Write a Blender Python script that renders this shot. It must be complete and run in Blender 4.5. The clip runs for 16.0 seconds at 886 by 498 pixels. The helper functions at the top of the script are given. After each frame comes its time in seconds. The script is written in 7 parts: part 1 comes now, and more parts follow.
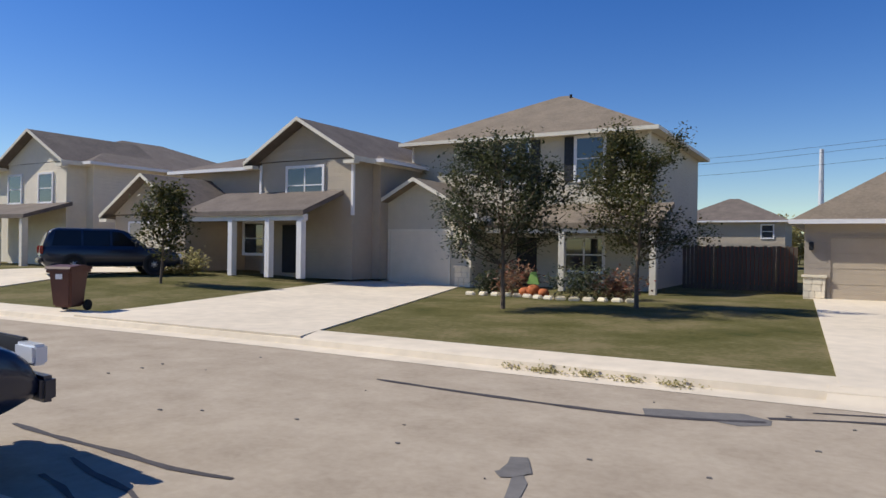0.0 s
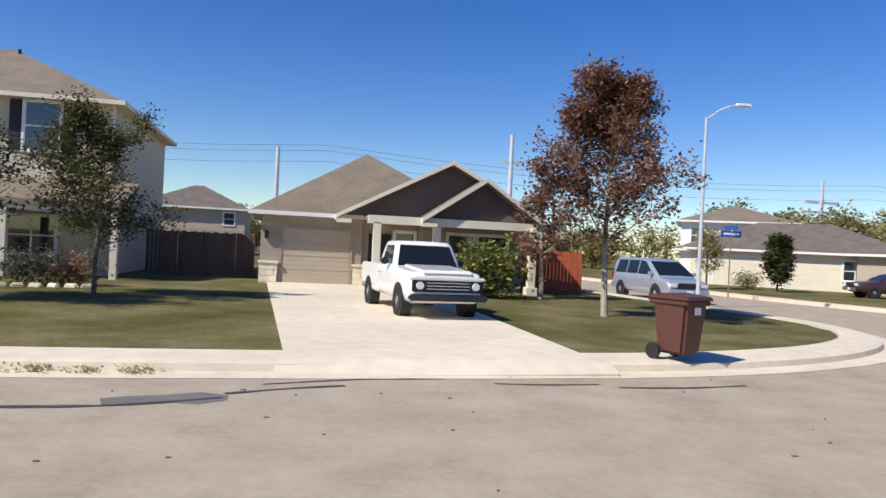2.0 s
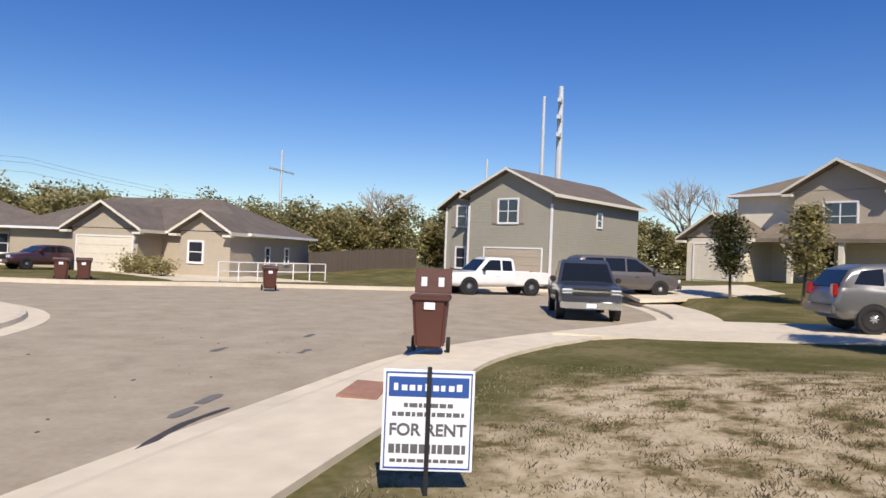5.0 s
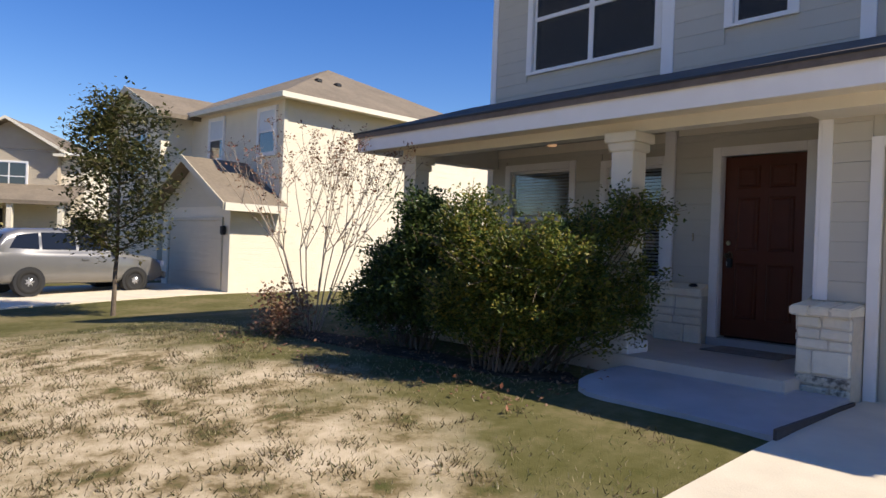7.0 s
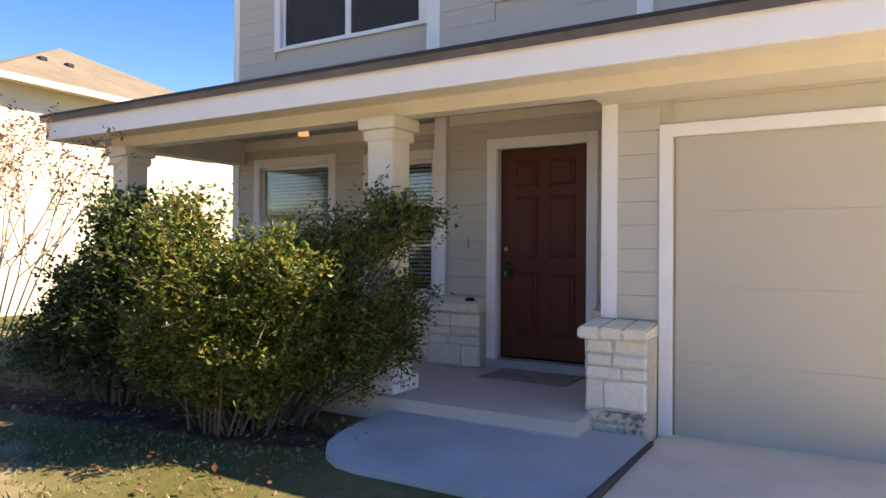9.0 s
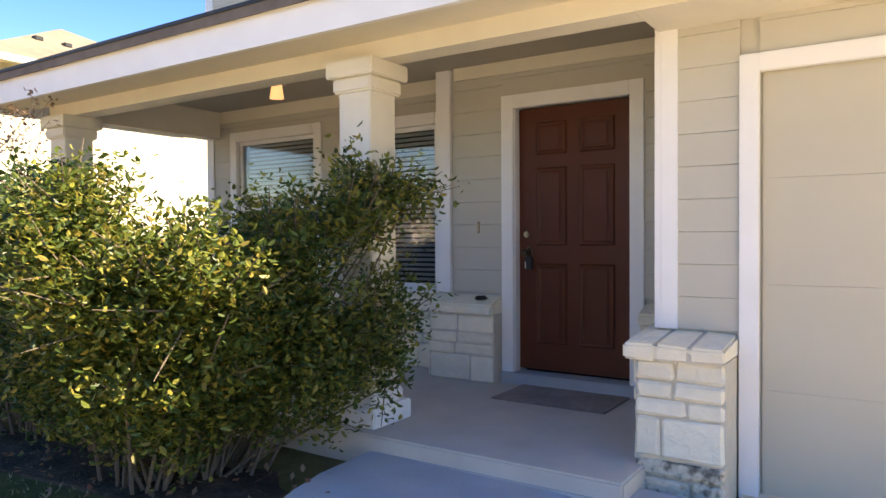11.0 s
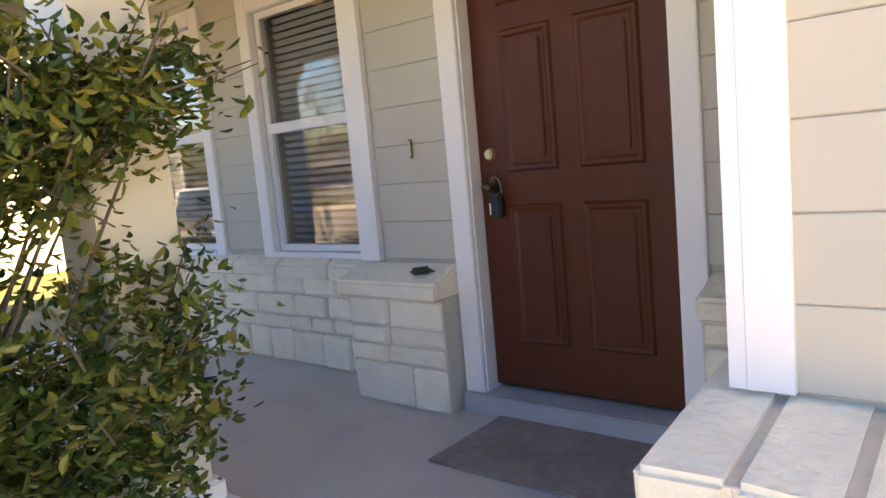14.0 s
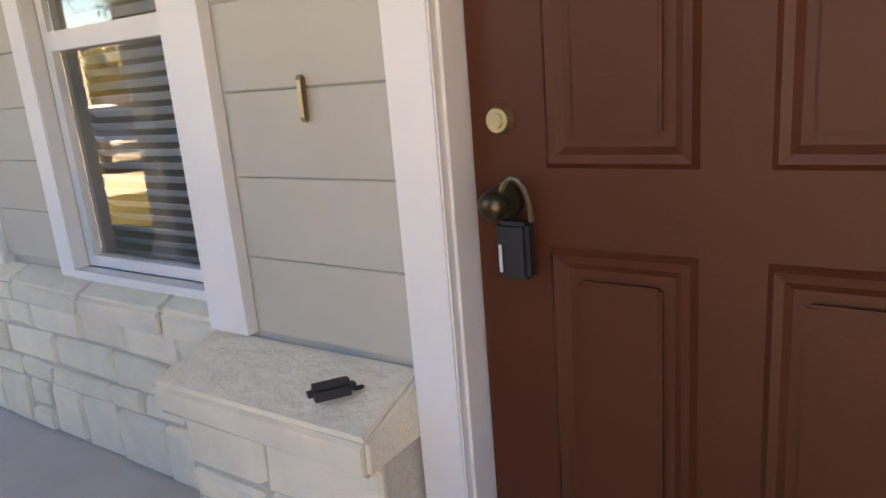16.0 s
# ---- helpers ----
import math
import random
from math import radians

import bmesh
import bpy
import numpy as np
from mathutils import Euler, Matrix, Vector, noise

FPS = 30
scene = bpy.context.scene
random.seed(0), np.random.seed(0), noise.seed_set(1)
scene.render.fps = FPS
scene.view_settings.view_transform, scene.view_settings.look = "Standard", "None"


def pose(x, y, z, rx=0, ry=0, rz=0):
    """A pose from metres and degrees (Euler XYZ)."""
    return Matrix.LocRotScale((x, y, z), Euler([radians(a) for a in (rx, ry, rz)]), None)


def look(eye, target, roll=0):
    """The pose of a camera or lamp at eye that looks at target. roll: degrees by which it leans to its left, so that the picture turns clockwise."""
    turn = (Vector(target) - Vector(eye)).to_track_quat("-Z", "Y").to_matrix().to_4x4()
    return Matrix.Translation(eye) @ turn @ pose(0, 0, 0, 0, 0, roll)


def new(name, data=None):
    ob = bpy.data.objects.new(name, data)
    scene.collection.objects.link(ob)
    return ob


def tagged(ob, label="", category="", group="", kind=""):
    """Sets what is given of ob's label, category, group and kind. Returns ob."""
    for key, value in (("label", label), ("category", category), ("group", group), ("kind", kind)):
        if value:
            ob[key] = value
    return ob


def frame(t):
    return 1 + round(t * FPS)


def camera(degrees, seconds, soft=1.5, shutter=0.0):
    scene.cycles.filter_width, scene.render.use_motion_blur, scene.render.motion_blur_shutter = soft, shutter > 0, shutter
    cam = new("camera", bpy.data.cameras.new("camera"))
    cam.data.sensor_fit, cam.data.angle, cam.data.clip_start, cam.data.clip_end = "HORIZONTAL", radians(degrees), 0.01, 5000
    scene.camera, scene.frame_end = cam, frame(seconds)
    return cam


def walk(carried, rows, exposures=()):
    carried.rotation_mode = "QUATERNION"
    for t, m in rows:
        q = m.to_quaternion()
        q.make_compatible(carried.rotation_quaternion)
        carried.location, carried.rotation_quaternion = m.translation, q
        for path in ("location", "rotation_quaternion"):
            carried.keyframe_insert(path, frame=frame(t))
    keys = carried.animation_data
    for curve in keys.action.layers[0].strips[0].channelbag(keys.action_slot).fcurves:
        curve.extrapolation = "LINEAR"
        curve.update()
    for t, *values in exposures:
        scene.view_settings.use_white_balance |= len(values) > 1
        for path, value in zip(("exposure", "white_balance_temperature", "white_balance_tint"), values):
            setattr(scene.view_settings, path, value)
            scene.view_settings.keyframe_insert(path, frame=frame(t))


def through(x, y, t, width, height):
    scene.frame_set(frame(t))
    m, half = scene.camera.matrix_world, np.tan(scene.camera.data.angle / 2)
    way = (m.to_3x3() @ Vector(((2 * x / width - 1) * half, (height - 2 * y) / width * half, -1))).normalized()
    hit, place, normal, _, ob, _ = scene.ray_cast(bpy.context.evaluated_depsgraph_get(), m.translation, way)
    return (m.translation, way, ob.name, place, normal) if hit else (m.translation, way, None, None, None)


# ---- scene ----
cam = camera(64.8, 16.0)
PATH = [
    (0, -2.600, 8.900, 0.880, 89.82, -0.78, 30.05),
    (0.5, -2.600, 8.869, 0.880, 89.71, -1.09, 19.83),
    (1, -2.600, 8.838, 0.880, 89.90, -1.87, 8.97),
    (1.5, -2.600, 8.806, 0.880, 89.93, -2.40, -1.43),
    (2, -2.600, 8.775, 0.880, 89.94, -2.82, -11.99),
    (2.5, -2.600, 8.744, 0.880, 90.21, -3.03, -21.92),
    (3, -2.600, 8.712, 0.880, 90.34, -3.05, -31.37),
    (3.2, -2.600, 8.700, 0.880, 90.14, -2.69, -34.94),
    (5.3, -2.620, 8.300, 0.880, 90.97, -2.16, -82.81),
    (5.5, -2.643, 8.251, 0.889, 91.07, -1.98, -88.91),
    (6, -2.700, 8.130, 0.910, 90.95, -1.73, -104.90),
    (6.5, -2.820, 8.020, 0.940, 91.13, -2.61, -121.09),
    (7, -2.950, 7.950, 1.030, 89.90, -2.15, -135.18),
    (7.5, -2.708, 7.582, 1.100, 89.70, -1.20, -145.76),
    (8, -2.533, 7.205, 1.145, 89.90, -0.64, -151.59),
    (8.5, -2.423, 6.808, 1.177, 90.20, -0.28, -152.42),
    (11, -1.829, 5.103, 1.195, 88.95, 0.33, -149.93),
    (11.5, -1.725, 4.715, 1.188, 88.35, 1.53, -149.85),
    (12, -1.636, 4.312, 1.179, 87.63, 0.93, -149.78),
    (12.5, -1.582, 3.935, 1.153, 87.12, 1.68, -149.18),
    (13, -1.506, 3.531, 1.171, 85.84, 2.15, -147.92),
    (13.5, -1.412, 3.108, 1.183, 84.31, 4.08, -146.50),
    (14, -1.282, 2.691, 1.190, 82.90, 5.18, -144.62),
    (14.5, -1.015, 2.279, 1.192, 82.04, 4.93, -144.28),
    (15, -0.723, 1.930, 1.243, 79.49, 4.29, -145.63),
    (15.5, -0.468, 1.558, 1.257, 77.63, 3.97, -146.50),
    (16, -0.193, 1.156, 1.298, 75.58, 4.57, -149.99),
]
walk(cam, [(r[0], pose(*r[1:])) for r in PATH], exposures=[(0, 0.0, 6350, 9), (0.6, 0.2, 6350, 9), (2.0, 0.2, 6350, 9), (2.6, 0.25, 6350, 9), (3.2, 0.05, 6350, 9), (5.3, 0.05, 6700, 11), (6.0, -0.05, 6800, 11), (7.0, 0.45, 6800, 10), (8.0, 1.1, 7900, 10), (8.7, 1.35, 8200, 10), (10.8, 1.93, 8500, 9), (12.5, 2.48, 9500, 10), (14.0, 2.78, 10300, 11), (14.5, 2.62, 10800, 12), (15.0, 2.9, 11600, 13), (16.0, 3.2, 12700, 13)])

# ---- light ----
SHADE = Vector((0.90, 0.38, -1.0))
world = bpy.data.worlds.new("sky")
scene.world = world
world.use_nodes = True
wn = world.node_tree
sky = wn.nodes.new("ShaderNodeTexSky")
sky.sky_type = "NISHITA"
sky.sun_disc = False
sky.sun_elevation = radians(45.7)
sky.sun_rotation = radians(247.1)
sky.air_density, sky.dust_density, sky.ozone_density = 1.0, 0.1, 3.0
wn.nodes["Background"].inputs["Strength"].default_value = 0.112
deep = wn.nodes.new("ShaderNodeHueSaturation")
deep.inputs["Saturation"].default_value = 1.36
deep.inputs["Hue"].default_value = 0.518
wn.links.new(sky.outputs[0], deep.inputs["Color"])
wn.links.new(deep.outputs[0], wn.nodes["Background"].inputs["Color"])
sun = new("sun", bpy.data.lights.new("sun", "SUN"))
sun.data.energy, sun.data.angle, sun.data.color = 5.0, radians(0.53), (1.0, 0.93, 0.82)
sun.matrix_world = look((0, 0, 0), SHADE)

# ---- materials ----
def mat(name, colour, rough=0.7, metal=0.0, vary=0.12, scale=6.0, bump=0.0, bscale=60.0, spec=0.4, rand=0.0, lap=0.0):
    m = bpy.data.materials.new(name)
    m.use_nodes = True
    nt = m.node_tree
    p = nt.nodes["Principled BSDF"]
    p.inputs["Roughness"].default_value = rough
    p.inputs["Metallic"].default_value = metal
    p.inputs["Specular IOR Level"].default_value = spec
    co = nt.nodes.new("ShaderNodeTexCoord")
    n1 = nt.nodes.new("ShaderNodeTexNoise")
    n1.inputs["Scale"].default_value = scale
    n1.inputs["Detail"].default_value = 4
    nt.links.new(co.outputs["Object"], n1.inputs["Vector"])
    n2 = nt.nodes.new("ShaderNodeTexNoise")
    n2.inputs["Scale"].default_value = scale * 0.13
    nt.links.new(co.outputs["Object"], n2.inputs["Vector"])
    add = nt.nodes.new("ShaderNodeMath")
    add.operation = "ADD"
    nt.links.new(n1.outputs["Fac"], add.inputs[0])
    nt.links.new(n2.outputs["Fac"], add.inputs[1])
    last = add.outputs[0]
    if rand:
        oi = nt.nodes.new("ShaderNodeObjectInfo")
        mu = nt.nodes.new("ShaderNodeMath")
        mu.operation = "MULTIPLY_ADD"
        mu.inputs[1].default_value = rand
        nt.links.new(oi.outputs["Random"], mu.inputs[0])
        nt.links.new(last, mu.inputs[2])
        last = mu.outputs[0]
    mr = nt.nodes.new("ShaderNodeMapRange")
    mr.inputs[1].default_value, mr.inputs[2].default_value = 0.65, 1.35 + rand
    mr.inputs[3].default_value, mr.inputs[4].default_value = 1.0 - vary, 1.0 + vary
    nt.links.new(last, mr.inputs[0])
    hs = nt.nodes.new("ShaderNodeMix")
    hs.data_type, hs.blend_type = "RGBA", "MULTIPLY"
    hs.inputs[0].default_value = 1.0
    hs.inputs[6].default_value = (*colour, 1)
    nt.links.new(mr.outputs[0], hs.inputs[7])
    nt.links.new(hs.outputs[2], p.inputs["Base Color"])
    if bump or lap:
        b = nt.nodes.new("ShaderNodeBump")
        b.inputs["Strength"].default_value = bump if bump else 0.5
        b.inputs["Distance"].default_value = 0.02
        n3 = nt.nodes.new("ShaderNodeTexNoise")
        n3.inputs["Scale"].default_value = bscale
        n3.inputs["Detail"].default_value = 3
        nt.links.new(co.outputs["Object"], n3.inputs["Vector"])
        nt.links.new(n3.outputs["Fac"], b.inputs["Height"])
        nt.links.new(b.outputs[0], p.inputs["Normal"])
        if lap:
            sx = nt.nodes.new("ShaderNodeSeparateXYZ")
            nt.links.new(co.outputs["Object"], sx.inputs[0])
            md = nt.nodes.new("ShaderNodeMath")
            md.operation = "FRACT"
            dv = nt.nodes.new("ShaderNodeMath")
            dv.operation = "DIVIDE"
            dv.inputs[1].default_value = lap
            nt.links.new(sx.outputs[2], dv.inputs[0])
            nt.links.new(dv.outputs[0], md.inputs[0])
            b2 = nt.nodes.new("ShaderNodeBump")
            b2.inputs["Strength"].default_value = 0.8
            b2.inputs["Distance"].default_value = 0.012
            b2.invert = True
            nt.links.new(md.outputs[0], b2.inputs["Height"])
            nt.links.new(b.outputs[0], b2.inputs["Normal"])
            nt.links.new(b2.outputs[0], p.inputs["Normal"])
    return m


def blend_mat(name, stops, scale, scale2, rough=0.95, bump=0.5, bscale=90.0):
    """A ground cover whose colour wanders between several stops at two sizes."""
    m = mat(name, (1, 1, 1), rough, bump=bump, bscale=bscale, spec=0.1)
    nt = m.node_tree
    p = nt.nodes["Principled BSDF"]
    co = next(n for n in nt.nodes if n.type == "TEX_COORD")
    a = nt.nodes.new("ShaderNodeTexNoise")
    a.inputs["Scale"].default_value, a.inputs["Detail"].default_value = scale, 6
    a.inputs["Roughness"].default_value = 0.65
    b = nt.nodes.new("ShaderNodeTexNoise")
    b.inputs["Scale"].default_value, b.inputs["Detail"].default_value = scale2, 3
    for n in (a, b):
        nt.links.new(co.outputs["Object"], n.inputs["Vector"])
    mx = nt.nodes.new("ShaderNodeMath")
    mx.operation = "MULTIPLY_ADD"
    mx.inputs[1].default_value = 0.35
    nt.links.new(b.outputs["Fac"], mx.inputs[0])
    nt.links.new(a.outputs["Fac"], mx.inputs[2])
    r = nt.nodes.new("ShaderNodeValToRGB")
    el = r.color_ramp.elements
    el[0].position, el[0].color = stops[0][0], (*stops[0][1], 1)
    el[1].position, el[1].color = stops[-1][0], (*stops[-1][1], 1)
    for pos, c in stops[1:-1]:
        e = el.new(pos)
        e.color = (*c, 1)
    nt.links.new(mx.outputs[0], r.inputs[0])
    nt.links.new(r.outputs[0], p.inputs["Base Color"])
    return m


def glass_mat(name, colour, rough=0.03):
    m = bpy.data.materials.new(name)
    m.use_nodes = True
    p = m.node_tree.nodes["Principled BSDF"]
    p.inputs["Base Color"].default_value = (*colour, 1)
    p.inputs["Roughness"].default_value = rough
    p.inputs["Specular IOR Level"].default_value = 0.9
    p.inputs["Coat Weight"].default_value = 0.6
    p.inputs["Coat Roughness"].default_value = 0.02
    return m


M_ASPHALT = blend_mat("asphalt", [(0.45, (0.31, 0.253, 0.188)), (0.62, (0.37, 0.307, 0.23)), (0.85, (0.43, 0.362, 0.275))], 1.1, 14.0, 0.92, 0.35, 130)
M_TAR = mat("tar", (0.06, 0.052, 0.05), 0.75, vary=0.3, scale=9)
M_PATCH = mat("asphalt_patch", (0.155, 0.145, 0.135), 0.9, vary=0.2, scale=9, bump=0.3, bscale=120)
M_CONC = mat("concrete", (0.66, 0.57, 0.435), 0.9, vary=0.13, scale=3.0, bump=0.15, bscale=80)
M_WALK = mat("concrete_walk", (0.42, 0.42, 0.42), 0.9, vary=0.22, scale=2.2, bump=0.2, bscale=70)
M_PORCH = mat("porch_concrete", (0.57, 0.51, 0.435), 0.75, vary=0.14, scale=3.0, bump=0.08, bscale=60)
M_LAWN = blend_mat("lawn", [(0.42, (0.050, 0.058, 0.015)), (0.56, (0.094, 0.087, 0.027)), (0.68, (0.125, 0.112, 0.043)), (0.82, (0.19, 0.155, 0.075))], 0.55, 9.0)
def dry_patch(m, other, cx, cy, rx, ry):
    """Lets one lawn run into another over an uneven round patch."""
    nt = m.node_tree
    src = next(l.from_socket for l in nt.links if l.to_socket == nt.nodes["Principled BSDF"].inputs["Base Color"])
    co = next(n for n in nt.nodes if n.type == "TEX_COORD")
    mp = nt.nodes.new("ShaderNodeMapping")
    mp.inputs["Location"].default_value = (-cx / rx, -cy / ry, 0)
    mp.inputs["Scale"].default_value = (1 / rx, 1 / ry, 0)
    nt.links.new(co.outputs["Object"], mp.inputs[0])
    ln = nt.nodes.new("ShaderNodeVectorMath")
    ln.operation = "LENGTH"
    nt.links.new(mp.outputs[0], ln.inputs[0])
    nz = nt.nodes.new("ShaderNodeTexNoise")
    nz.inputs["Scale"].default_value, nz.inputs["Detail"].default_value = 0.9, 6
    nt.links.new(co.outputs["Object"], nz.inputs["Vector"])
    ad = nt.nodes.new("ShaderNodeMath")
    ad.operation = "MULTIPLY_ADD"
    ad.inputs[1].default_value = 1.1
    nt.links.new(nz.outputs["Fac"], ad.inputs[0])
    nt.links.new(ln.outputs["Value"], ad.inputs[2])
    mr = nt.nodes.new("ShaderNodeMapRange")
    mr.inputs[1].default_value, mr.inputs[2].default_value = 1.35, 1.62
    mr.inputs[3].default_value, mr.inputs[4].default_value = 1.0, 0.0
    nt.links.new(ad.outputs[0], mr.inputs[0])
    r = nt.nodes.new("ShaderNodeValToRGB")
    el = r.color_ramp.elements
    el[0].position, el[0].color = other[0][0], (*other[0][1], 1)
    el[1].position, el[1].color = other[-1][0], (*other[-1][1], 1)
    for pos, c in other[1:-1]:
        e = el.new(pos)
        e.color = (*c, 1)
    n2 = nt.nodes.new("ShaderNodeTexNoise")
    n2.inputs["Scale"].default_value, n2.inputs["Detail"].default_value, n2.inputs["Roughness"].default_value = 2.1, 8, 0.66
    nt.links.new(co.outputs["Object"], n2.inputs["Vector"])
    nt.links.new(n2.outputs["Fac"], r.inputs[0])
    mx = nt.nodes.new("ShaderNodeMix")
    mx.data_type = "RGBA"
    nt.links.new(mr.outputs[0], mx.inputs[0])
    nt.links.new(src, mx.inputs[6])
    nt.links.new(r.outputs[0], mx.inputs[7])
    nt.links.new(mx.outputs[2], nt.nodes["Principled BSDF"].inputs["Base Color"])


# Dry patch stops short of the house; darker lawn colour deepens the shadow there.
dry_patch(M_LAWN, [(0.34, (0.085, 0.085, 0.028)), (0.42, (0.19, 0.14, 0.07)), (0.48, (0.37, 0.29, 0.175)), (0.56, (0.50, 0.40, 0.265)), (0.72, (0.62, 0.51, 0.365))], 3.6, 6.9, 5.6, 3.0)
M_MULCH = blend_mat("mulch", [(0.4, (0.03, 0.022, 0.016)), (0.65, (0.07, 0.05, 0.035)), (0.9, (0.14, 0.10, 0.07))], 5, 30, 1.0, 1.0, 50)
M_SHINGLE = mat("shingles", (0.20, 0.16, 0.115), 0.95, vary=0.22, scale=9, bump=0.4, bscale=30, lap=0.10)
M_SHINGLE_DARK = mat("dark_shingles", (0.145, 0.118, 0.098), 0.95, vary=0.25, scale=9, bump=0.4, bscale=30, lap=0.10)
M_TRIM = mat("white_trim", (0.80, 0.78, 0.76), 0.6, vary=0.05, scale=4)
M_TRIM_OLD = mat("cream_trim", (0.72, 0.66, 0.54), 0.65, vary=0.06, scale=4)
M_BEIGE = mat("beige_siding", (0.56, 0.50, 0.38), 0.75, vary=0.05, scale=3, lap=0.18)
M_CREAM = mat("cream_siding", (0.74, 0.66, 0.52), 0.75, vary=0.05, scale=3, lap=0.18)
M_GREY = mat("grey_green_siding", (0.34, 0.315, 0.25), 0.75, vary=0.05, scale=3, lap=0.18)
M_TAN = mat("tan_siding", (0.44, 0.37, 0.28), 0.75, vary=0.05, scale=3, lap=0.18)
M_TAUPE = mat("taupe_siding", (0.35, 0.30, 0.245), 0.75, vary=0.05, scale=3, lap=0.18)
M_BRICK = mat("brown_gable_siding", (0.13, 0.10, 0.085), 0.8, vary=0.1, scale=4, lap=0.18)
M_PLANK = mat("greige_plank", (0.50, 0.47, 0.40), 0.7, vary=0.04, scale=5, bump=0.05, bscale=200, rand=0.25)
M_OWNDOOR = mat("garage_door_paint", (0.49, 0.45, 0.36), 0.6, vary=0.03, scale=3, bump=0.06, bscale=150)
M_STONE = mat("limestone", (0.84, 0.75, 0.58), 0.9, vary=0.16, scale=9, bump=0.6, bscale=26, rand=0.5)
M_MORTAR = mat("mortar", (0.62, 0.545, 0.43), 0.95, vary=0.1, scale=20, bump=0.4)
M_STAIN = blend_mat("stained_limestone", [(0.53, (0.10, 0.085, 0.07)), (0.63, (0.30, 0.26, 0.20)), (0.70, (0.60, 0.53, 0.41)), (0.85, (0.80, 0.71, 0.55))], 7.0, 25.0, 0.95, 0.6, 26)
M_DOOR = mat("mahogany_door_paint", (0.086, 0.019, 0.006), 0.5, vary=0.10, scale=5, bump=0.06, bscale=120, spec=0.35)
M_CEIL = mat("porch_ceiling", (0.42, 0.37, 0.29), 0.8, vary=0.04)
M_GLASS = glass_mat("window_glass", (0.03, 0.035, 0.045))
M_CARGLASS = glass_mat("car_glass", (0.012, 0.014, 0.017))
M_CARGLASS.node_tree.nodes["Principled BSDF"].inputs["Specular IOR Level"].default_value = 0.4
M_CARGLASS.node_tree.nodes["Principled BSDF"].inputs["Coat Weight"].default_value = 0.1
M_BLIND = mat("blinds", (0.62, 0.66, 0.70), 0.6, vary=0.03)
# Near-black colour stands for unlit rooms; front doors elsewhere share it.
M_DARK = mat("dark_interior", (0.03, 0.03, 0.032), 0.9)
M_BLACK = mat("black_plastic", (0.02, 0.02, 0.022), 0.55, vary=0.1)
M_RUBBER = mat("tyre_rubber", (0.022, 0.021, 0.02), 0.9, vary=0.15)
M_CHROME = mat("chrome", (0.75, 0.74, 0.72), 0.18, metal=1.0, vary=0.05)
M_ALLOY = mat("alloy", (0.55, 0.55, 0.56), 0.35, metal=0.8, vary=0.05)
M_STEEL = mat("galvanised_steel", (0.62, 0.63, 0.65), 0.5, metal=0.3, vary=0.06)
M_BRASS = mat("aged_brass", (0.55, 0.45, 0.28), 0.35, metal=0.9, vary=0.15)
M_BRONZE = mat("bronze", (0.20, 0.15, 0.09), 0.4, metal=0.7, vary=0.1)
# Weathered wood, set darker to carry the house shade on the gap fence.
M_WOODFENCE = mat("weathered_fence_shade_dark", (0.12, 0.092, 0.072), 0.9, vary=0.2, scale=4, bump=0.3, bscale=40, rand=0.5)
M_REDFENCE = mat("red_stained_fence", (0.42, 0.10, 0.045), 0.85, vary=0.2, scale=4, bump=0.3, bscale=40, rand=0.5)
M_CAN = mat("maroon_plastic", (0.095, 0.036, 0.026), 0.5, vary=0.12, scale=5)
M_SIGNW = mat("sign_white", (0.82, 0.82, 0.84), 0.5, vary=0.03)
M_SIGNB = mat("sign_blue", (0.03, 0.09, 0.32), 0.5, vary=0.05)
M_SIGNT = mat("sign_grey_ink", (0.12, 0.12, 0.13), 0.6, vary=0.05)
M_BARK = mat("bark", (0.16, 0.12, 0.085), 0.95, vary=0.3, scale=12, bump=0.8, bscale=30)
M_BARK_PALE = mat("pale_bark", (0.40, 0.34, 0.26), 0.9, vary=0.2, scale=10, bump=0.3, bscale=30)


def leaf_mat(name, stops, rough=0.5, through=0.35):
    m = bpy.data.materials.new(name)
    m.use_nodes = True
    nt = m.node_tree
    p = nt.nodes["Principled BSDF"]
    p.inputs["Roughness"].default_value = rough
    p.inputs["Specular IOR Level"].default_value = 0.35
    g = nt.nodes.new("ShaderNodeNewGeometry")
    r = nt.nodes.new("ShaderNodeValToRGB")
    el = r.color_ramp.elements
    el[0].position, el[0].color = stops[0][0], (*stops[0][1], 1)
    el[1].position, el[1].color = stops[-1][0], (*stops[-1][1], 1)
    for pos, c in stops[1:-1]:
        e = el.new(pos)
        e.color = (*c, 1)
    nt.links.new(g.outputs["Random Per Island"], r.inputs[0])
    nt.links.new(r.outputs[0], p.inputs["Base Color"])
    t = nt.nodes.new("ShaderNodeBsdfTranslucent")
    nt.links.new(r.outputs[0], t.inputs["Color"])
    mx = nt.nodes.new("ShaderNodeMixShader")
    mx.inputs[0].default_value = through
    nt.links.new(p.outputs[0], mx.inputs[1])
    nt.links.new(t.outputs[0], mx.inputs[2])
    nt.links.new(mx.outputs[0], nt.nodes["Material Output"].inputs["Surface"])
    return m


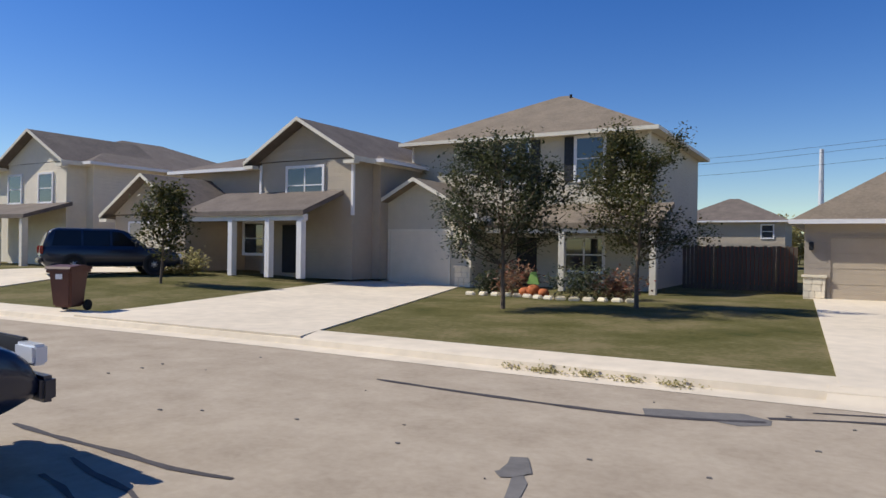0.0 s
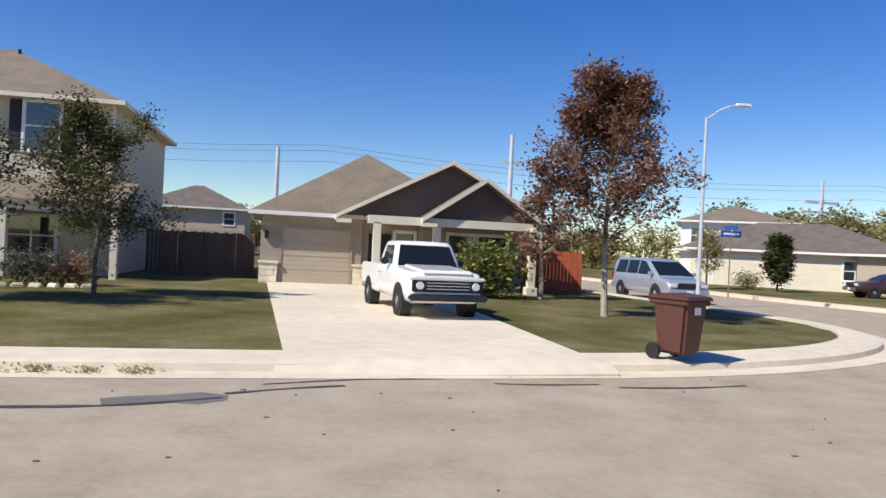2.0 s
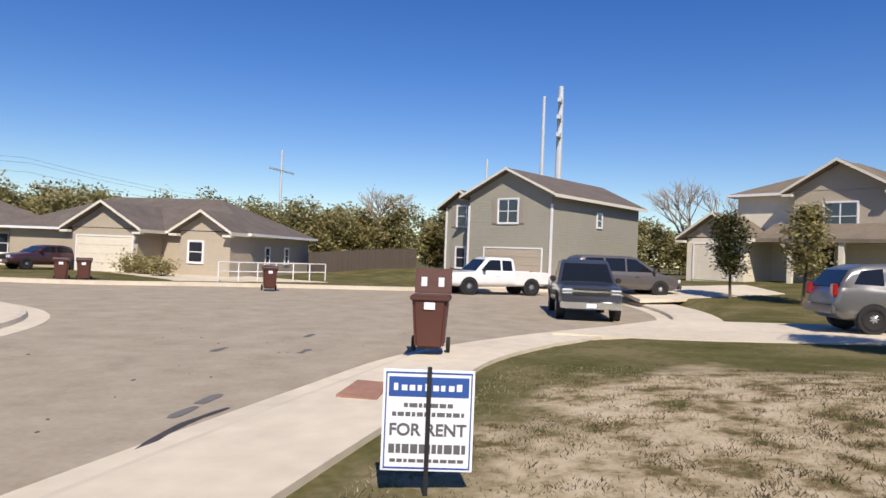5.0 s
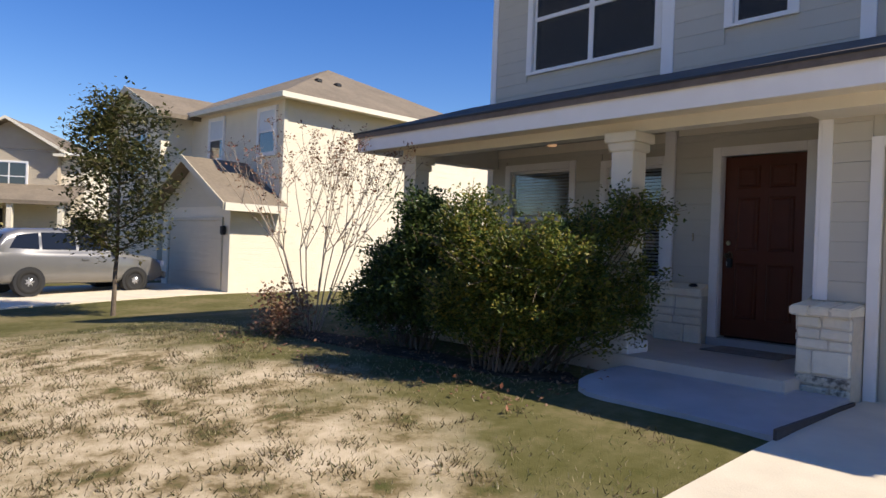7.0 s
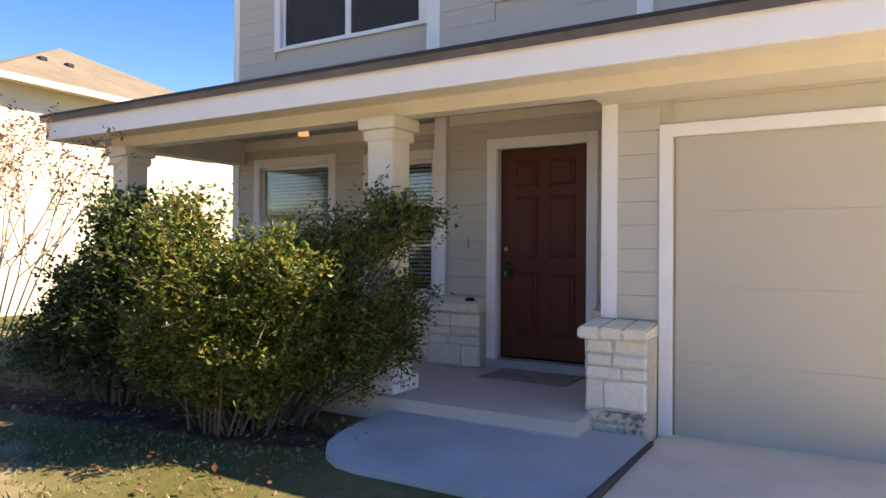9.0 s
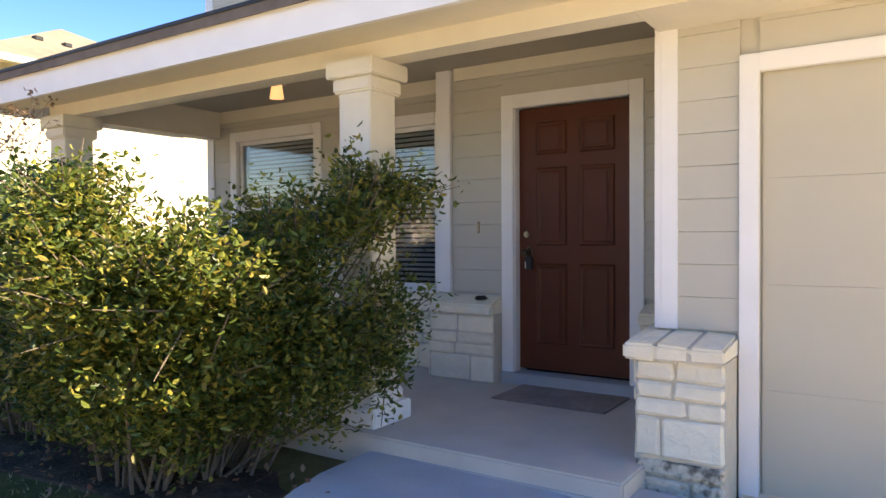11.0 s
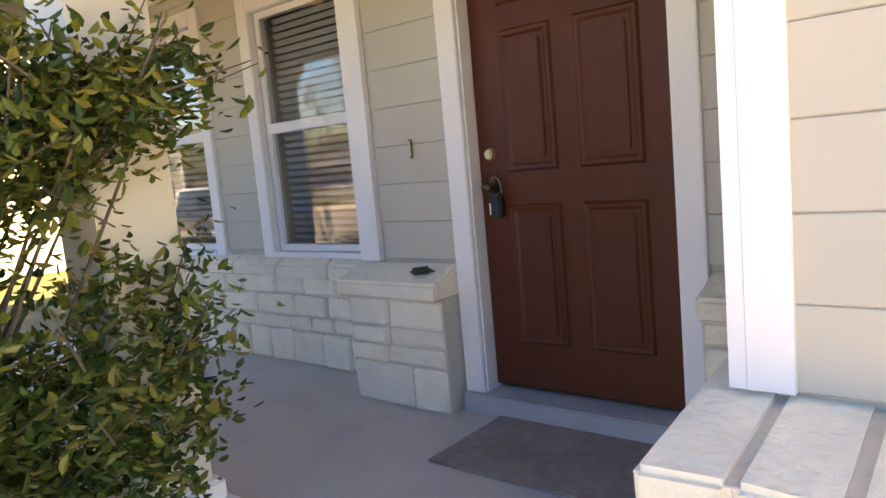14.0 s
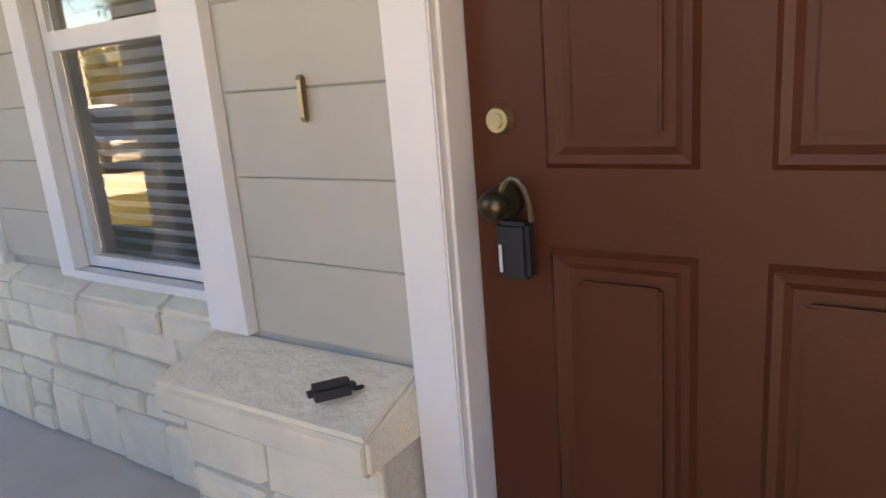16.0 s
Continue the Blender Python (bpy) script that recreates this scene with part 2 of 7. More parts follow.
M_LEAF_GREEN = leaf_mat("oak_leaves", [(0, (0.035, 0.046, 0.014)), (0.6, (0.085, 0.09, 0.03)), (1, (0.20, 0.17, 0.065))])
M_LEAF_GREY = leaf_mat("grey_green_leaves", [(0, (0.034, 0.044, 0.020)), (0.7, (0.075, 0.086, 0.040)), (1, (0.15, 0.148, 0.072))])
M_LEAF_RED = leaf_mat("autumn_leaves", [(0, (0.14, 0.062, 0.052)), (0.5, (0.24, 0.125, 0.092)), (0.8, (0.36, 0.19, 0.10)), (1, (0.27, 0.21, 0.13))])
M_LEAF_HOLLY = leaf_mat("holly_leaves", [(0, (0.034, 0.062, 0.013)), (0.5, (0.10, 0.135, 0.025)), (0.8, (0.25, 0.25, 0.045)), (1, (0.33, 0.25, 0.06))], 0.4, 0.4)
M_LEAF_LAUREL = leaf_mat("laurel_leaves", [(0, (0.026, 0.046, 0.014)), (0.6, (0.06, 0.095, 0.024)), (1, (0.14, 0.18, 0.045))], 0.35, 0.35)
M_LEAF_YELLOW = leaf_mat("yellow_green_leaves", [(0, (0.08, 0.11, 0.02)), (0.6, (0.19, 0.21, 0.05)), (1, (0.42, 0.38, 0.12))])
M_LEAF_WOOD = leaf_mat("woodland_leaves", [(0, (0.24, 0.215, 0.09)), (0.6, (0.40, 0.36, 0.15)), (1, (0.55, 0.46, 0.25))], 0.8, 0.5)
M_LEAF_DRY = leaf_mat("dry_seed_heads", [(0, (0.16, 0.10, 0.06)), (0.6, (0.30, 0.20, 0.12)), (1, (0.34, 0.12, 0.07))])
M_GRASS = leaf_mat("grass_blades", [(0, (0.08, 0.105, 0.032)), (0.45, (0.23, 0.20, 0.09)), (1, (0.52, 0.43, 0.27))], 0.8, 0.3)
M_CLUMP = leaf_mat("grass_clumps", [(0, (0.05, 0.06, 0.02)), (0.5, (0.12, 0.085, 0.045)), (1, (0.24, 0.18, 0.10))], 0.85, 0.25)
M_TWIG = mat("grey_twigs", (0.38, 0.30, 0.23), 0.95, vary=0.2)

# ---- mesh helpers ----
def bx(bm, x0, x1, y0, y1, z0, z1):
    v = [bm.verts.new((x, y, z)) for x in (x0, x1) for y in (y0, y1) for z in (z0, z1)]
    for f in ((0, 1, 3, 2), (4, 6, 7, 5), (0, 4, 5, 1), (2, 3, 7, 6), (0, 2, 6, 4), (1, 5, 7, 3)):
        bm.faces.new([v[i] for i in f])
    return bm


def box(x0, x1, y0, y1, z0, z1, bevel=0.0):
    bm = bx(bmesh.new(), x0, x1, y0, y1, z0, z1)
    if bevel:
        bmesh.ops.bevel(bm, geom=list(bm.edges), offset=bevel, segments=2, affect="EDGES")
    return bm


def prism(bm, pts, axis, a, b):
    """A polygon pushed from a to b along an axis. pts are the other two coordinates in order."""
    def at(p, c):
        return {"x": (c, p[0], p[1]), "y": (p[0], c, p[1]), "z": (p[0], p[1], c)}[axis]
    lo = [bm.verts.new(at(p, a)) for p in pts]
    hi = [bm.verts.new(at(p, b)) for p in pts]
    bm.faces.new(lo)
    bm.faces.new(hi[::-1])
    for i in range(len(pts)):
        j = (i + 1) % len(pts)
        bm.faces.new((lo[i], lo[j], hi[j], hi[i]))
    return bm


def tube(bm, p0, p1, r0, r1=None, n=8, caps=True):
    r1 = r0 if r1 is None else r1
    p0, p1 = Vector(p0), Vector(p1)
    d = p1 - p0
    if d.length < 1e-5:
        return bm
    u = d.normalized().orthogonal().normalized()
    w = d.normalized().cross(u)
    rings = []
    for p, r in ((p0, r0), (p1, r1)):
        rings.append([bm.verts.new(p + r * (math.cos(2 * math.pi * k / n) * u + math.sin(2 * math.pi * k / n) * w)) for k in range(n)])
    for k in range(n):
        bm.faces.new((rings[0][k], rings[0][(k + 1) % n], rings[1][(k + 1) % n], rings[1][k]))
    if caps:
        bm.faces.new(rings[0][::-1])
        bm.faces.new(rings[1])
    return bm


def part(name, bm, material, parent=None, label="", smooth=False):
    bmesh.ops.recalc_face_normals(bm, faces=bm.faces)
    me = bpy.data.meshes.new(name)
    bm.to_mesh(me)
    bm.free()
    me.materials.append(material)
    if smooth:
        for f in me.polygons:
            f.use_smooth = True
    ob = new(name, me)
    if parent is not None:
        ob.parent = parent
    if label:
        ob["label"] = label
    return ob


def raw(name, verts, faces, material, parent=None, label=""):
    me = bpy.data.meshes.new(name)
    me.from_pydata(verts, [], faces)
    me.materials.append(material)
    ob = new(name, me)
    if parent is not None:
        ob.parent = parent
    if label:
        ob["label"] = label
    return ob


def thing(name, m, label, category, group="", kind=""):
    ob = new(name)
    ob.empty_display_size = 0.2
    ob.matrix_basis = m
    return tagged(ob, label, category, group, kind)


# ---- ground ----
def ease(v, a, b):
    t = min(1.0, max(0.0, (v - a) / (b - a)))
    return t * t * (3 - 2 * t)


ROAD_Z = -0.90
NEAR_KERB = [(-90, 11.1), (-40, 11.1), (-12, 11.1), (-6, 11.25), (-3, 11.7), (0, 12.1), (6, 12.15), (9, 12.05), (12, 11.3), (15, 10.0), (17.5, 8.7), (19.2, 7.6), (21, 7.3), (25, 7.6), (31, 8.9), (36, 10.4), (40, 12.2)]
FAR_KERB = [(-90, 17.6), (-40, 17.9), (-21, 18.0), (-12, 18.3), (-5, 18.35), (1, 18.6), (4, 18.95), (6.7, 19.75), (9, 20.9), (11, 22.6), (12.4, 25), (12.8, 28), (12.2, 33), (11.5, 40), (10, 60), (6, 110)]
BACK_KERB = [(16, 110), (19, 60), (20.5, 44), (22.4, 34.6), (24.5, 31), (27.2, 28.4), (30.3, 24), (33.2, 20), (36, 17.5), (39, 15.5), (40, 12.2)]


def spline(pts, step=0.8):
    """Points set close along a smooth line."""
    out = []
    n = len(pts)
    for i in range(n - 1):
        p0, p1, p2, p3 = [Vector(pts[min(n - 1, max(0, k))]) for k in (i - 1, i, i + 1, i + 2)]
        m = max(2, min(24, int((p2 - p1).length / step)))
        for k in range(m):
            t = k / m
            out.append(0.5 * (2 * p1 + (p2 - p0) * t + (2 * p0 - 5 * p1 + 4 * p2 - p3) * t * t + (3 * p1 - p0 - 3 * p2 + p3) * t ** 3))
    out.append(Vector(pts[-1]))
    return out


near_line, far_line, back_line = spline(NEAR_KERB), spline(FAR_KERB), spline(BACK_KERB)
road_ring = near_line[:-1] + back_line[::-1] + far_line[::-1]
RX = np.array([p[0] for p in road_ring])
RY = np.array([p[1] for p in road_ring])


def on_road(x, y):
    x1, y1 = np.roll(RX, -1), np.roll(RY, -1)
    c = ((RY > y) != (y1 > y)) & (x < (x1 - RX) * (y - RY) / (y1 - RY + 1e-12) + RX)
    return bool(c.sum() % 2)


def road_gap(x, y):
    return float(np.min(np.hypot(RX - x, RY - y)))


def lot(x, y):
    """The height of the land away from the road."""
    near = -0.76 + 0.62 * (1 - ease(y, 1.5, 10.8)) + 0.06 * (1 - ease(y, -3, 1.5))
    right = -0.74 + 0.30 * (1 - ease(y, -2.5, 9))
    near = near + (right - near) * ease(x, 5.5, 12)
    near += (0.75 * (1 - ease(y, 6, 30))) * ease(x, 22, 42)
    far = -0.77 + 0.42 * ease(-x, 16, 30) * ease(y, 19, 26) + 0.9 * ease(x, 38, 50) * (1 - ease(y, 20, 40))
    return near + (far - near) * ease(y, 12.5, 17.5)


def spread(lo, hi, fine_lo, fine_hi, fine, grow=1.35):
    vals = list(np.arange(fine_lo, fine_hi + 1e-6, fine))
    s = fine
    while vals[0] > lo:
        s *= grow
        vals.insert(0, max(lo, vals[0] - s))
    s = fine
    while vals[-1] < hi:
        s *= grow
        vals.append(min(hi, vals[-1] + s))
    return vals


gx, gy = spread(-1500, 1500, -34, 44, 0.5), spread(-1200, 1500, -4, 38, 0.5)
verts, faces = [], []
for yy in gy:
    for xx in gx:
        z = lot(xx, yy)
        if on_road(xx, yy) or (abs(yy) < 120 and road_gap(xx, yy) < 0.62):
            z = -1.08
        elif abs(yy) < 120 and road_gap(xx, yy) < (1.05 if yy > 14 and xx < 14 else 1.95):
            z = min(z, -0.80)
        elif abs(xx) < 40 and abs(yy) < 40:
            z += 0.015 * noise.noise(Vector((xx * 1.7, yy * 1.7, 0)))
        if abs(xx) > 200 or abs(yy) > 200:
            z -= 1.0
        verts.append((xx, yy, z))
w = len(gx)
for j in range(len(gy) - 1):
    for i in range(w - 1):
        faces.append((j * w + i, j * w + i + 1, (j + 1) * w + i + 1, (j + 1) * w + i))
ground = raw("ground", verts, faces, M_LAWN)
for f in ground.data.polygons:
    f.use_smooth = True
tagged(ground, "mown lawn, green going dry and tan in patches", "ground", kind="structure")

bm = bmesh.new()
bm.faces.new([bm.verts.new((p[0], p[1], ROAD_Z)) for p in road_ring])
bmesh.ops.triangulate(bm, faces=bm.faces)
tagged(part("road", bm, M_ASPHALT), "sun-bleached grey-tan asphalt street with tar seams", "road", kind="structure")


def sideways(line, k):
    a, b = line[max(0, k - 1)], line[min(len(line) - 1, k + 1)]
    d = (b - a).normalized()
    return Vector((-d[1], d[0]))


def ribbon(name, line, side, offs, material, label, category, lo=-1.1):
    """A solid strip along a line. offs: (offset, height) across it."""
    verts, faces = [], []
    m = len(offs)
    for k, p in enumerate(line):
        s = sideways(line, k) * side
        for o, z in offs:
            verts.append((p[0] + s[0] * o, p[1] + s[1] * o, z))
    for k in range(len(line) - 1):
        for i in range(m - 1):
            faces.append((k * m + i, k * m + i + 1, (k + 1) * m + i + 1, (k + 1) * m + i))
    return tagged(raw(name, verts, faces, material), label, category, kind="structure")


SECTION = [(-0.45, ROAD_Z + 0.005), (0.0, ROAD_Z + 0.012), (0.04, -0.79), (0.16, -0.765), (1.5, -0.735), (1.52, -1.15)]
ribbon("pavement", near_line, -1, SECTION, M_CONC, "pale concrete kerb and pavement along the street", "pavement")
FAR_SECTION = SECTION[:4] + [(0.92, -0.74), (0.94, -1.15)]
ribbon("pavement", far_line, 1, FAR_SECTION, M_CONC, "pale concrete kerb and pavement round the corner", "pavement")
ribbon("pavement", back_line, -1, SECTION, M_CONC, "pale concrete kerb and pavement of the turning", "pavement")


def slab(name, corners, lift, material, label, category="driveway", top=None, kind="structure", n=14):
    """A concrete slab between four corners, lying on the land."""
    a, b, c, d = [Vector(p) for p in corners]
    verts, faces = [], []
    for i in range(n + 1):
        for j in range(n + 1):
            u, v = i / n, j / n
            p = (a * (1 - u) + b * u) * (1 - v) + (d * (1 - u) + c * u) * v
            verts.append((p[0], p[1], (top(p[0], p[1]) if top else lot(p[0], p[1])) + lift))
    for i in range(n):
        for j in range(n):
            k = i * (n + 1) + j
            faces.append((k, k + 1, k + n + 2, k + n + 1))
    edge = [i * (n + 1) for i in range(n + 1)] + [n * (n + 1) + j for j in range(1, n + 1)] + [i * (n + 1) + n for i in range(n - 1, -1, -1)] + [j for j in range(n - 1, 0, -1)]
    base = len(verts)
    for k in edge:
        verts.append((verts[k][0], verts[k][1], verts[k][2] - 0.15))
    for i in range(len(edge)):
        j = (i + 1) % len(edge)
        faces.append((edge[i], edge[j], base + j, base + i))
    return tagged(raw(name, verts, faces, material), label, category, kind=kind)


def drive_top(y_street, y_house, z_house):
    def top(x, y):
        t = (y - y_street) / (y_house - y_street)
        return -0.74 + (z_house + 0.74) * ease(t, 0, 1)
    return top


slab("driveway", [(-7.7, 1.5), (-1.385, 1.2), (-0.77, 11.95), (-7.7, 11.2)], 0.03, M_CONC, "pale concrete driveway sloping down to the street", top=drive_top(10.8, 1.5, -0.14))
slab("driveway", [(-11.4, 1.5), (-7.95, 1.5), (-7.95, 10.9), (-11.4, 10.9)], 0.03, M_CONC, "pale concrete driveway of the neighbouring house", top=drive_top(10.8, 1.5, -0.2))
slab("driveway", [(-2.65, 18.6), (2.1, 19.0), (2.2, 36.6), (-3.6, 36.6)], 0.03, M_CONC, "broad bright concrete driveway of the single-storey house")
slab("driveway_apron", [(-2.8, 18.2), (2.2, 18.35), (2.2, 19.1), (-2.75, 18.75)], 0.0, M_CONC, "worn concrete apron ramping down to the gutter", top=lambda x, y: -0.893 + 0.165 * ease((y - 18.2) / 0.5, 0, 1))
slab("driveway", [(-17.4, 18.2), (-11.0, 18.4), (-16.4, 34.2), (-21.5, 34.2)], 0.03, M_CONC, "bright concrete driveway flaring towards the street")
slab("driveway", [(-33, 17.9), (-26, 18.0), (-29.2, 31), (-34.5, 31)], 0.03, M_CONC, "bright concrete driveway with a dark car on it")
slab("driveway", [(19.0, -1.6), (14.7, -1.6), (13.2, 10.2), (19.3, 7.6)], 0.03, M_CONC, "pale concrete driveway in front of a single garage")
slab("driveway", [(27, 30.5), (33, 25), (40, 43), (36, 46)], 0.03, M_CONC, "pale concrete driveway of the yellow garage")
slab("driveway", [(36.0, 17.2), (40.5, 11.5), (46, 12), (44, 18)], 0.03, M_CONC, "pale concrete driveway beside the two-storey house")
slab("driveway", [(28, 8.3), (34, 9.8), (37, 3), (32, 2)], 0.03, M_CONC, "pale concrete driveway with a van on it")

# ---- houses ----
def hip_roof(parent, x0, x1, y0, y1, ze, zr, material, fascia=M_TRIM, along="x"):
    bm = bmesh.new()
    v = [bm.verts.new(p) for p in ((x0, y0, ze), (x1, y0, ze), (x1, y1, ze), (x0, y1, ze))]
    if along == "x":
        h = (y1 - y0) / 2
        r = [bm.verts.new((min(x0 + h, (x0 + x1) / 2), (y0 + y1) / 2, zr)), bm.verts.new((max(x1 - h, (x0 + x1) / 2 + 0.02), (y0 + y1) / 2, zr))]
        fs = ((v[0], v[1], r[1], r[0]), (v[2], v[3], r[0], r[1]), (v[1], v[2], r[1]), (v[3], v[0], r[0]))
    else:
        h = (x1 - x0) / 2
        r = [bm.verts.new(((x0 + x1) / 2, min(y0 + h, (y0 + y1) / 2), zr)), bm.verts.new(((x0 + x1) / 2, max(y1 - h, (y0 + y1) / 2 + 0.02), zr))]
        fs = ((v[1], v[2], r[1], r[0]), (v[3], v[0], r[0], r[1]), (v[0], v[1], r[0]), (v[2], v[3], r[1]))
    for f in fs:
        bm.faces.new(f)
    bm.faces.new(v[::-1])
    roof = part("roof", bm, material, parent)
    for a in ((x0, x1, y0 - 0.03, y0), (x0, x1, y1, y1 + 0.03), (x0 - 0.03, x0, y0 - 0.03, y1 + 0.03), (x1, x1 + 0.03, y0 - 0.03, y1 + 0.03)):
        part("fascia", box(*a, ze - 0.13, ze + 0.025), fascia, parent)
    part("soffit", box(x0, x1, y0, y1, ze - 0.08, ze - 0.03), fascia, parent)
    return roof


def gable_roof(parent, x0, x1, y0, y1, ze, zr, material, wall, wall_y, fascia=M_TRIM_OLD, over=0.35, ret=True):
    """A gable whose ridge runs along y; its face looks to -y at wall_y."""
    xm = (x0 + x1) / 2
    for s, xe in ((-1, x0), (1, x1)):
        bm = prism(bmesh.new(), [(xe, ze), (xm, zr), (xm, zr - 0.16), (xe, ze - 0.16)], "y", y0, y1)
        part("roof_slope", bm, material, parent)
        bm = prism(bmesh.new(), [(xe - s * -0.02, ze + 0.02), (xm, zr + 0.02), (xm, zr - 0.14), (xe - s * -0.02, ze - 0.14)], "y", y0 - 0.04, y0 - 0.002)
        part("rake_board", bm, fascia, parent)
        part("fascia", box(min(xe, xe + s * 0.03), max(xe, xe + s * 0.03), y0, y1, ze - 0.2, ze + 0.0), fascia, parent)
        if ret:
            part("eave_return", box(min(xe, xe - s * 0.55), max(xe, xe - s * 0.55), y0 - 0.02, y0 + over, ze - 0.30, ze - 0.16), fascia, parent)
    sl = (zr - ze) / (xm - x0)
    xi = x0 + over
    zi = ze + sl * over - 0.17
    bm = prism(bmesh.new(), [(xi, zi), (2 * xm - xi, zi), (xm, zr - 0.17)], "y", wall_y, wall_y + 0.12)
    part("gable_wall", bm, wall, parent)


def ring(bm, x0, x1, z0, z1, t, y0, y1):
    """One closed rectangular frame, t wide, outside the opening given."""
    loops = []
    for e, y in ((t, y0), (0.0, y0), (0.0, y1), (t, y1)):
        loops.append([bm.verts.new(p) for p in ((x0 - e, y, z0 - e), (x1 + e, y, z0 - e), (x1 + e, y, z1 + e), (x0 - e, y, z1 + e))])
    for i in range(4):
        p, q = loops[i], loops[(i + 1) % 4]
        for k in range(4):
            bm.faces.new((p[k], p[(k + 1) % 4], q[(k + 1) % 4], q[k]))
    bmesh.ops.recalc_face_normals(bm, faces=bm.faces)
    return bm


def win(parent, x, z, w, h, y, face="y-", panes=1, shutters=None, trim=M_TRIM, blind=False):
    """A framed sash window on a wall, centred on x (or y) with its sill at z."""
    def turn(bm):
        if face == "y-":
            return bm
        ang = {"y+": 180, "x-": -90, "x+": 90}[face]
        bmesh.ops.transform(bm, matrix=Matrix.Translation((x if face[0] == "y" else y, y if face[0] == "y" else x, 0)) @ Matrix.Rotation(radians(ang), 4, "Z") @ Matrix.Translation((-x, -y, 0)), verts=bm.verts)
        return bm
    t = 0.09
    bm = ring(bmesh.new(), x - w / 2, x + w / 2, z, z + h, t, y - 0.05, y + 0.05)
    window = part("window", turn(bm), trim, parent)
    for k in range(panes):
        a = x - w / 2 + w * k / panes
        b = a + w / panes
        part("pane", turn(box(a + 0.03, b - 0.03, y - 0.012, y + 0.002, z + 0.03, z + h / 2 - 0.025)), M_GLASS, window)
        part("pane", turn(box(a + 0.03, b - 0.03, y - 0.022, y - 0.008, z + h / 2 + 0.025, z + h - 0.03)), M_BLIND if blind else M_GLASS, window)
        part("sash", turn(ring(bmesh.new(), a + 0.035, b - 0.035, z + 0.035, z + h - 0.035, 0.034, y - 0.03, y)), trim, window)
        part("meeting_rail", turn(box(a + 0.035, b - 0.035, y - 0.035, y - 0.002, z + h / 2 - 0.025, z + h / 2 + 0.025)), trim, window)
    if shutters:
        for s in (-1, 1):
            c = x + s * (w / 2 + t + 0.22)
            sh = part("shutter", turn(box(c - 0.2, c + 0.2, y - 0.04, y, z - 0.05, z + h + 0.05, 0.01)), shutters, parent)
            for k in range(8):
                zz = z + h * (k + 0.5) / 8
                part("slat", turn(box(c - 0.15, c + 0.15, y - 0.05, y - 0.038, zz - h / 20, zz + h / 24)), shutters, sh)
    return window


def garage_door(parent, x0, x1, z0, h, y, material, trim, rows=4, sgn=-1):
    """A sectional garage door in its white trim; sgn: the way that it faces along y."""
    def span(a, b):
        return (min(y + sgn * a, y + sgn * b), max(y + sgn * a, y + sgn * b))
    door = part("garage_door", box(x0, x1, *span(-0.04, 0.004), z0, z0 + h), material, parent)
    for k in range(rows):
        part("door_panel", box(x0 + 0.01, x1 - 0.01, *span(0.002, 0.022), z0 + h * k / rows + 0.006, z0 + h * (k + 1) / rows - 0.006, 0.004), material, door)
    for a in ((x0 - 0.09, x0, z0, z0 + h + 0.09), (x1, x1 + 0.09, z0, z0 + h + 0.09), (x0, x1, z0 + h, z0 + h + 0.09)):
        part("door_trim", box(a[0], a[1], *span(0.0, 0.05), a[2], a[3]), trim, parent)
    return door


def corner_boards(parent, spots, z0, z1, trim):
    for x, y in spots:
        part("corner_board", box(x - 0.06, x + 0.06, y - 0.06, y + 0.06, z0, z1), trim, parent)


def stone_pier(parent, x0, x1, y0, y1, z0, z1, courses, seed, sgn=-1, stain=0):
    """A pier of rough-faced limestone blocks with a cap."""
    rnd = random.Random(seed)
    core = part("stone_pier", box(x0 + 0.02, x1 - 0.02, y0 + 0.02, y1 - 0.02, z0, z1), M_MORTAR, parent)
    for k in range(courses):
        a, b = z0 + (z1 - z0) * k / courses, z0 + (z1 - z0) * (k + 1) / courses
        m = M_STAIN if k < stain else M_STONE
        xs = [x0]
        while xs[-1] < x1 - 0.30:
            xs.append(xs[-1] + rnd.uniform(0.18, 0.34))
        xs.append(x1)
        for p, q in zip(xs, xs[1:]):
            if q - p < 0.05:
                continue
            j = rnd.uniform(0, 0.012)
            part("stone", box(p + 0.006, q - 0.006, y0 - j, y1 + j, a + 0.006, b - 0.006, 0.012), m, core)
    part("stone_cap", box(x0 - 0.05, x1 + 0.05, y0 - 0.05, y1 + 0.05, z1, z1 + 0.09, 0.012), M_STONE, parent)


# single-storey house across the street, with a garage and two front gables
H = thing("house", pose(0, 0, lot(0, 36)), "single-storey taupe house with two dark front gables", "house")
F = 36.6
part("wall", box(-3.9, 6.4, F + 0.3, F + 15, -0.2, 2.75), M_TAUPE, H)
part("wall", box(-3.9, -0.0, F, F + 0.32, -0.2, 2.75), M_TAUPE, H)
part("wall", box(2.3, 6.4, F - 0.9, F + 0.32, -0.2, 2.75), M_TAUPE, H)
hip_roof(H, -4.35, 5.3, F - 0.5, F + 15.5, 2.75, 5.8, M_SHINGLE, along="y")
gable_roof(H, -1.1, 7.7, F - 1.3, F + 12, 2.75, 5.05, M_SHINGLE, M_BRICK, F - 0.9)
gable_roof(H, 2.0, 6.8, F - 2.4, F + 4, 2.72, 4.35, M_SHINGLE, M_BRICK, F - 2.0)
part("porch_beam", box(0.0, 6.6, F - 2.2, F - 1.9, 2.45, 2.75), M_TRIM_OLD, H)
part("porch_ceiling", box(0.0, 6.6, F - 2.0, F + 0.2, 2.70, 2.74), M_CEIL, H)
garage_door(H, -3.08, -0.45, 0.0, 2.13, F, M_TAN, M_TAUPE)
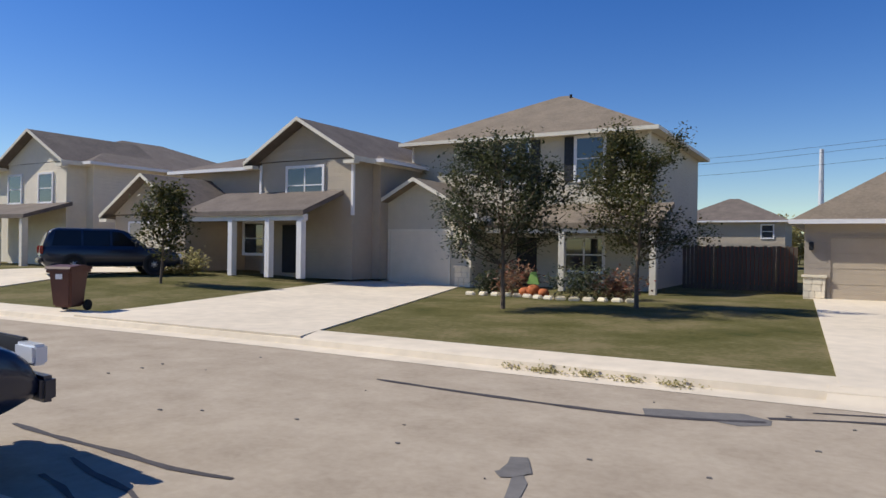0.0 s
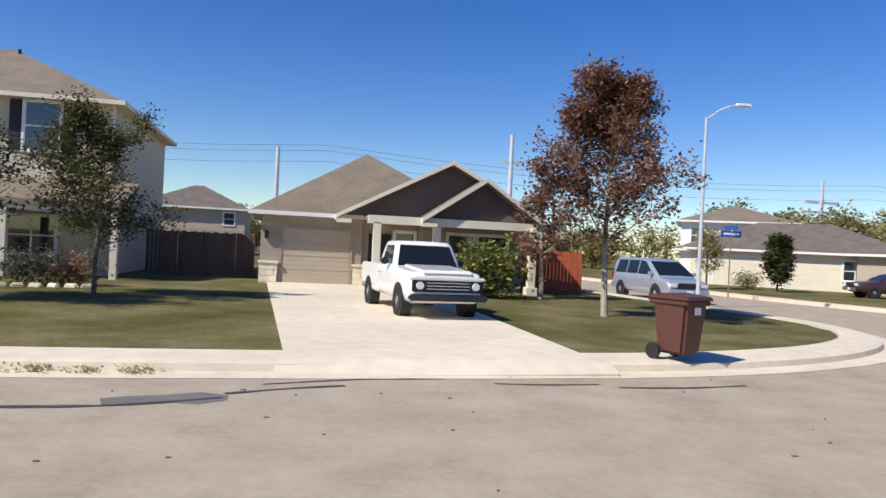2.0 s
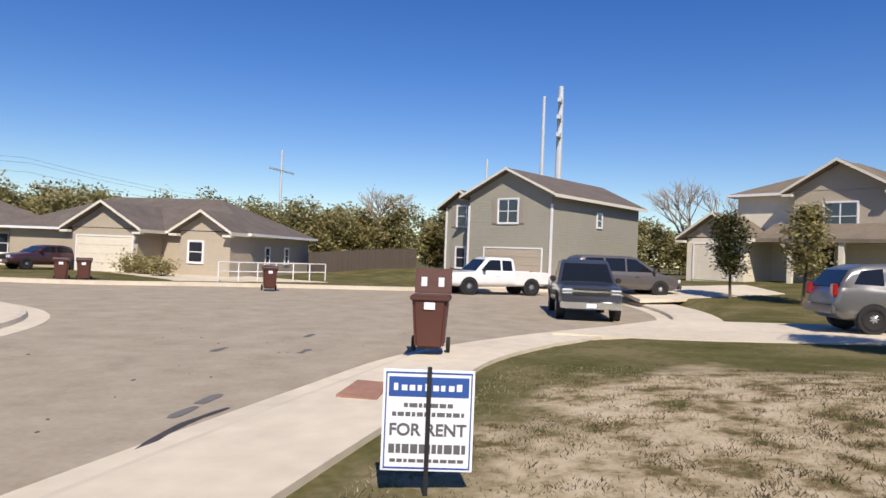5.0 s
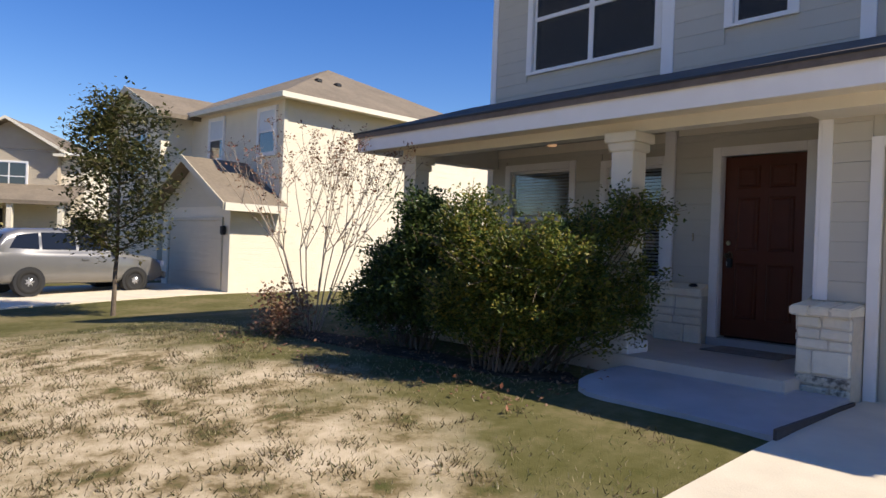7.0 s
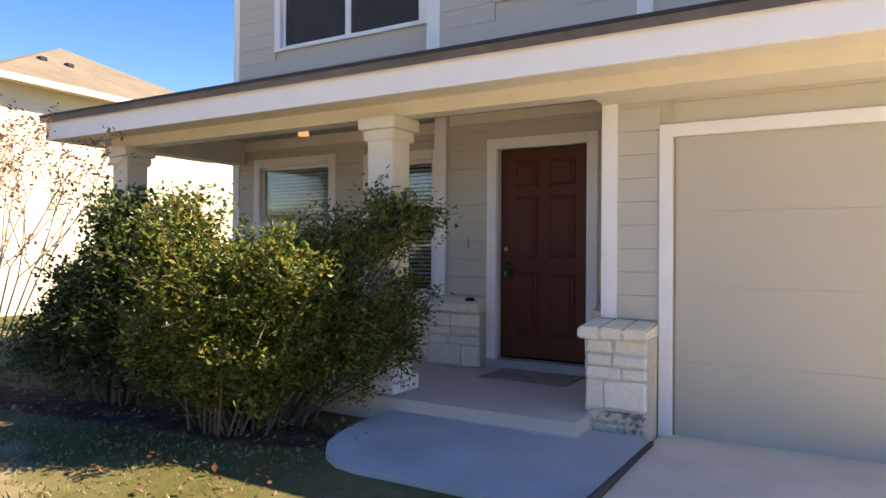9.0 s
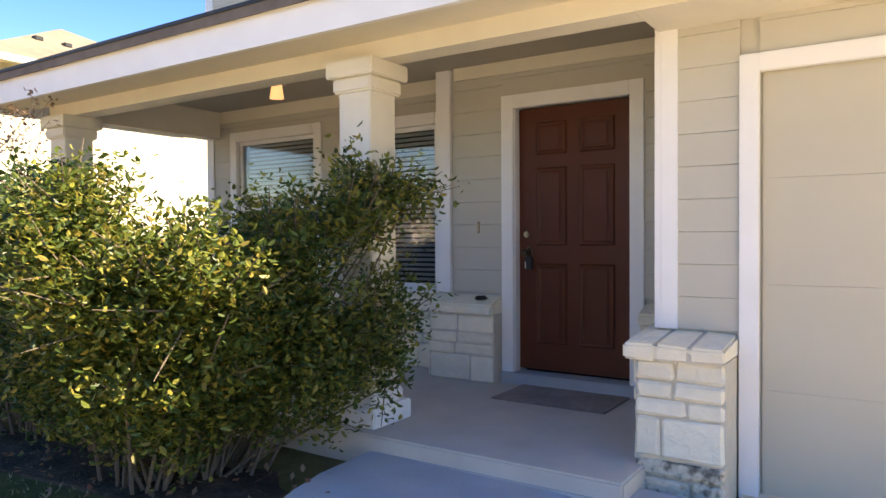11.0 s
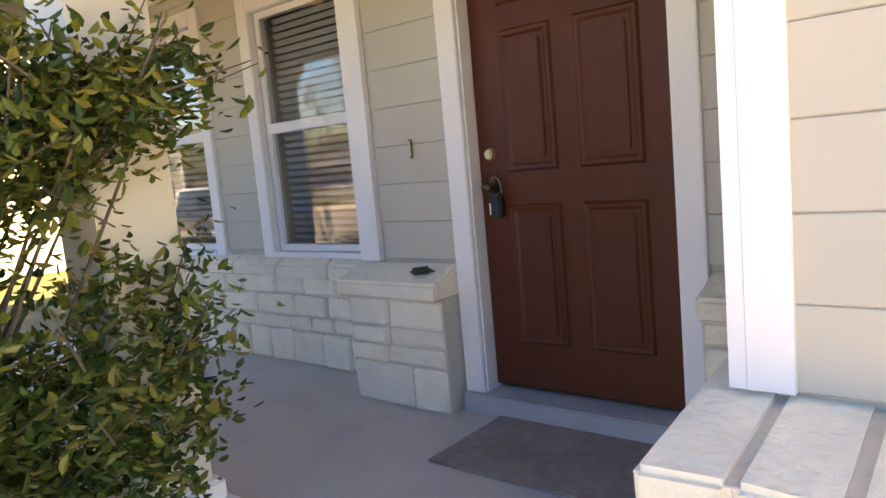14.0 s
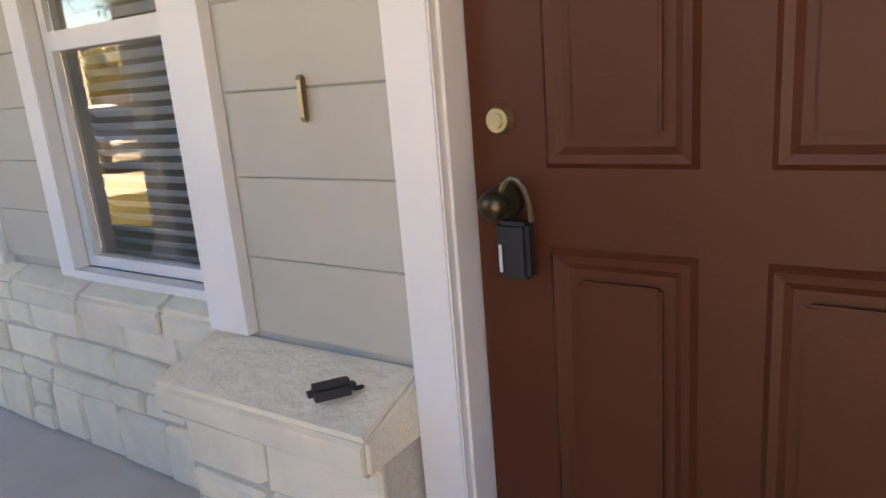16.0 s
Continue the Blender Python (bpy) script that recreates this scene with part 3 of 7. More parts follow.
stone_pier(H, -3.92, -3.22, F - 0.12, F + 0.1, -0.2, 0.75, 4, 3)
stone_pier(H, -0.32, 0.1, F - 0.12, F + 0.1, -0.2, 0.75, 4, 4)
for cx in (0.35, 2.6, 6.4):
    part("column", box(cx - 0.14, cx + 0.14, F - 2.2, F - 1.92, -0.1, 2.5, 0.01), M_TRIM_OLD, H)
    part("column_base", box(cx - 0.22, cx + 0.22, F - 2.28, F - 1.84, -0.1, 0.3, 0.02), M_TRIM_OLD, H)
part("front_door", box(0.3, 1.2, F + 0.25, F + 0.31, 0.0, 2.1), M_DARK, H)
win(H, 4.5, 0.7, 2.4, 1.5, F - 0.92, panes=2)
win(H, 1.75, 0.8, 0.8, 1.4, F + 0.28)
part("porch_lamp", box(-3.75, -3.6, F - 0.15, F - 0.02, 1.7, 2.0, 0.02), M_BLACK, H)

# two-storey house with shutters behind the pair of trees
H = thing("house", pose(0, 0, lot(-14, 36)), "two-storey beige house with dark shutters and a brown hip roof", "house")
F = 35.2
part("wall", box(-20.4, -9.4, F + 1.6, F + 12, -0.2, 6.45), M_BEIGE, H)
part("wall", box(-21.0, -15.9, F - 1.0, F + 1.7, -0.2, 2.95), M_BEIGE, H)
hip_roof(H, -20.9, -8.95, F + 1.1, F + 12.6, 6.45, 9.25, M_SHINGLE, fascia=M_TRIM_OLD)
gable_roof(H, -21.5, -15.4, F - 1.5, F + 3, 2.92, 4.55, M_SHINGLE, M_BEIGE, F - 1.0, fascia=M_TRIM_OLD)
garage_door(H, -19.9, -16.95, 0.0, 2.3, F - 1.0, M_CREAM, M_TRIM_OLD)
stone_pier(H, -21.05, -20.3, F - 1.14, F - 0.9, -0.2, 0.8, 5, 6)
stone_pier(H, -16.6, -15.85, F - 1.14, F - 0.9, -0.2, 0.8, 5, 7)
win(H, -11.8, 4.5, 1.18, 1.75, F + 1.58, shutters=M_BLACK)
win(H, -15.1, 4.5, 1.18, 1.75, F + 1.58, shutters=M_BLACK)
part("porch_roof", prism(bmesh.new(), [(F - 0.6, 2.65), (F + 1.6, 3.5), (F + 1.6, 3.3), (F - 0.6, 2.45)], "x", -15.5, -8.4), M_SHINGLE, H)
part("porch_beam", box(-15.5, -8.5, F - 0.5, F - 0.3, 2.25, 2.5), M_TRIM_OLD, H)
for cx in (-12.2, -8.7):
    part("column", box(cx - 0.12, cx + 0.12, F - 0.55, F - 0.3, -0.1, 2.3, 0.01), M_TRIM_OLD, H)
part("front_door", box(-15.0, -14.1, F + 1.52, F + 1.62, 0, 2.1), M_DARK, H)
win(H, -12.0, 0.7, 1.6, 1.4, F + 1.58, panes=2)
corner_boards(H, [(-20.4, F + 1.6), (-9.4, F + 1.6)], 2.9, 6.35, M_TRIM_OLD)
for cx in (-20.55, -16.3):
    part("porch_lamp", box(cx - 0.1, cx + 0.1, F - 1.2, F - 1.02, 1.6, 1.95, 0.03), M_BLACK, H)
part("roof_vent", tube(bmesh.new(), (-14.4, F + 6.4, 9.0), (-14.4, F + 6.4, 9.2), 0.07), M_BLACK, H)

# two-storey house with a front gable, next along
H = thing("house", pose(0.95, 0, lot(-31, 32)), "two-storey tan house with a white-framed double window and a porch roof", "house")
F = 30.6
part("wall", box(-33.6, -21.0, F + 3.0, F + 14, -0.2, 4.9), M_TAN, H)
part("wall", box(-26.6, -21.4, F + 1.6, F + 3.1, -0.2, 4.9), M_TAN, H)
part("wall", box(-33.9, -29.0, F - 0.6, F + 3.1, -0.2, 2.5), M_TAN, H)
hip_roof(H, -34.1, -20.5, F + 2.5, F + 14.5, 4.9, 6.9, M_SHINGLE_DARK)
gable_roof(H, -27.1, -20.9, F + 1.0, F + 9, 4.9, 6.7, M_SHINGLE_DARK, M_TAN, F + 1.6)
gable_roof(H, -34.4, -28.5, F - 1.1, F + 3.2, 2.5, 4.4, M_SHINGLE_DARK, M_TAN, F - 0.6)
garage_door(H, -32.8, -30.1, 0.0, 2.13, F - 0.6, M_BEIGE, M_TRIM)
win(H, -24.0, 3.05, 2.0, 1.55, F + 1.58, panes=2)
part("porch_roof", prism(bmesh.new(), [(F - 0.9, 2.6), (F + 1.7, 3.6), (F + 1.7, 3.4), (F - 0.9, 2.4)], "x", -29.0, -21.9), M_SHINGLE_DARK, H)
part("porch_beam", box(-29.0, -22.0, F - 0.75, F - 0.5, 2.2, 2.45), M_TRIM, H)
for cx in (-26.0, -23.9, -22.2):
    part("column", box(cx - 0.13, cx + 0.13, F - 0.8, F - 0.52, -0.1, 2.25, 0.01), M_TRIM, H)
part("front_door", box(-25.2, -24.3, F + 1.5, F + 1.62, 0, 2.1), M_DARK, H)
win(H, -27.0, 0.8, 1.2, 1.4, F + 1.58)
corner_boards(H, [(-21.4, F + 1.6), (-26.6, F + 1.6), (-33.6, F + 3.0)], 2.5, 4.8, M_TRIM)

# cream house at the far end
H = thing("house", pose(1.0, 0, lot(-42, 32)), "two-storey cream house with a brown roof and an upper window", "house")
F = 29.5
part("wall", box(-49, -38.0, F + 2, F + 16, -0.2, 5.4), M_CREAM, H)
part("wall", box(-44.0, -38.6, F + 0.9, F + 2.1, -0.2, 5.4), M_CREAM, H)
hip_roof(H, -49.5, -37.5, F + 1.5, F + 16.5, 5.4, 7.7, M_SHINGLE_DARK, along="y")
gable_roof(H, -44.5, -38.2, F + 0.4, F + 7, 5.4, 7.2, M_SHINGLE_DARK, M_CREAM, F + 0.9)
win(H, -40.4, 3.3, 1.2, 1.5, F + 0.88)
win(H, -43.3, 3.3, 1.2, 1.5, F + 0.88)
part("porch_roof", prism(bmesh.new(), [(F - 1.5, 2.55), (F + 1.0, 3.3), (F + 1.0, 3.1), (F - 1.5, 2.35)], "x", -46, -38.2), M_SHINGLE_DARK, H)
for cx in (-43.5, -41, -38.6):
    part("column", box(cx - 0.13, cx + 0.13, F - 1.4, F - 1.1, -0.1, 2.4, 0.01), M_TRIM_OLD, H)

# next-door house: single garage in front of two storeys
H = thing("house", pose(0, 0, lot(16, -3)), "two-storey cream stucco house with a front garage", "house")
F = -1.5
part("wall", box(14.7, 19.0, F - 1.6, F, -0.3, 2.4), M_CREAM, H)
part("wall", box(14.7, 25.4, F - 11, F - 1.6, -0.3, 5.7), M_CREAM, H)
part("wall", box(20.6, 25.2, F - 1.7, F - 0.5, -0.3, 5.7), M_CREAM, H)
hip_roof(H, 14.2, 25.9, F - 11.5, F - 1.2, 5.7, 8.15, M_SHINGLE, fascia=M_TRIM_OLD)
# Rakes, garage gable and door take darker beige: front shade put into colour.
for xe in (14.2, 19.5):
    part("roof_slope", prism(bmesh.new(), [(xe, 2.42), (16.85, 3.88), (16.85, 3.73), (xe, 2.27)], "y", F - 1.6, F + 0.45), M_SHINGLE, H)
    part("rake_board", prism(bmesh.new(), [(xe, 2.45), (16.85, 3.91), (16.85, 3.71), (xe, 2.25)], "y", F + 0.452, F + 0.485), M_BEIGE, H)
part("gable_wall", prism(bmesh.new(), [(14.7, 2.4), (19.0, 2.4), (19.0, 2.5), (16.85, 3.72), (14.7, 2.5)], "y", F - 0.12, F), M_BEIGE, H)
part("fascia", box(14.14, 14.2, F - 1.6, F + 0.45, 2.25, 2.46), M_TRIM_OLD, H)
door = garage_door(H, 15.15, 18.45, 0.0, 2.0, F, M_BEIGE, M_BEIGE, sgn=1)
for xe in (19.95, 25.8):
    part("roof_slope", prism(bmesh.new(), [(xe, 5.62), (22.85, 6.8), (22.85, 6.65), (xe, 5.47)], "y", F - 6, F - 0.1), M_SHINGLE, H)
    part("rake_board", prism(bmesh.new(), [(xe, 5.65), (22.85, 6.83), (22.85, 6.6), (xe, 5.43)], "y", F - 0.098, F - 0.065), M_BEIGE, H)
part("gable_wall", prism(bmesh.new(), [(20.6, 5.6), (25.2, 5.6), (25.2, 5.7), (22.85, 6.64), (20.6, 5.7)], "y", F - 0.62, F - 0.5), M_CREAM, H)
corner_boards(H, [(14.72, F - 1.62)], 2.6, 5.6, M_TRIM_OLD)
win(H, 15.6, 4.1, 0.9, 1.3, F - 1.58, "y+", blind=True)
win(H, 18.75, 4.1, 0.9, 1.3, F - 1.58, "y+", blind=True)
win(H, 22.4, 3.6, 1.4, 1.5, F - 0.48, "y+")
part("porch_lamp", box(14.85, 15.0, F + 0.02, F + 0.15, 1.6, 1.85, 0.02), M_BLACK, H)
for yy in (-5.6, -6.4):
    part("roof_vent", box(16.62, 16.84, yy - 0.11, yy + 0.11, 6.86, 6.98, 0.02), M_BLACK, H)

# house beyond it, facing the turning
H = thing("house", pose(40.6, 0.0, lot(41, 3), 0, 0, -125), "two-storey tan house with a front gable and a porch", "house")
part("wall", box(-4.2, 5.6, 1.5, 11, -0.3, 5.3), M_CREAM, H)
part("wall", box(-0.5, 4.4, 0.9, 1.6, 2.4, 5.3), M_TAN, H)
part("wall", box(-5.6, -2.0, -1.8, 1.6, -0.3, 2.5), M_CREAM, H)
hip_roof(H, -4.7, 6.1, 1.0, 11.5, 5.3, 7.5, M_SHINGLE)
gable_roof(H, -1.0, 4.9, 0.3, 6, 5.3, 7.0, M_SHINGLE, M_TAN, 0.9)
gable_roof(H, -6.1, -1.5, -2.3, 2, 2.5, 4.0, M_SHINGLE, M_TAN, -1.8)
garage_door(H, -5.1, -2.6, 0, 2.13, -1.8, M_CREAM, M_TRIM)
win(H, 2.0, 3.1, 1.7, 1.5, 0.88, panes=2)
part("porch_roof", prism(bmesh.new(), [(-1.6, 2.5), (1.0, 3.5), (1.0, 3.3), (-1.6, 2.3)], "x", -1.6, 5.8), M_SHINGLE, H)
for cx in (0.4, 3.0, 5.4):
    part("column", box(cx - 0.13, cx + 0.13, -1.5, -1.24, -0.1, 2.4, 0.01), M_CREAM, H)
part("front_door", box(0.6, 1.5, 1.42, 1.52, 0, 2.1), M_DARK, H)

# grey-green two-storey house at the end of the turning
H = thing("house", pose(41.5, 16.4, lot(42, 16), 0, 0, -115), "two-storey grey-green house with white trim and small shutters", "house")
part("wall", box(-3.4, 3.05, 0, 12, -0.6, 5.5), M_GREY, H)
part("wall", box(-6.4, -3.3, 1.2, 9, -0.6, 4.9), M_GREY, H)
gable_roof(H, -3.9, 3.55, -0.5, 12.4, 5.5, 7.25, M_SHINGLE_DARK, M_GREY, 0.0, ret=False)
gable_roof(H, -6.9, -3.0, 0.7, 9.4, 4.9, 6.1, M_SHINGLE_DARK, M_GREY, 1.2, ret=False)
win(H, -0.2, 3.75, 1.5, 1.5, -0.02, panes=2, shutters=M_TAUPE)
win(H, -5.0, 3.6, 0.8, 1.4, 1.18, shutters=M_TAUPE)
win(H, -5.0, 0.7, 0.8, 1.4, 1.18, shutters=M_TAUPE)
win(H, 6.0, 3.8, 0.6, 0.9, 3.07, "x+")
garage_door(H, -2.0, 2.4, 0, 2.1, -0.0, M_TAN, M_TRIM)
corner_boards(H, [(-3.4, 0), (3.05, 0), (-6.4, 1.2)], -0.4, 4.9, M_TRIM)

# long single-storey house past the turning
H = thing("house", pose(33.4, 40.4, lot(33, 38), 0, 0, -87), "long single-storey tan house with white rakes and a yellow garage", "house")
part("wall", box(-8, 9.2, 1.0, 10, -0.4, 2.6), M_TAN, H)
part("wall", box(-1.1, 3.4, -1.4, 1.1, -0.4, 2.6), M_TAN, H)
part("wall", box(5.95, 9.2, -1.0, 1.0, -0.4, 2.6), M_TAN, H)
hip_roof(H, -8.5, 9.7, 0.5, 10.5, 2.6, 5.0, M_SHINGLE_DARK)
gable_roof(H, -1.6, 3.9, -1.9, 4, 2.6, 4.25, M_SHINGLE_DARK, M_TAN, -1.4)
gable_roof(H, 5.5, 9.5, -1.5, 4, 2.6, 3.85, M_SHINGLE_DARK, M_TAN, -1.0)
garage_door(H, -0.75, 3.05, 0, 2.1, -1.4, M_CREAM, M_TRIM)
win(H, 7.0, 0.8, 0.9, 1.2, -1.02)
win(H, 3.6, 0.8, 0.5, 1.0, 9.22, "x+")
win(H, 6.4, 0.8, 0.5, 1.0, 9.22, "x+")
# house and white building behind the corner
H = thing("house", pose(35.0, 63, lot(20, 60), 0, 0, -32), "two-storey pale house with a brown hip roof", "house")
part("wall", box(-4.6, 4.6, 0, 10, -0.4, 5.2), M_TRIM, H)
part("wall", box(-4.6, 0.6, -3, 0.1, -0.4, 2.6), M_TRIM, H)
hip_roof(H, -5.1, 5.1, -0.5, 10.5, 5.2, 7.0, M_SHINGLE)
hip_roof(H, -5.1, 1.1, -3.5, 1.0, 2.6, 3.6, M_SHINGLE)
for cx in (-3.2, 0.2, 3.2):
    win(H, cx, 3.2, 1.1, 1.4, -0.02)
garage_door(H, -4.0, -0.2, 0, 2.1, -3.0, M_TRIM, M_TRIM)
H = thing("house", pose(31.5, 51, lot(33, 51), 0, 0, -35), "single-storey cream house with a grey-brown roof", "house")
part("wall", box(-7, 7, 0, 9, -0.4, 2.6), M_CREAM, H)
hip_roof(H, -7.5, 7.5, -0.5, 9.5, 2.6, 4.8, M_SHINGLE_DARK)
garage_door(H, -5.4, -0.8, 0, 2.1, 0, M_CREAM, M_TRIM)
win(H, 3.5, 0.8, 1.4, 1.3, -0.02, panes=2)
# roof seen between the houses
H = thing("house", pose(-12.5, 80, -0.9), "two-storey tan house behind the back fences", "house")
part("wall", box(-5, 5, 0, 9, -0.4, 4.6), M_TAN, H)
hip_roof(H, -5.5, 5.5, -0.5, 9.5, 4.6, 7.0, M_SHINGLE_DARK)
win(H, 3.5, 3.0, 1.0, 1.2, -0.02)

# ---- the rented house: porch, entry, garage ----
HOME = pose(-0.041, 0.053, 0, 0, 0, -3.3)


def at_home(ob):
    """Sets a thing down in the frame of the rented house."""
    ob.matrix_basis = HOME @ ob.matrix_basis
    return ob


O = thing("house", HOME, "two-storey greige plank-sided house with a limestone porch and white trim", "house")
WALL_Y, ENTRY_Y, GAR_Y = -0.17, 0.05, 1.16
CORNER_X, PORCH_Y = 1.15, 1.80


def planks(parent, x0, x1, z0, z1, y, holes=(), axis="x", material=M_PLANK, h=0.178, sgn=1):
    """Lapped boards on a wall that looks along +y (or along +x), with openings (x0, x1, z0, z1) left free."""
    n = max(1, round((z1 - z0) / h))
    step = (z1 - z0) / n
    for k in range(n):
        a, b = z0 + k * step, z0 + (k + 1) * step
        spans = [(x0, x1)]
        for hx0, hx1, hz0, hz1 in holes:
            if b > hz0 + 0.02 and a < hz1 - 0.02:
                cut = []
                for p, q in spans:
                    if hx1 <= p or hx0 >= q:
                        cut.append((p, q))
                    else:
                        if hx0 > p:
                            cut.append((p, hx0))
                        if hx1 < q:
                            cut.append((hx1, q))
                spans = cut
        for p, q in spans:
            prof = [(y + sgn * 0.001, a + 0.001), (y + sgn * 0.016, a + 0.0005), (y + sgn * 0.020, a + 0.004), (y + sgn * 0.019, b - 0.003), (y + sgn * 0.016, b - 0.0005), (y + sgn * 0.001, b - 0.0005)]
            bm = bmesh.new()
            if axis == "x":
                prism(bm, prof, "x", p, q)
            else:
                prism(bm, prof, "y", p, q)
            part("plank", bm, material, parent)


def wall_with_holes(name, x0, x1, z0, z1, y0, y1, holes, material, parent):
    """A solid wall cut into blocks round its openings."""
    xs = sorted({x0, x1, *[v for h in holes for v in h[:2]]})
    zs = sorted({z0, z1, *[v for h in holes for v in h[2:]]})
    bm = bmesh.new()
    for a, b in zip(xs, xs[1:]):
        for c, d in zip(zs, zs[1:]):
            mx, mz = (a + b) / 2, (c + d) / 2
            if not any(h[0] < mx < h[1] and h[2] < mz < h[3] for h in holes):
                bx(bm, a, b, y0, y1, c, d)
    bmesh.ops.remove_doubles(bm, verts=bm.verts, dist=1e-5)
    return part(name, bm, material, parent)


def big_window(parent, x0, x1, z0, z1, y, panes=1, blinds=True, casing=0.1):
    """A sash window set in its opening, with casing, glass, and blinds in the dark room behind."""
    bm = bmesh.new()
    c = casing
    bx(bm, x0, x1, y - 0.01, y + 0.05, z0 - 0.03, z0)
    w = part("window", bm, M_TRIM, parent)
    for e in ((x0 - c, x0, z0 - 0.03, z1 + c), (x1, x1 + c, z0 - 0.03, z1 + c), (x0, x1, z1, z1 + c)):
        part("casing", box(e[0], e[1], y - 0.01, y + 0.045, e[2], e[3], 0.004), M_TRIM, w)
    zm = z0 + (z1 - z0) * 0.52
    for k in range(panes):
        a = x0 + (x1 - x0) * k / panes
        b = x0 + (x1 - x0) * (k + 1) / panes
        bm = bmesh.new()
        f = 0.04
        part("sash", ring(bm, a + f, b - f, z0 + f, z1 - f, f - 0.001, y - 0.06, y - 0.01), M_TRIM, w)
        part("meeting_rail", box(a + f, b - f, y - 0.065, y - 0.001, zm - 0.03, zm + 0.03, 0.003), M_TRIM, w)
        part("pane", box(a + f, b - f, y - 0.045, y - 0.038, z0 + f, zm - 0.03), M_PANE, w)
        part("pane", box(a + f, b - f, y - 0.035, y - 0.028, zm + 0.03, z1 - f), M_PANE, w)
        if not blinds:
            # Mesh over both sashes, added to dim the sky mirrored in the glass.
            part("insect_screen", box(a + f, b - f, y - 0.024, y - 0.021, z0 + f, zm - 0.03), M_SCREEN, w)
            part("insect_screen", box(a + f, b - f, y - 0.024, y - 0.021, zm + 0.03, z1 - f), M_SCREEN, w)
            # Near-black sheet close behind the glass takes the place of room shade.
            part("dark_room_sheet", box(a + f, b - f, y - 0.13, y - 0.12, z0 + f, z1 - f), M_DARK, w)
            continue
        slat_n = int((z1 - z0) / 0.045)
        bm = bmesh.new()
        for s in range(slat_n):
            zz = z0 + 0.02 + (z1 - z0 - 0.04) * s / slat_n
            prism(bm, [(y - 0.125, zz), (y - 0.10, zz + 0.024), (y - 0.098, zz + 0.022), (y - 0.123, zz - 0.002)], "x", a + f, b - f)
        part("blind", bm, M_BLIND, w)
    return w


M_PANE = glass_mat("clear_pane", (0.9, 0.92, 0.92), 0.01)
M_PANE.node_tree.nodes["Principled BSDF"].inputs["Transmission Weight"].default_value = 1.0
M_PANE.node_tree.nodes["Principled BSDF"].inputs["Coat Weight"].default_value = 0.15
M_PANE.node_tree.nodes["Principled BSDF"].inputs["Coat IOR"].default_value = 1.55
M_PANE.node_tree.nodes["Principled BSDF"].inputs["IOR"].default_value = 1.5

M_SCREEN = mat("insect_mesh", (0.05, 0.05, 0.05), 0.7, vary=0.1)
M_SCREEN.node_tree.nodes["Principled BSDF"].inputs["Alpha"].default_value = 0.60
W1 = (1.34, 2.17, 0.73, 2.18)
W2 = (2.79, 3.92, 0.73, 2.22)
DOOR_HOLE = (-0.475, 0.475, 0.0, 2.20)
CEIL_Z = 2.56
wall_with_holes("wall", CORNER_X, 4.4, -0.1, 5.9, WALL_Y - 0.15, WALL_Y, [W1, W2, (1.52, 3.58, 3.68, 5.2)], M_PLANK, O)
wall_with_holes("wall", -1.0, CORNER_X, -0.1, 5.9, ENTRY_Y - 0.15, ENTRY_Y, [DOOR_HOLE, (-0.22, 0.40, 3.68, 4.7)], M_PLANK, O)
part("wall", box(CORNER_X - 0.14, CORNER_X, WALL_Y, ENTRY_Y - 0.15, -0.1, 5.9), M_PLANK, O)
part("wall", box(4.28, 4.4, -9, WALL_Y - 0.15, -0.1, 5.9), M_PLANK, O)
part("wall", box(-1.12, -1.0, ENTRY_Y, GAR_Y - 0.12, -0.2, 2.9), M_PLANK, O)
wall_with_holes("wall", -4.25, -1.0, -0.2, 2.55, GAR_Y - 0.12, GAR_Y, [(-3.9, -1.48, -0.2, 2.00)], M_PLANK, O)
wall_with_holes("wall", -4.25, -1.0, 2.9, 5.9, ENTRY_Y - 0.15, ENTRY_Y, [(-3.4, -1.86, 3.62, 5.1)], M_PLANK, O)
part("wall", box(-4.25, -4.1, -9, ENTRY_Y - 0.15, -0.2, 5.9), M_PLANK, O)
part("wall", box(-4.25, -4.1, ENTRY_Y - 0.15, GAR_Y - 0.12, -0.2, 2.5), M_PLANK, O)
part("wall", box(-4.1, 4.28, -9, -8.85, -0.2, 5.9), M_PLANK, O)
# Plain room backs and floors, coloured near-black for the shade indoors.
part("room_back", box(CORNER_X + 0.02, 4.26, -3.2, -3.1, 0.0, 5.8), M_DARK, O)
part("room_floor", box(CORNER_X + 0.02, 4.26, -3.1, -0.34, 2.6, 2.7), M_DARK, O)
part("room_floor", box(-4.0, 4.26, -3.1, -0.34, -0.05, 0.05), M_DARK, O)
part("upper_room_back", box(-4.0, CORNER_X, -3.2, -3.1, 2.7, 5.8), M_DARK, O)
planks(O, CORNER_X + 0.03, 4.36, 0.74, CEIL_Z, WALL_Y, [(W1[0] - 0.1, W1[1] + 0.1, W1[2] - 0.1, W1[3] + 0.1), (W2[0] - 0.1, W2[1] + 0.1, W2[2] - 0.1, W2[3] + 0.1)])
planks(O, 0.56, CORNER_X - 0.13, 0.74, CEIL_Z, ENTRY_Y)
planks(O, -1.0, -0.56, 0.74, CEIL_Z, ENTRY_Y)
planks(O, -0.56, 0.56, 2.29, CEIL_Z, ENTRY_Y)
planks(O, ENTRY_Y + 0.02, GAR_Y - 0.02, 0.74, CEIL_Z, -1.0, axis="y")
planks(O, -1.39, -1.085, 0.70, 2.40, GAR_Y)
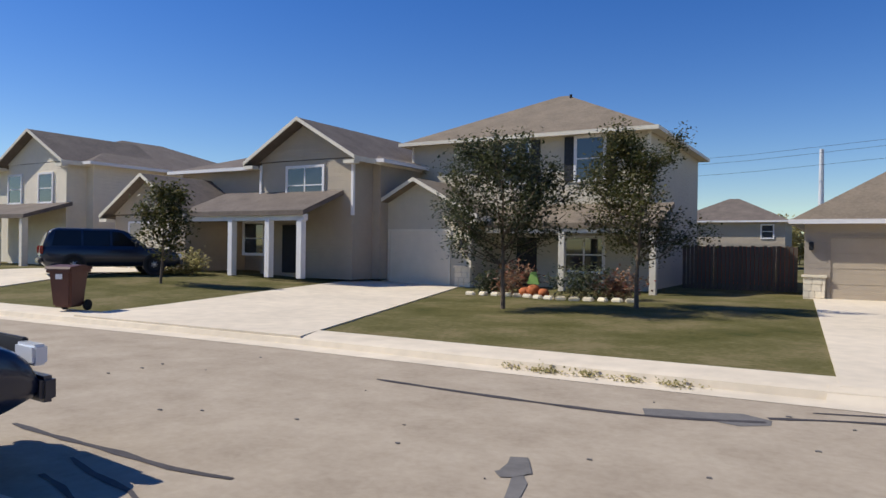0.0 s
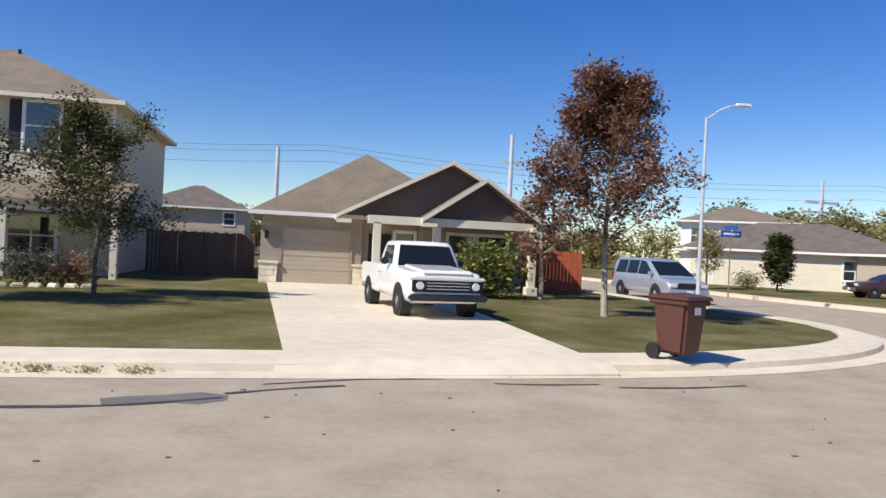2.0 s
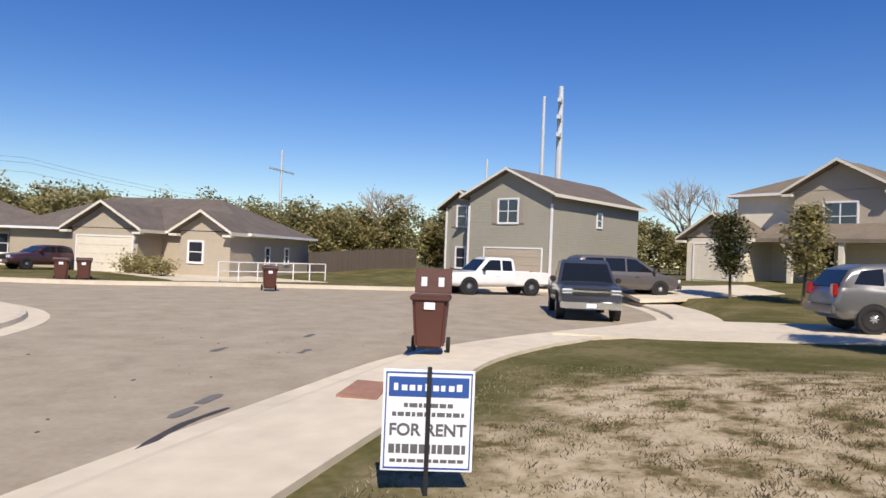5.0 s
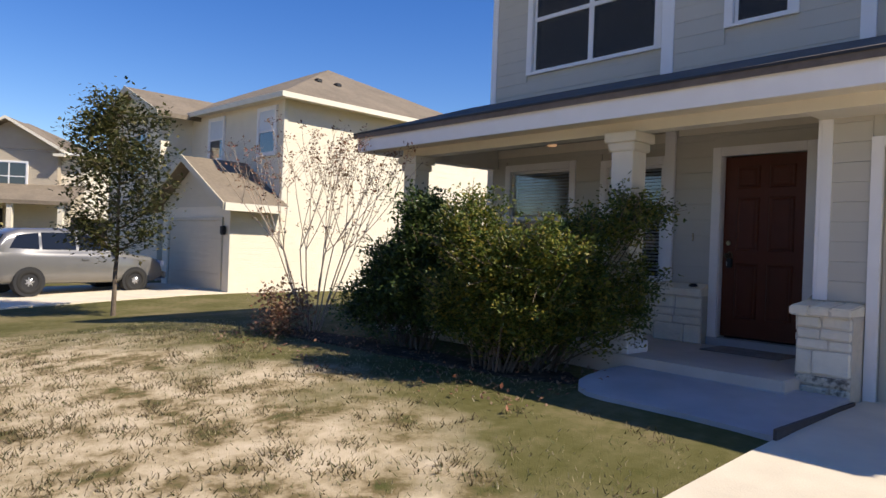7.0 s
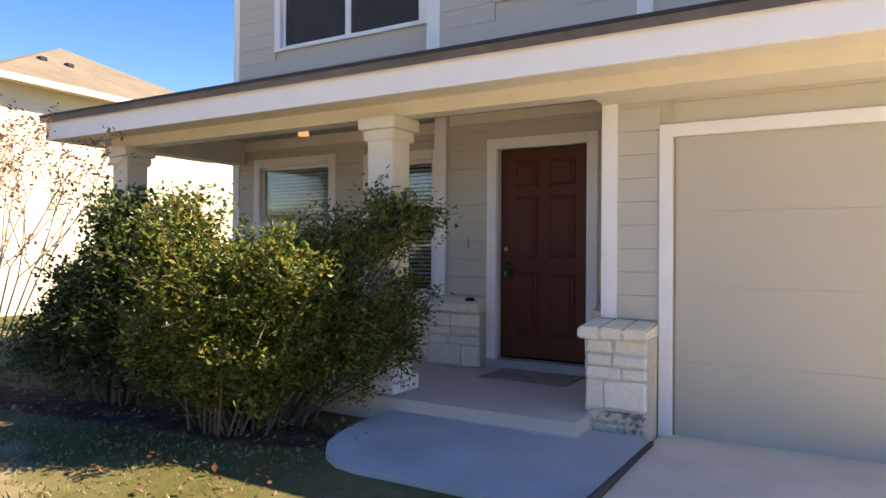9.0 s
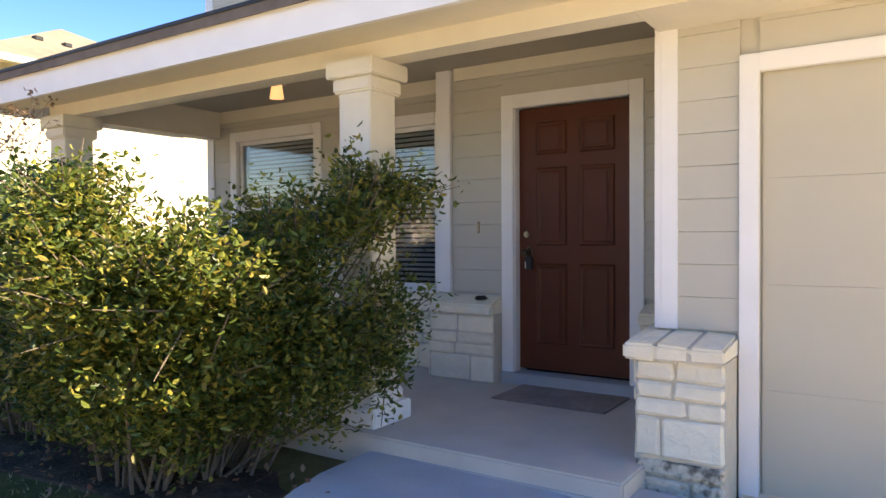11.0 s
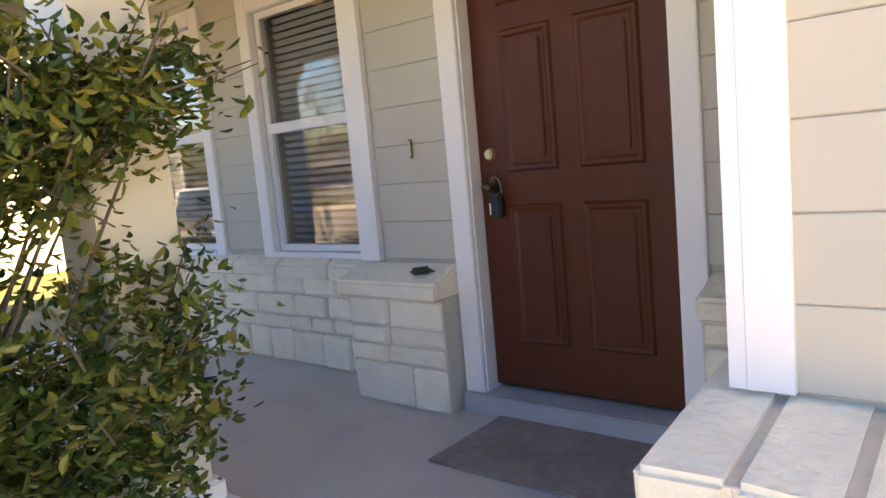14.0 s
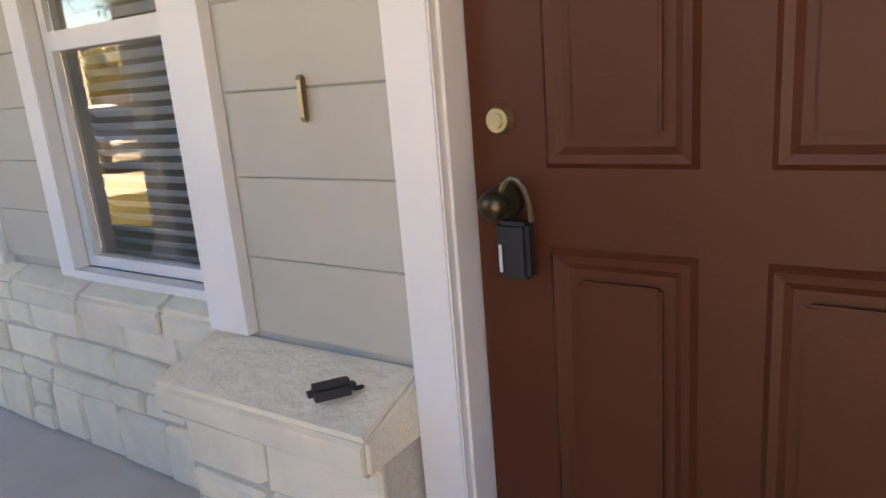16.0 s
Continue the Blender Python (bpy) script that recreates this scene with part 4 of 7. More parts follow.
planks(O, -4.2, -1.48, 2.09, 2.40, GAR_Y)
planks(O, CORNER_X + 0.14, 4.36, 3.2, 5.85, WALL_Y, [(1.42, 3.68, 3.58, 5.3)])
planks(O, -0.98, CORNER_X - 0.02, 3.1, 5.85, ENTRY_Y, [(-0.32, 0.50, 3.58, 4.8)])
planks(O, -4.2, -1.12, 3.1, 5.85, ENTRY_Y, [(-3.5, -1.76, 3.52, 5.2)])
big_window(O, *W1, WALL_Y)
big_window(O, *W2, WALL_Y)
big_window(O, 1.52, 3.58, 3.68, 5.2, WALL_Y, panes=2, blinds=False)
big_window(O, -0.22, 0.40, 3.68, 4.7, ENTRY_Y, blinds=False)
big_window(O, -3.4, -1.86, 3.62, 5.1, ENTRY_Y, panes=2, blinds=False)
# corner boards and trim
part("corner_board", box(CORNER_X - 0.10, CORNER_X + 0.002, ENTRY_Y + 0.002, ENTRY_Y + 0.035, 0.73, CEIL_Z), M_TRIM, O)
part("corner_board", box(CORNER_X + 0.002, CORNER_X + 0.035, WALL_Y + 0.02, ENTRY_Y + 0.034, 0.73, CEIL_Z), M_TRIM, O)
part("corner_board", box(CORNER_X - 0.02, CORNER_X + 0.14, ENTRY_Y + 0.002, ENTRY_Y + 0.035, 3.2, 5.85), M_TRIM, O)
part("corner_board", box(4.30, 4.41, WALL_Y + 0.002, WALL_Y + 0.035, 0.73, 5.85), M_TRIM, O)
part("corner_board", box(-1.05, -0.91, ENTRY_Y + 0.002, ENTRY_Y + 0.035, 3.0, 5.85), M_TRIM, O)
part("corner_board", box(-1.085, -1.00, GAR_Y + 0.002, GAR_Y + 0.035, 0.70, 2.34), M_TRIM, O)
part("corner_board", box(-0.999, -0.966, GAR_Y - 0.10, GAR_Y + 0.034, 0.70, 2.34), M_TRIM, O)
part("frieze_board", box(CORNER_X + 0.04, 4.3, WALL_Y + 0.023, WALL_Y + 0.045, 2.44, CEIL_Z), M_TRIM_OLD, O)
part("frieze_board", box(-0.96, CORNER_X - 0.15, ENTRY_Y + 0.023, ENTRY_Y + 0.045, 2.46, CEIL_Z), M_TRIM_OLD, O)
# garage door with its trim
door = part("garage_door", box(-3.9, -1.48, GAR_Y - 0.06, GAR_Y - 0.03, -0.12, 2.00), M_OWNDOOR, O)
for k in range(4):
    part("door_panel", box(-3.89, -1.49, GAR_Y - 0.032, GAR_Y - 0.018, -0.115 + 0.53 * k, 0.4138 + 0.53 * k, 0.001), M_OWNDOOR, door)
part("door_seal", box(-3.9, -1.48, GAR_Y - 0.05, GAR_Y - 0.01, -0.15, -0.115), M_BLACK, O)
for a in ((-1.48, -1.39, -0.14, 2.09), (-4.24, -3.9, -0.14, 2.09), (-3.9, -1.48, 2.00, 2.09)):
    part("door_trim", box(a[0], a[1], GAR_Y + 0.001, GAR_Y + 0.045, a[2], a[3], 0.004), M_TRIM, O)
# beam, ceiling, eave, roof
part("porch_beam", box(-0.985, 4.36, 1.43, 1.61, 2.27, 2.58), M_TRIM_OLD, O)
part("porch_beam", box(4.18, 4.36, WALL_Y + 0.04, 1.43, 2.27, 2.58), M_TRIM_OLD, O)
part("garage_header", box(-4.25, -0.985, GAR_Y + 0.003, 1.61, 2.272, 2.58), M_TRIM_OLD, O)
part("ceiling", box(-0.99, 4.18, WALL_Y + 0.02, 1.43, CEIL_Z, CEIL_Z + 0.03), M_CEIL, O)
part("soffit", box(-4.4, 4.85, 1.61, 2.0, 2.38, 2.41), M_TRIM_OLD, O)
part("fascia", box(-4.4, 4.87, 2.0, 2.035, 2.34, 2.57), M_TRIM, O)
part("fascia", box(4.85, 4.88, WALL_Y, 2.0, 2.34, 2.57), M_TRIM, O)
part("gutter_flashing", box(-4.42, 4.9, 2.036, 2.05, 2.565, 2.585), M_TRIM, O)
part("porch_roof", prism(bmesh.new(), [(2.07, 2.60), (WALL_Y, 3.33), (WALL_Y, 3.20), (2.07, 2.52)], "x", CORNER_X + 0.02, 4.93), M_SHINGLE_DARK, O)
part("porch_roof", prism(bmesh.new(), [(2.07, 2.60), (0.04, 3.262), (0.04, 3.13), (2.07, 2.52)], "x", -4.45, CORNER_X + 0.02), M_SHINGLE_DARK, O)
part("drip_edge", box(-4.45, 4.93, 2.051, 2.08, 2.582, 2.606), M_BLACK, O)
# Upper roof is out of view; its gables are shaped for the lawn shadow.
part("unseen_side_gable", prism(bmesh.new(), [(0.9, 5.9), (2.95, 8.2), (5.0, 5.9), (5.0, 5.72), (0.9, 5.72)], "y", -9.4, 0.55), M_SHINGLE, O)
part("unseen_front_gable", prism(bmesh.new(), [(-4.55, 5.9), (-1.7, 6.8), (1.5, 5.9), (1.5, 5.72), (-4.55, 5.72)], "y", -9.38, 0.30), M_SHINGLE, O)
part("fascia", prism(bmesh.new(), [(-4.59, 5.92), (-1.7, 6.84), (1.54, 5.92), (1.54, 5.72), (-1.7, 6.64), (-4.59, 5.72)], "y", 0.302, 0.33), M_TRIM, O)
# columns
for cx, cy in ((0.74, 1.52), (4.16, 1.52)):
    col = part("column", box(cx - 0.125, cx + 0.125, cy - 0.125, cy + 0.125, 0.2, 2.1, 0.006), M_TRIM_OLD, O)
    part("column_base", box(cx - 0.19, cx + 0.19, cy - 0.19, cy + 0.19, 0.04, 0.16, 0.008), M_TRIM, col)
    part("column_plinth", box(cx - 0.155, cx + 0.155, cy - 0.155, cy + 0.155, 0.16, 0.24, 0.012), M_TRIM, col)
    part("column_cap", box(cx - 0.155, cx + 0.155, cy - 0.155, cy + 0.155, 2.08, 2.17, 0.012), M_TRIM_OLD, col)
    part("column_cap", box(cx - 0.185, cx + 0.185, cy - 0.185, cy + 0.185, 2.17, 2.272, 0.008), M_TRIM_OLD, col)
# slab, walk
at_home(tagged(part("porch_floor", box(-1.0, 4.6, -0.5, PORCH_Y, -0.3, 0.04, 0.012), M_PORCH), "worn beige concrete porch slab", "floor", kind="structure"))


def walk_top(p):
    return -0.05 - 0.07 * ease(p[1], PORCH_Y, 3.0) - 0.05 * ease(p[1], 2.4, 3.4)


rim = [(-1.41, 1.56), (-1.005, 1.56), (-1.005, PORCH_Y + 0.01), (0.50, PORCH_Y + 0.01), (0.52, 2.2)] + [(0.02 + 0.48 * math.cos(a), 2.42 + 0.45 * math.sin(a)) for a in (0.0, 0.4, 0.8, 1.2, 1.57)] + [(-0.7, 2.86), (-1.41, 2.93)]
bm = bmesh.new()
hi = [bm.verts.new((x, y, walk_top((x, y)))) for x, y in rim]
lo = [bm.verts.new((x, y, -0.4)) for x, y in rim]
bm.faces.new(hi)
for i in range(len(rim)):
    j = (i + 1) % len(rim)
    bm.faces.new((hi[i], hi[j], lo[j], lo[i]))
bmesh.ops.triangulate(bm, faces=bm.faces)
at_home(tagged(part("walkway", bm, M_WALK), "grey concrete walk slab from the drive to the porch", "pavement", kind="structure"))
at_home(tagged(part("planting_bed", prism(bmesh.new(), [(0.56, PORCH_Y + 0.01), (5.2, PORCH_Y + 0.01), (5.6, 2.3), (4.9, 3.2), (2.6, 3.0), (1.0, 2.8), (0.54, 2.6)], "z", -0.4, -0.155), M_MULCH), "dark mulch bed along the porch", "ground", kind="structure"))

at_home(tagged(part("expansion_joint", box(-1.435, -1.412, 1.5, 2.98, -0.3, -0.085), M_TAR), "dark joint between the drive and the walk slab", "joint", kind="structure"))

# limestone courses
def stonework(parent, x0, x1, z0, z1, y, depth, seed, axis="x", sgn=1, stain_below=-9.0):
    """Irregular ashlar: blocks of uneven height and length proud of a mortar bed."""
    rnd = random.Random(seed)
    bed = box(x0, x1, min(y, y - sgn * depth), max(y, y - sgn * depth), z0, z1) if axis == "x" else box(min(y, y - sgn * depth), max(y, y - sgn * depth), x0, x1, z0, z1)
    core = part("stone_wall", bed, M_MORTAR, parent)
    z = z0
    while z < z1 - 0.03:
        h = min(rnd.choice((0.09, 0.13, 0.17, 0.21)), z1 - z)
        if z1 - z - h < 0.06:
            h = z1 - z
        x = x0
        while x < x1 - 0.02:
            wd = min(rnd.uniform(0.16, 0.38), x1 - x)
            if x1 - x - wd < 0.08:
                wd = x1 - x
            split = h > 0.16 and rnd.random() < 0.35
            rows = ((z, z + h * 0.45), (z + h * 0.45, z + h)) if split else ((z, z + h),)
            for a, b in rows:
                o = rnd.uniform(0.010, 0.026)
                lo, hi = (y - 0.03, y + o) if sgn > 0 else (y - o, y + 0.03)
                bm = box(x + 0.006, x + wd - 0.006, lo, hi, a + 0.006, b - 0.006) if axis == "x" else box(lo, hi, x + 0.006, x + wd - 0.006, a + 0.006, b - 0.006)
                bmesh.ops.bevel(bm, geom=list(bm.edges), offset=0.013, segments=1, affect="EDGES")
                for v in bm.verts:
                    v.co += Vector((rnd.uniform(-0.006, 0.006), rnd.uniform(-0.004, 0.004), rnd.uniform(-0.006, 0.006)))
                part("stone", bm, M_STAIN if b < stain_below else M_STONE, core)
            x += wd
        z += h
    return core


def cap(parent, x0, x1, y_back, y_front, z, rise, n=3):
    """Sloping limestone cap stones along x."""
    part("mortar_bed", prism(bmesh.new(), [(y_back, z - 0.078), (y_front - 0.012, z - 0.078), (y_front - 0.012, z - 0.008), (y_back, z + rise - 0.008)], "x", x0 + 0.012, x1 - 0.012), M_MORTAR, parent)
    for k in range(n):
        a, b = x0 + (x1 - x0) * k / n, x0 + (x1 - x0) * (k + 1) / n
        bm = prism(bmesh.new(), [(y_back, z - 0.08), (y_front, z - 0.08), (y_front, z), (y_back, z + rise)], "x", a + 0.0005, b - 0.0005)
        bmesh.ops.bevel(bm, geom=list(bm.edges), offset=0.013, segments=2, affect="EDGES")
        for v in bm.verts:
            v.co += 0.010 * Vector((0, noise.noise(v.co * 9), noise.noise(v.co * 11 + Vector((3, 0, 0)))))
        part("stone_cap", bm, M_STONE, parent)


stonework(O, CORNER_X + 0.02, 4.36, 0.04, 0.60, -0.105, 0.06, 11)
cap(O, CORNER_X + 0.02, 4.40, WALL_Y + 0.002, -0.06, 0.665, 0.05, 7)
stonework(O, 0.575, CORNER_X + 0.03, 0.04, 0.58, 0.20, 0.14, 12)
stonework(O, -0.10, 0.195, 0.04, 0.578, CORNER_X + 0.035, 0.04, 13, axis="y", sgn=1)
cap(O, 0.568, CORNER_X + 0.06, ENTRY_Y + 0.002, 0.255, 0.655, 0.07, 1)
stonework(O, -0.99, -0.575, 0.04, 0.58, 0.20, 0.14, 14)
cap(O, -0.99, -0.568, ENTRY_Y + 0.002, 0.255, 0.655, 0.07, 1)
stonework(O, -1.38, -0.945, -0.14, 0.58, 1.45, 0.30, 15, stain_below=0.26)
stonework(O, 1.04, 1.44, 0.04, 0.578, -0.946, 0.14, 16, axis="y", sgn=1, stain_below=0.10)
cap(O, -1.385, -0.895, 1.00, 1.51, 0.655, 0.05, 3)
# entry door
for e in ((0.462, 0.565, 0.06, 2.29), (-0.565, -0.462, 0.06, 2.29), (-0.462, 0.462, 2.187, 2.29)):
    part("door_casing", box(e[0], e[1], ENTRY_Y - 0.02, ENTRY_Y + 0.045, e[2], e[3], 0.004), M_TRIM, O)
for e in ((0.455, 0.475), (-0.475, -0.455)):
    part("door_jamb", box(e[0], e[1], ENTRY_Y - 0.16, ENTRY_Y + 0.02, 0.06, 2.20), M_TRIM, O)
part("threshold", box(-0.56, 0.56, -0.06, 0.13, 0.04, 0.13, 0.006), M_WALK, O)
D = part("entry_door", box(-0.452, 0.452, -0.045, 0.0, 0.152, 2.183, 0.003), M_DOOR, O, "dark red-brown six-panel entry door, closed")
for px0, px1 in ((-0.325, -0.05), (0.05, 0.305)):
    for pz0, pz1 in ((0.36, 0.98), (1.12, 1.72), (1.82, 2.07)):
        bm = bmesh.new()
        rings = []
        for inset, out in ((0.0, 0.0005), (0.010, 0.012), (0.024, 0.010), (0.036, 0.002), (0.050, 0.002)):
            rings.append([bm.verts.new((x, out, z)) for x, z in ((px0 + inset, pz0 + inset), (px1 - inset, pz0 + inset), (px1 - inset, pz1 - inset), (px0 + inset, pz1 - inset))])
        for r0, r1 in zip(rings, rings[1:]):
            for k in range(4):
                bm.faces.new((r0[k], r0[(k + 1) % 4], r1[(k + 1) % 4], r1[k]))
        part("panel_moulding", bm, M_DOOR, D)
        part("raised_panel", box(px0 + 0.055, px1 - 0.055, 0.0035, 0.011, pz0 + 0.055, pz1 - 0.055, 0.006), M_DOOR, D)

# ---- vehicles ----
def paint(name, colour, rough=0.28, metal=0.0):
    m = mat(name, colour, rough, metal=metal, vary=0.06, scale=3)
    p = m.node_tree.nodes["Principled BSDF"]
    p.inputs["Coat Weight"].default_value = 0.7
    p.inputs["Coat Roughness"].default_value = 0.06
    return m


P_WHITE = paint("white_car_paint", (0.80, 0.79, 0.77))
P_DARK = paint("charcoal_car_paint", (0.045, 0.05, 0.065))
P_NAVY = paint("navy_car_paint", (0.012, 0.018, 0.04))
P_SILVER = paint("silver_car_paint", (0.21, 0.205, 0.20), 0.3, 0.5)
P_TAUPE = paint("grey_brown_car_paint", (0.14, 0.125, 0.12), 0.3, 0.3)
P_BLUE = paint("pale_blue_car_paint", (0.40, 0.45, 0.52), 0.3, 0.4)
P_MAROON = paint("dark_maroon_car_paint", (0.05, 0.02, 0.025), 0.3)
M_LAMP = glass_mat("headlamp_glass", (0.7, 0.72, 0.75), 0.1)
M_TAIL = glass_mat("tail_lamp", (0.35, 0.015, 0.012), 0.15)


def wheel(parent, x, y, r, w, rim):
    out = 1 if y > 0 else -1
    bm = bmesh.new()
    n = 28
    prof = [(r * 0.60, -w / 2), (r * 0.93, -w / 2), (r, -w * 0.32), (r, w * 0.32), (r * 0.93, w / 2), (r * 0.60, w / 2)]
    rings = [[bm.verts.new((x + a * math.cos(2 * math.pi * k / n), y + b, r + a * math.sin(2 * math.pi * k / n))) for k in range(n)] for a, b in prof]
    for i in range(len(rings)):
        j = (i + 1) % len(rings)
        for k in range(n):
            bm.faces.new((rings[i][k], rings[i][(k + 1) % n], rings[j][(k + 1) % n], rings[j][k]))
    wh = part("wheel", bm, M_RUBBER, parent, smooth=True)
    face = y + out * w * 0.42
    bm = bmesh.new()
    tube(bm, (x, y - out * w * 0.1, r), (x, y + out * w * 0.15, r), r * 0.6, r * 0.6, 24)
    tube(bm, (x, face - out * 0.03, r), (x, face + out * 0.02, r), r * 0.17, r * 0.13, 14)
    for k in range(7):
        a = 2 * math.pi * k / 7
        p0 = Vector((x + r * 0.12 * math.cos(a), face, r + r * 0.12 * math.sin(a)))
        p1 = Vector((x + r * 0.58 * math.cos(a), face - out * 0.02, r + r * 0.58 * math.sin(a)))
        tube(bm, p0, p1, r * 0.085, r * 0.06, 6)
    part("rim", bm, rim, wh)
    return wh


def side_panel(parent, pts, w0, w1, z_low, z_high, material, name="side_window"):
    """A flat pane that leans inwards with the cabin on both flanks."""
    for s in (-1, 1):
        def yy(z):
            t = (z - z_low) / (z_high - z_low)
            return s * ((w0 + (w1 - w0) * t) + 0.006)
        bm = bmesh.new()
        lo = [bm.verts.new((x, yy(z), z)) for x, z in pts]
        hi = [bm.verts.new((x, yy(z) - s * 0.012, z)) for x, z in pts]
        bm.faces.new(lo)
        bm.faces.new(hi[::-1])
        for i in range(len(pts)):
            j = (i + 1) % len(pts)
            bm.faces.new((lo[i], lo[j], hi[j], hi[i]))
        part(name, bm, material, parent)


def edge_height(outline, x, high):
    """The upper or lower edge of an outline at x, or None beyond its ends."""
    zs = []
    for (xa, za), (xb, zb) in zip(outline, outline[1:] + outline[:1]):
        if min(xa, xb) - 1e-9 <= x <= max(xa, xb) + 1e-9:
            zs += [za, zb] if abs(xb - xa) < 1e-9 else [za + (zb - za) * (x - xa) / (xb - xa)]
    return None if not zs else max(zs) if high else min(zs)


def shell(parent, body, cabin, h, zl, zh, roof_w, colour):
    """The painted skin of a vehicle, lofted nose to tail with rounded flanks, shoulders and roof edges."""
    x0, x1 = min(p[0] for p in body), max(p[0] for p in body)
    mid, half = (x0 + x1) / 2, (x1 - x0) / 2
    n = 72
    xs = [x0 + (x1 - x0) * k / n for k in range(n + 1)]
    low = [edge_height(body, x, False) for x in xs]
    belt = [edge_height(body, x, True) for x in xs]
    top = [max(b, edge_height(cabin, x, True) or 0.0) for x, b in zip(xs, belt)]

    def soften(v):
        return [v[0]] + [(v[k - 1] + 2 * v[k] + v[k + 1]) / 4 for k in range(1, n)] + [v[-1]]
    low, belt = soften(low), soften(soften(belt))
    top = [max(b, t if t > r + 0.03 else 0.0) for b, t, r in zip(belt, top, [edge_height(body, x, True) for x in xs])]
    bm = bmesh.new()
    loops = []
    for x, zb, zs, zt in zip(xs, low, belt, top):
        u = abs(x - mid) / half
        w = h * (1 - 0.05 * u ** 3 - 0.10 * u ** 14)
        rise = zt - zs
        k = min(1.0, rise / 0.15)

        def lean(z):
            return (h - 0.05) * (1 + (roof_w - 1) * (z - zl) / (zh - zl))
        hood = 0.9 * w
        sec = [(0.80 * w, zb), (0.96 * w, zb + 0.10 * (zs - zb)), (0.995 * w, zb + 0.32 * (zs - zb)), (w, zb + 0.58 * (zs - zb)), (0.985 * w, zb + 0.84 * (zs - zb)), (0.955 * w, zs - 0.015)]
        for f in (0.0, 0.35, 0.7):
            z = zs + (rise - 0.05 * k) * f
            sec.append((hood * (1 - 0.12 * f) * (1 - k) + min(lean(z), 0.95 * w) * k, z + 0.02 * f * (1 - k)))
        z = zt - 0.035 * k
        sec.append((hood * 0.82 * (1 - k) + lean(z) * k, z + 0.022 * (1 - k)))
        sec.append((hood * 0.6 * (1 - k) + (lean(zt) - 0.08) * k, zt + 0.026 * (1 - k)))
        sec.append((hood * 0.3, zt + 0.03 - 0.022 * k))
        full = sec + [(0.0, zt + 0.034 - 0.024 * k)] + [(-y, z) for y, z in reversed(sec)]
        loops.append([bm.verts.new((x, y, z)) for y, z in full])
    for a, b in zip(loops, loops[1:]):
        for k in range(len(a)):
            q = (k + 1) % len(a)
            bm.faces.new((a[k], a[q], b[q], b[k]))
    bm.faces.new(loops[0])
    bm.faces.new(loops[-1][::-1])
    return part("body", bm, colour, parent, smooth=True)


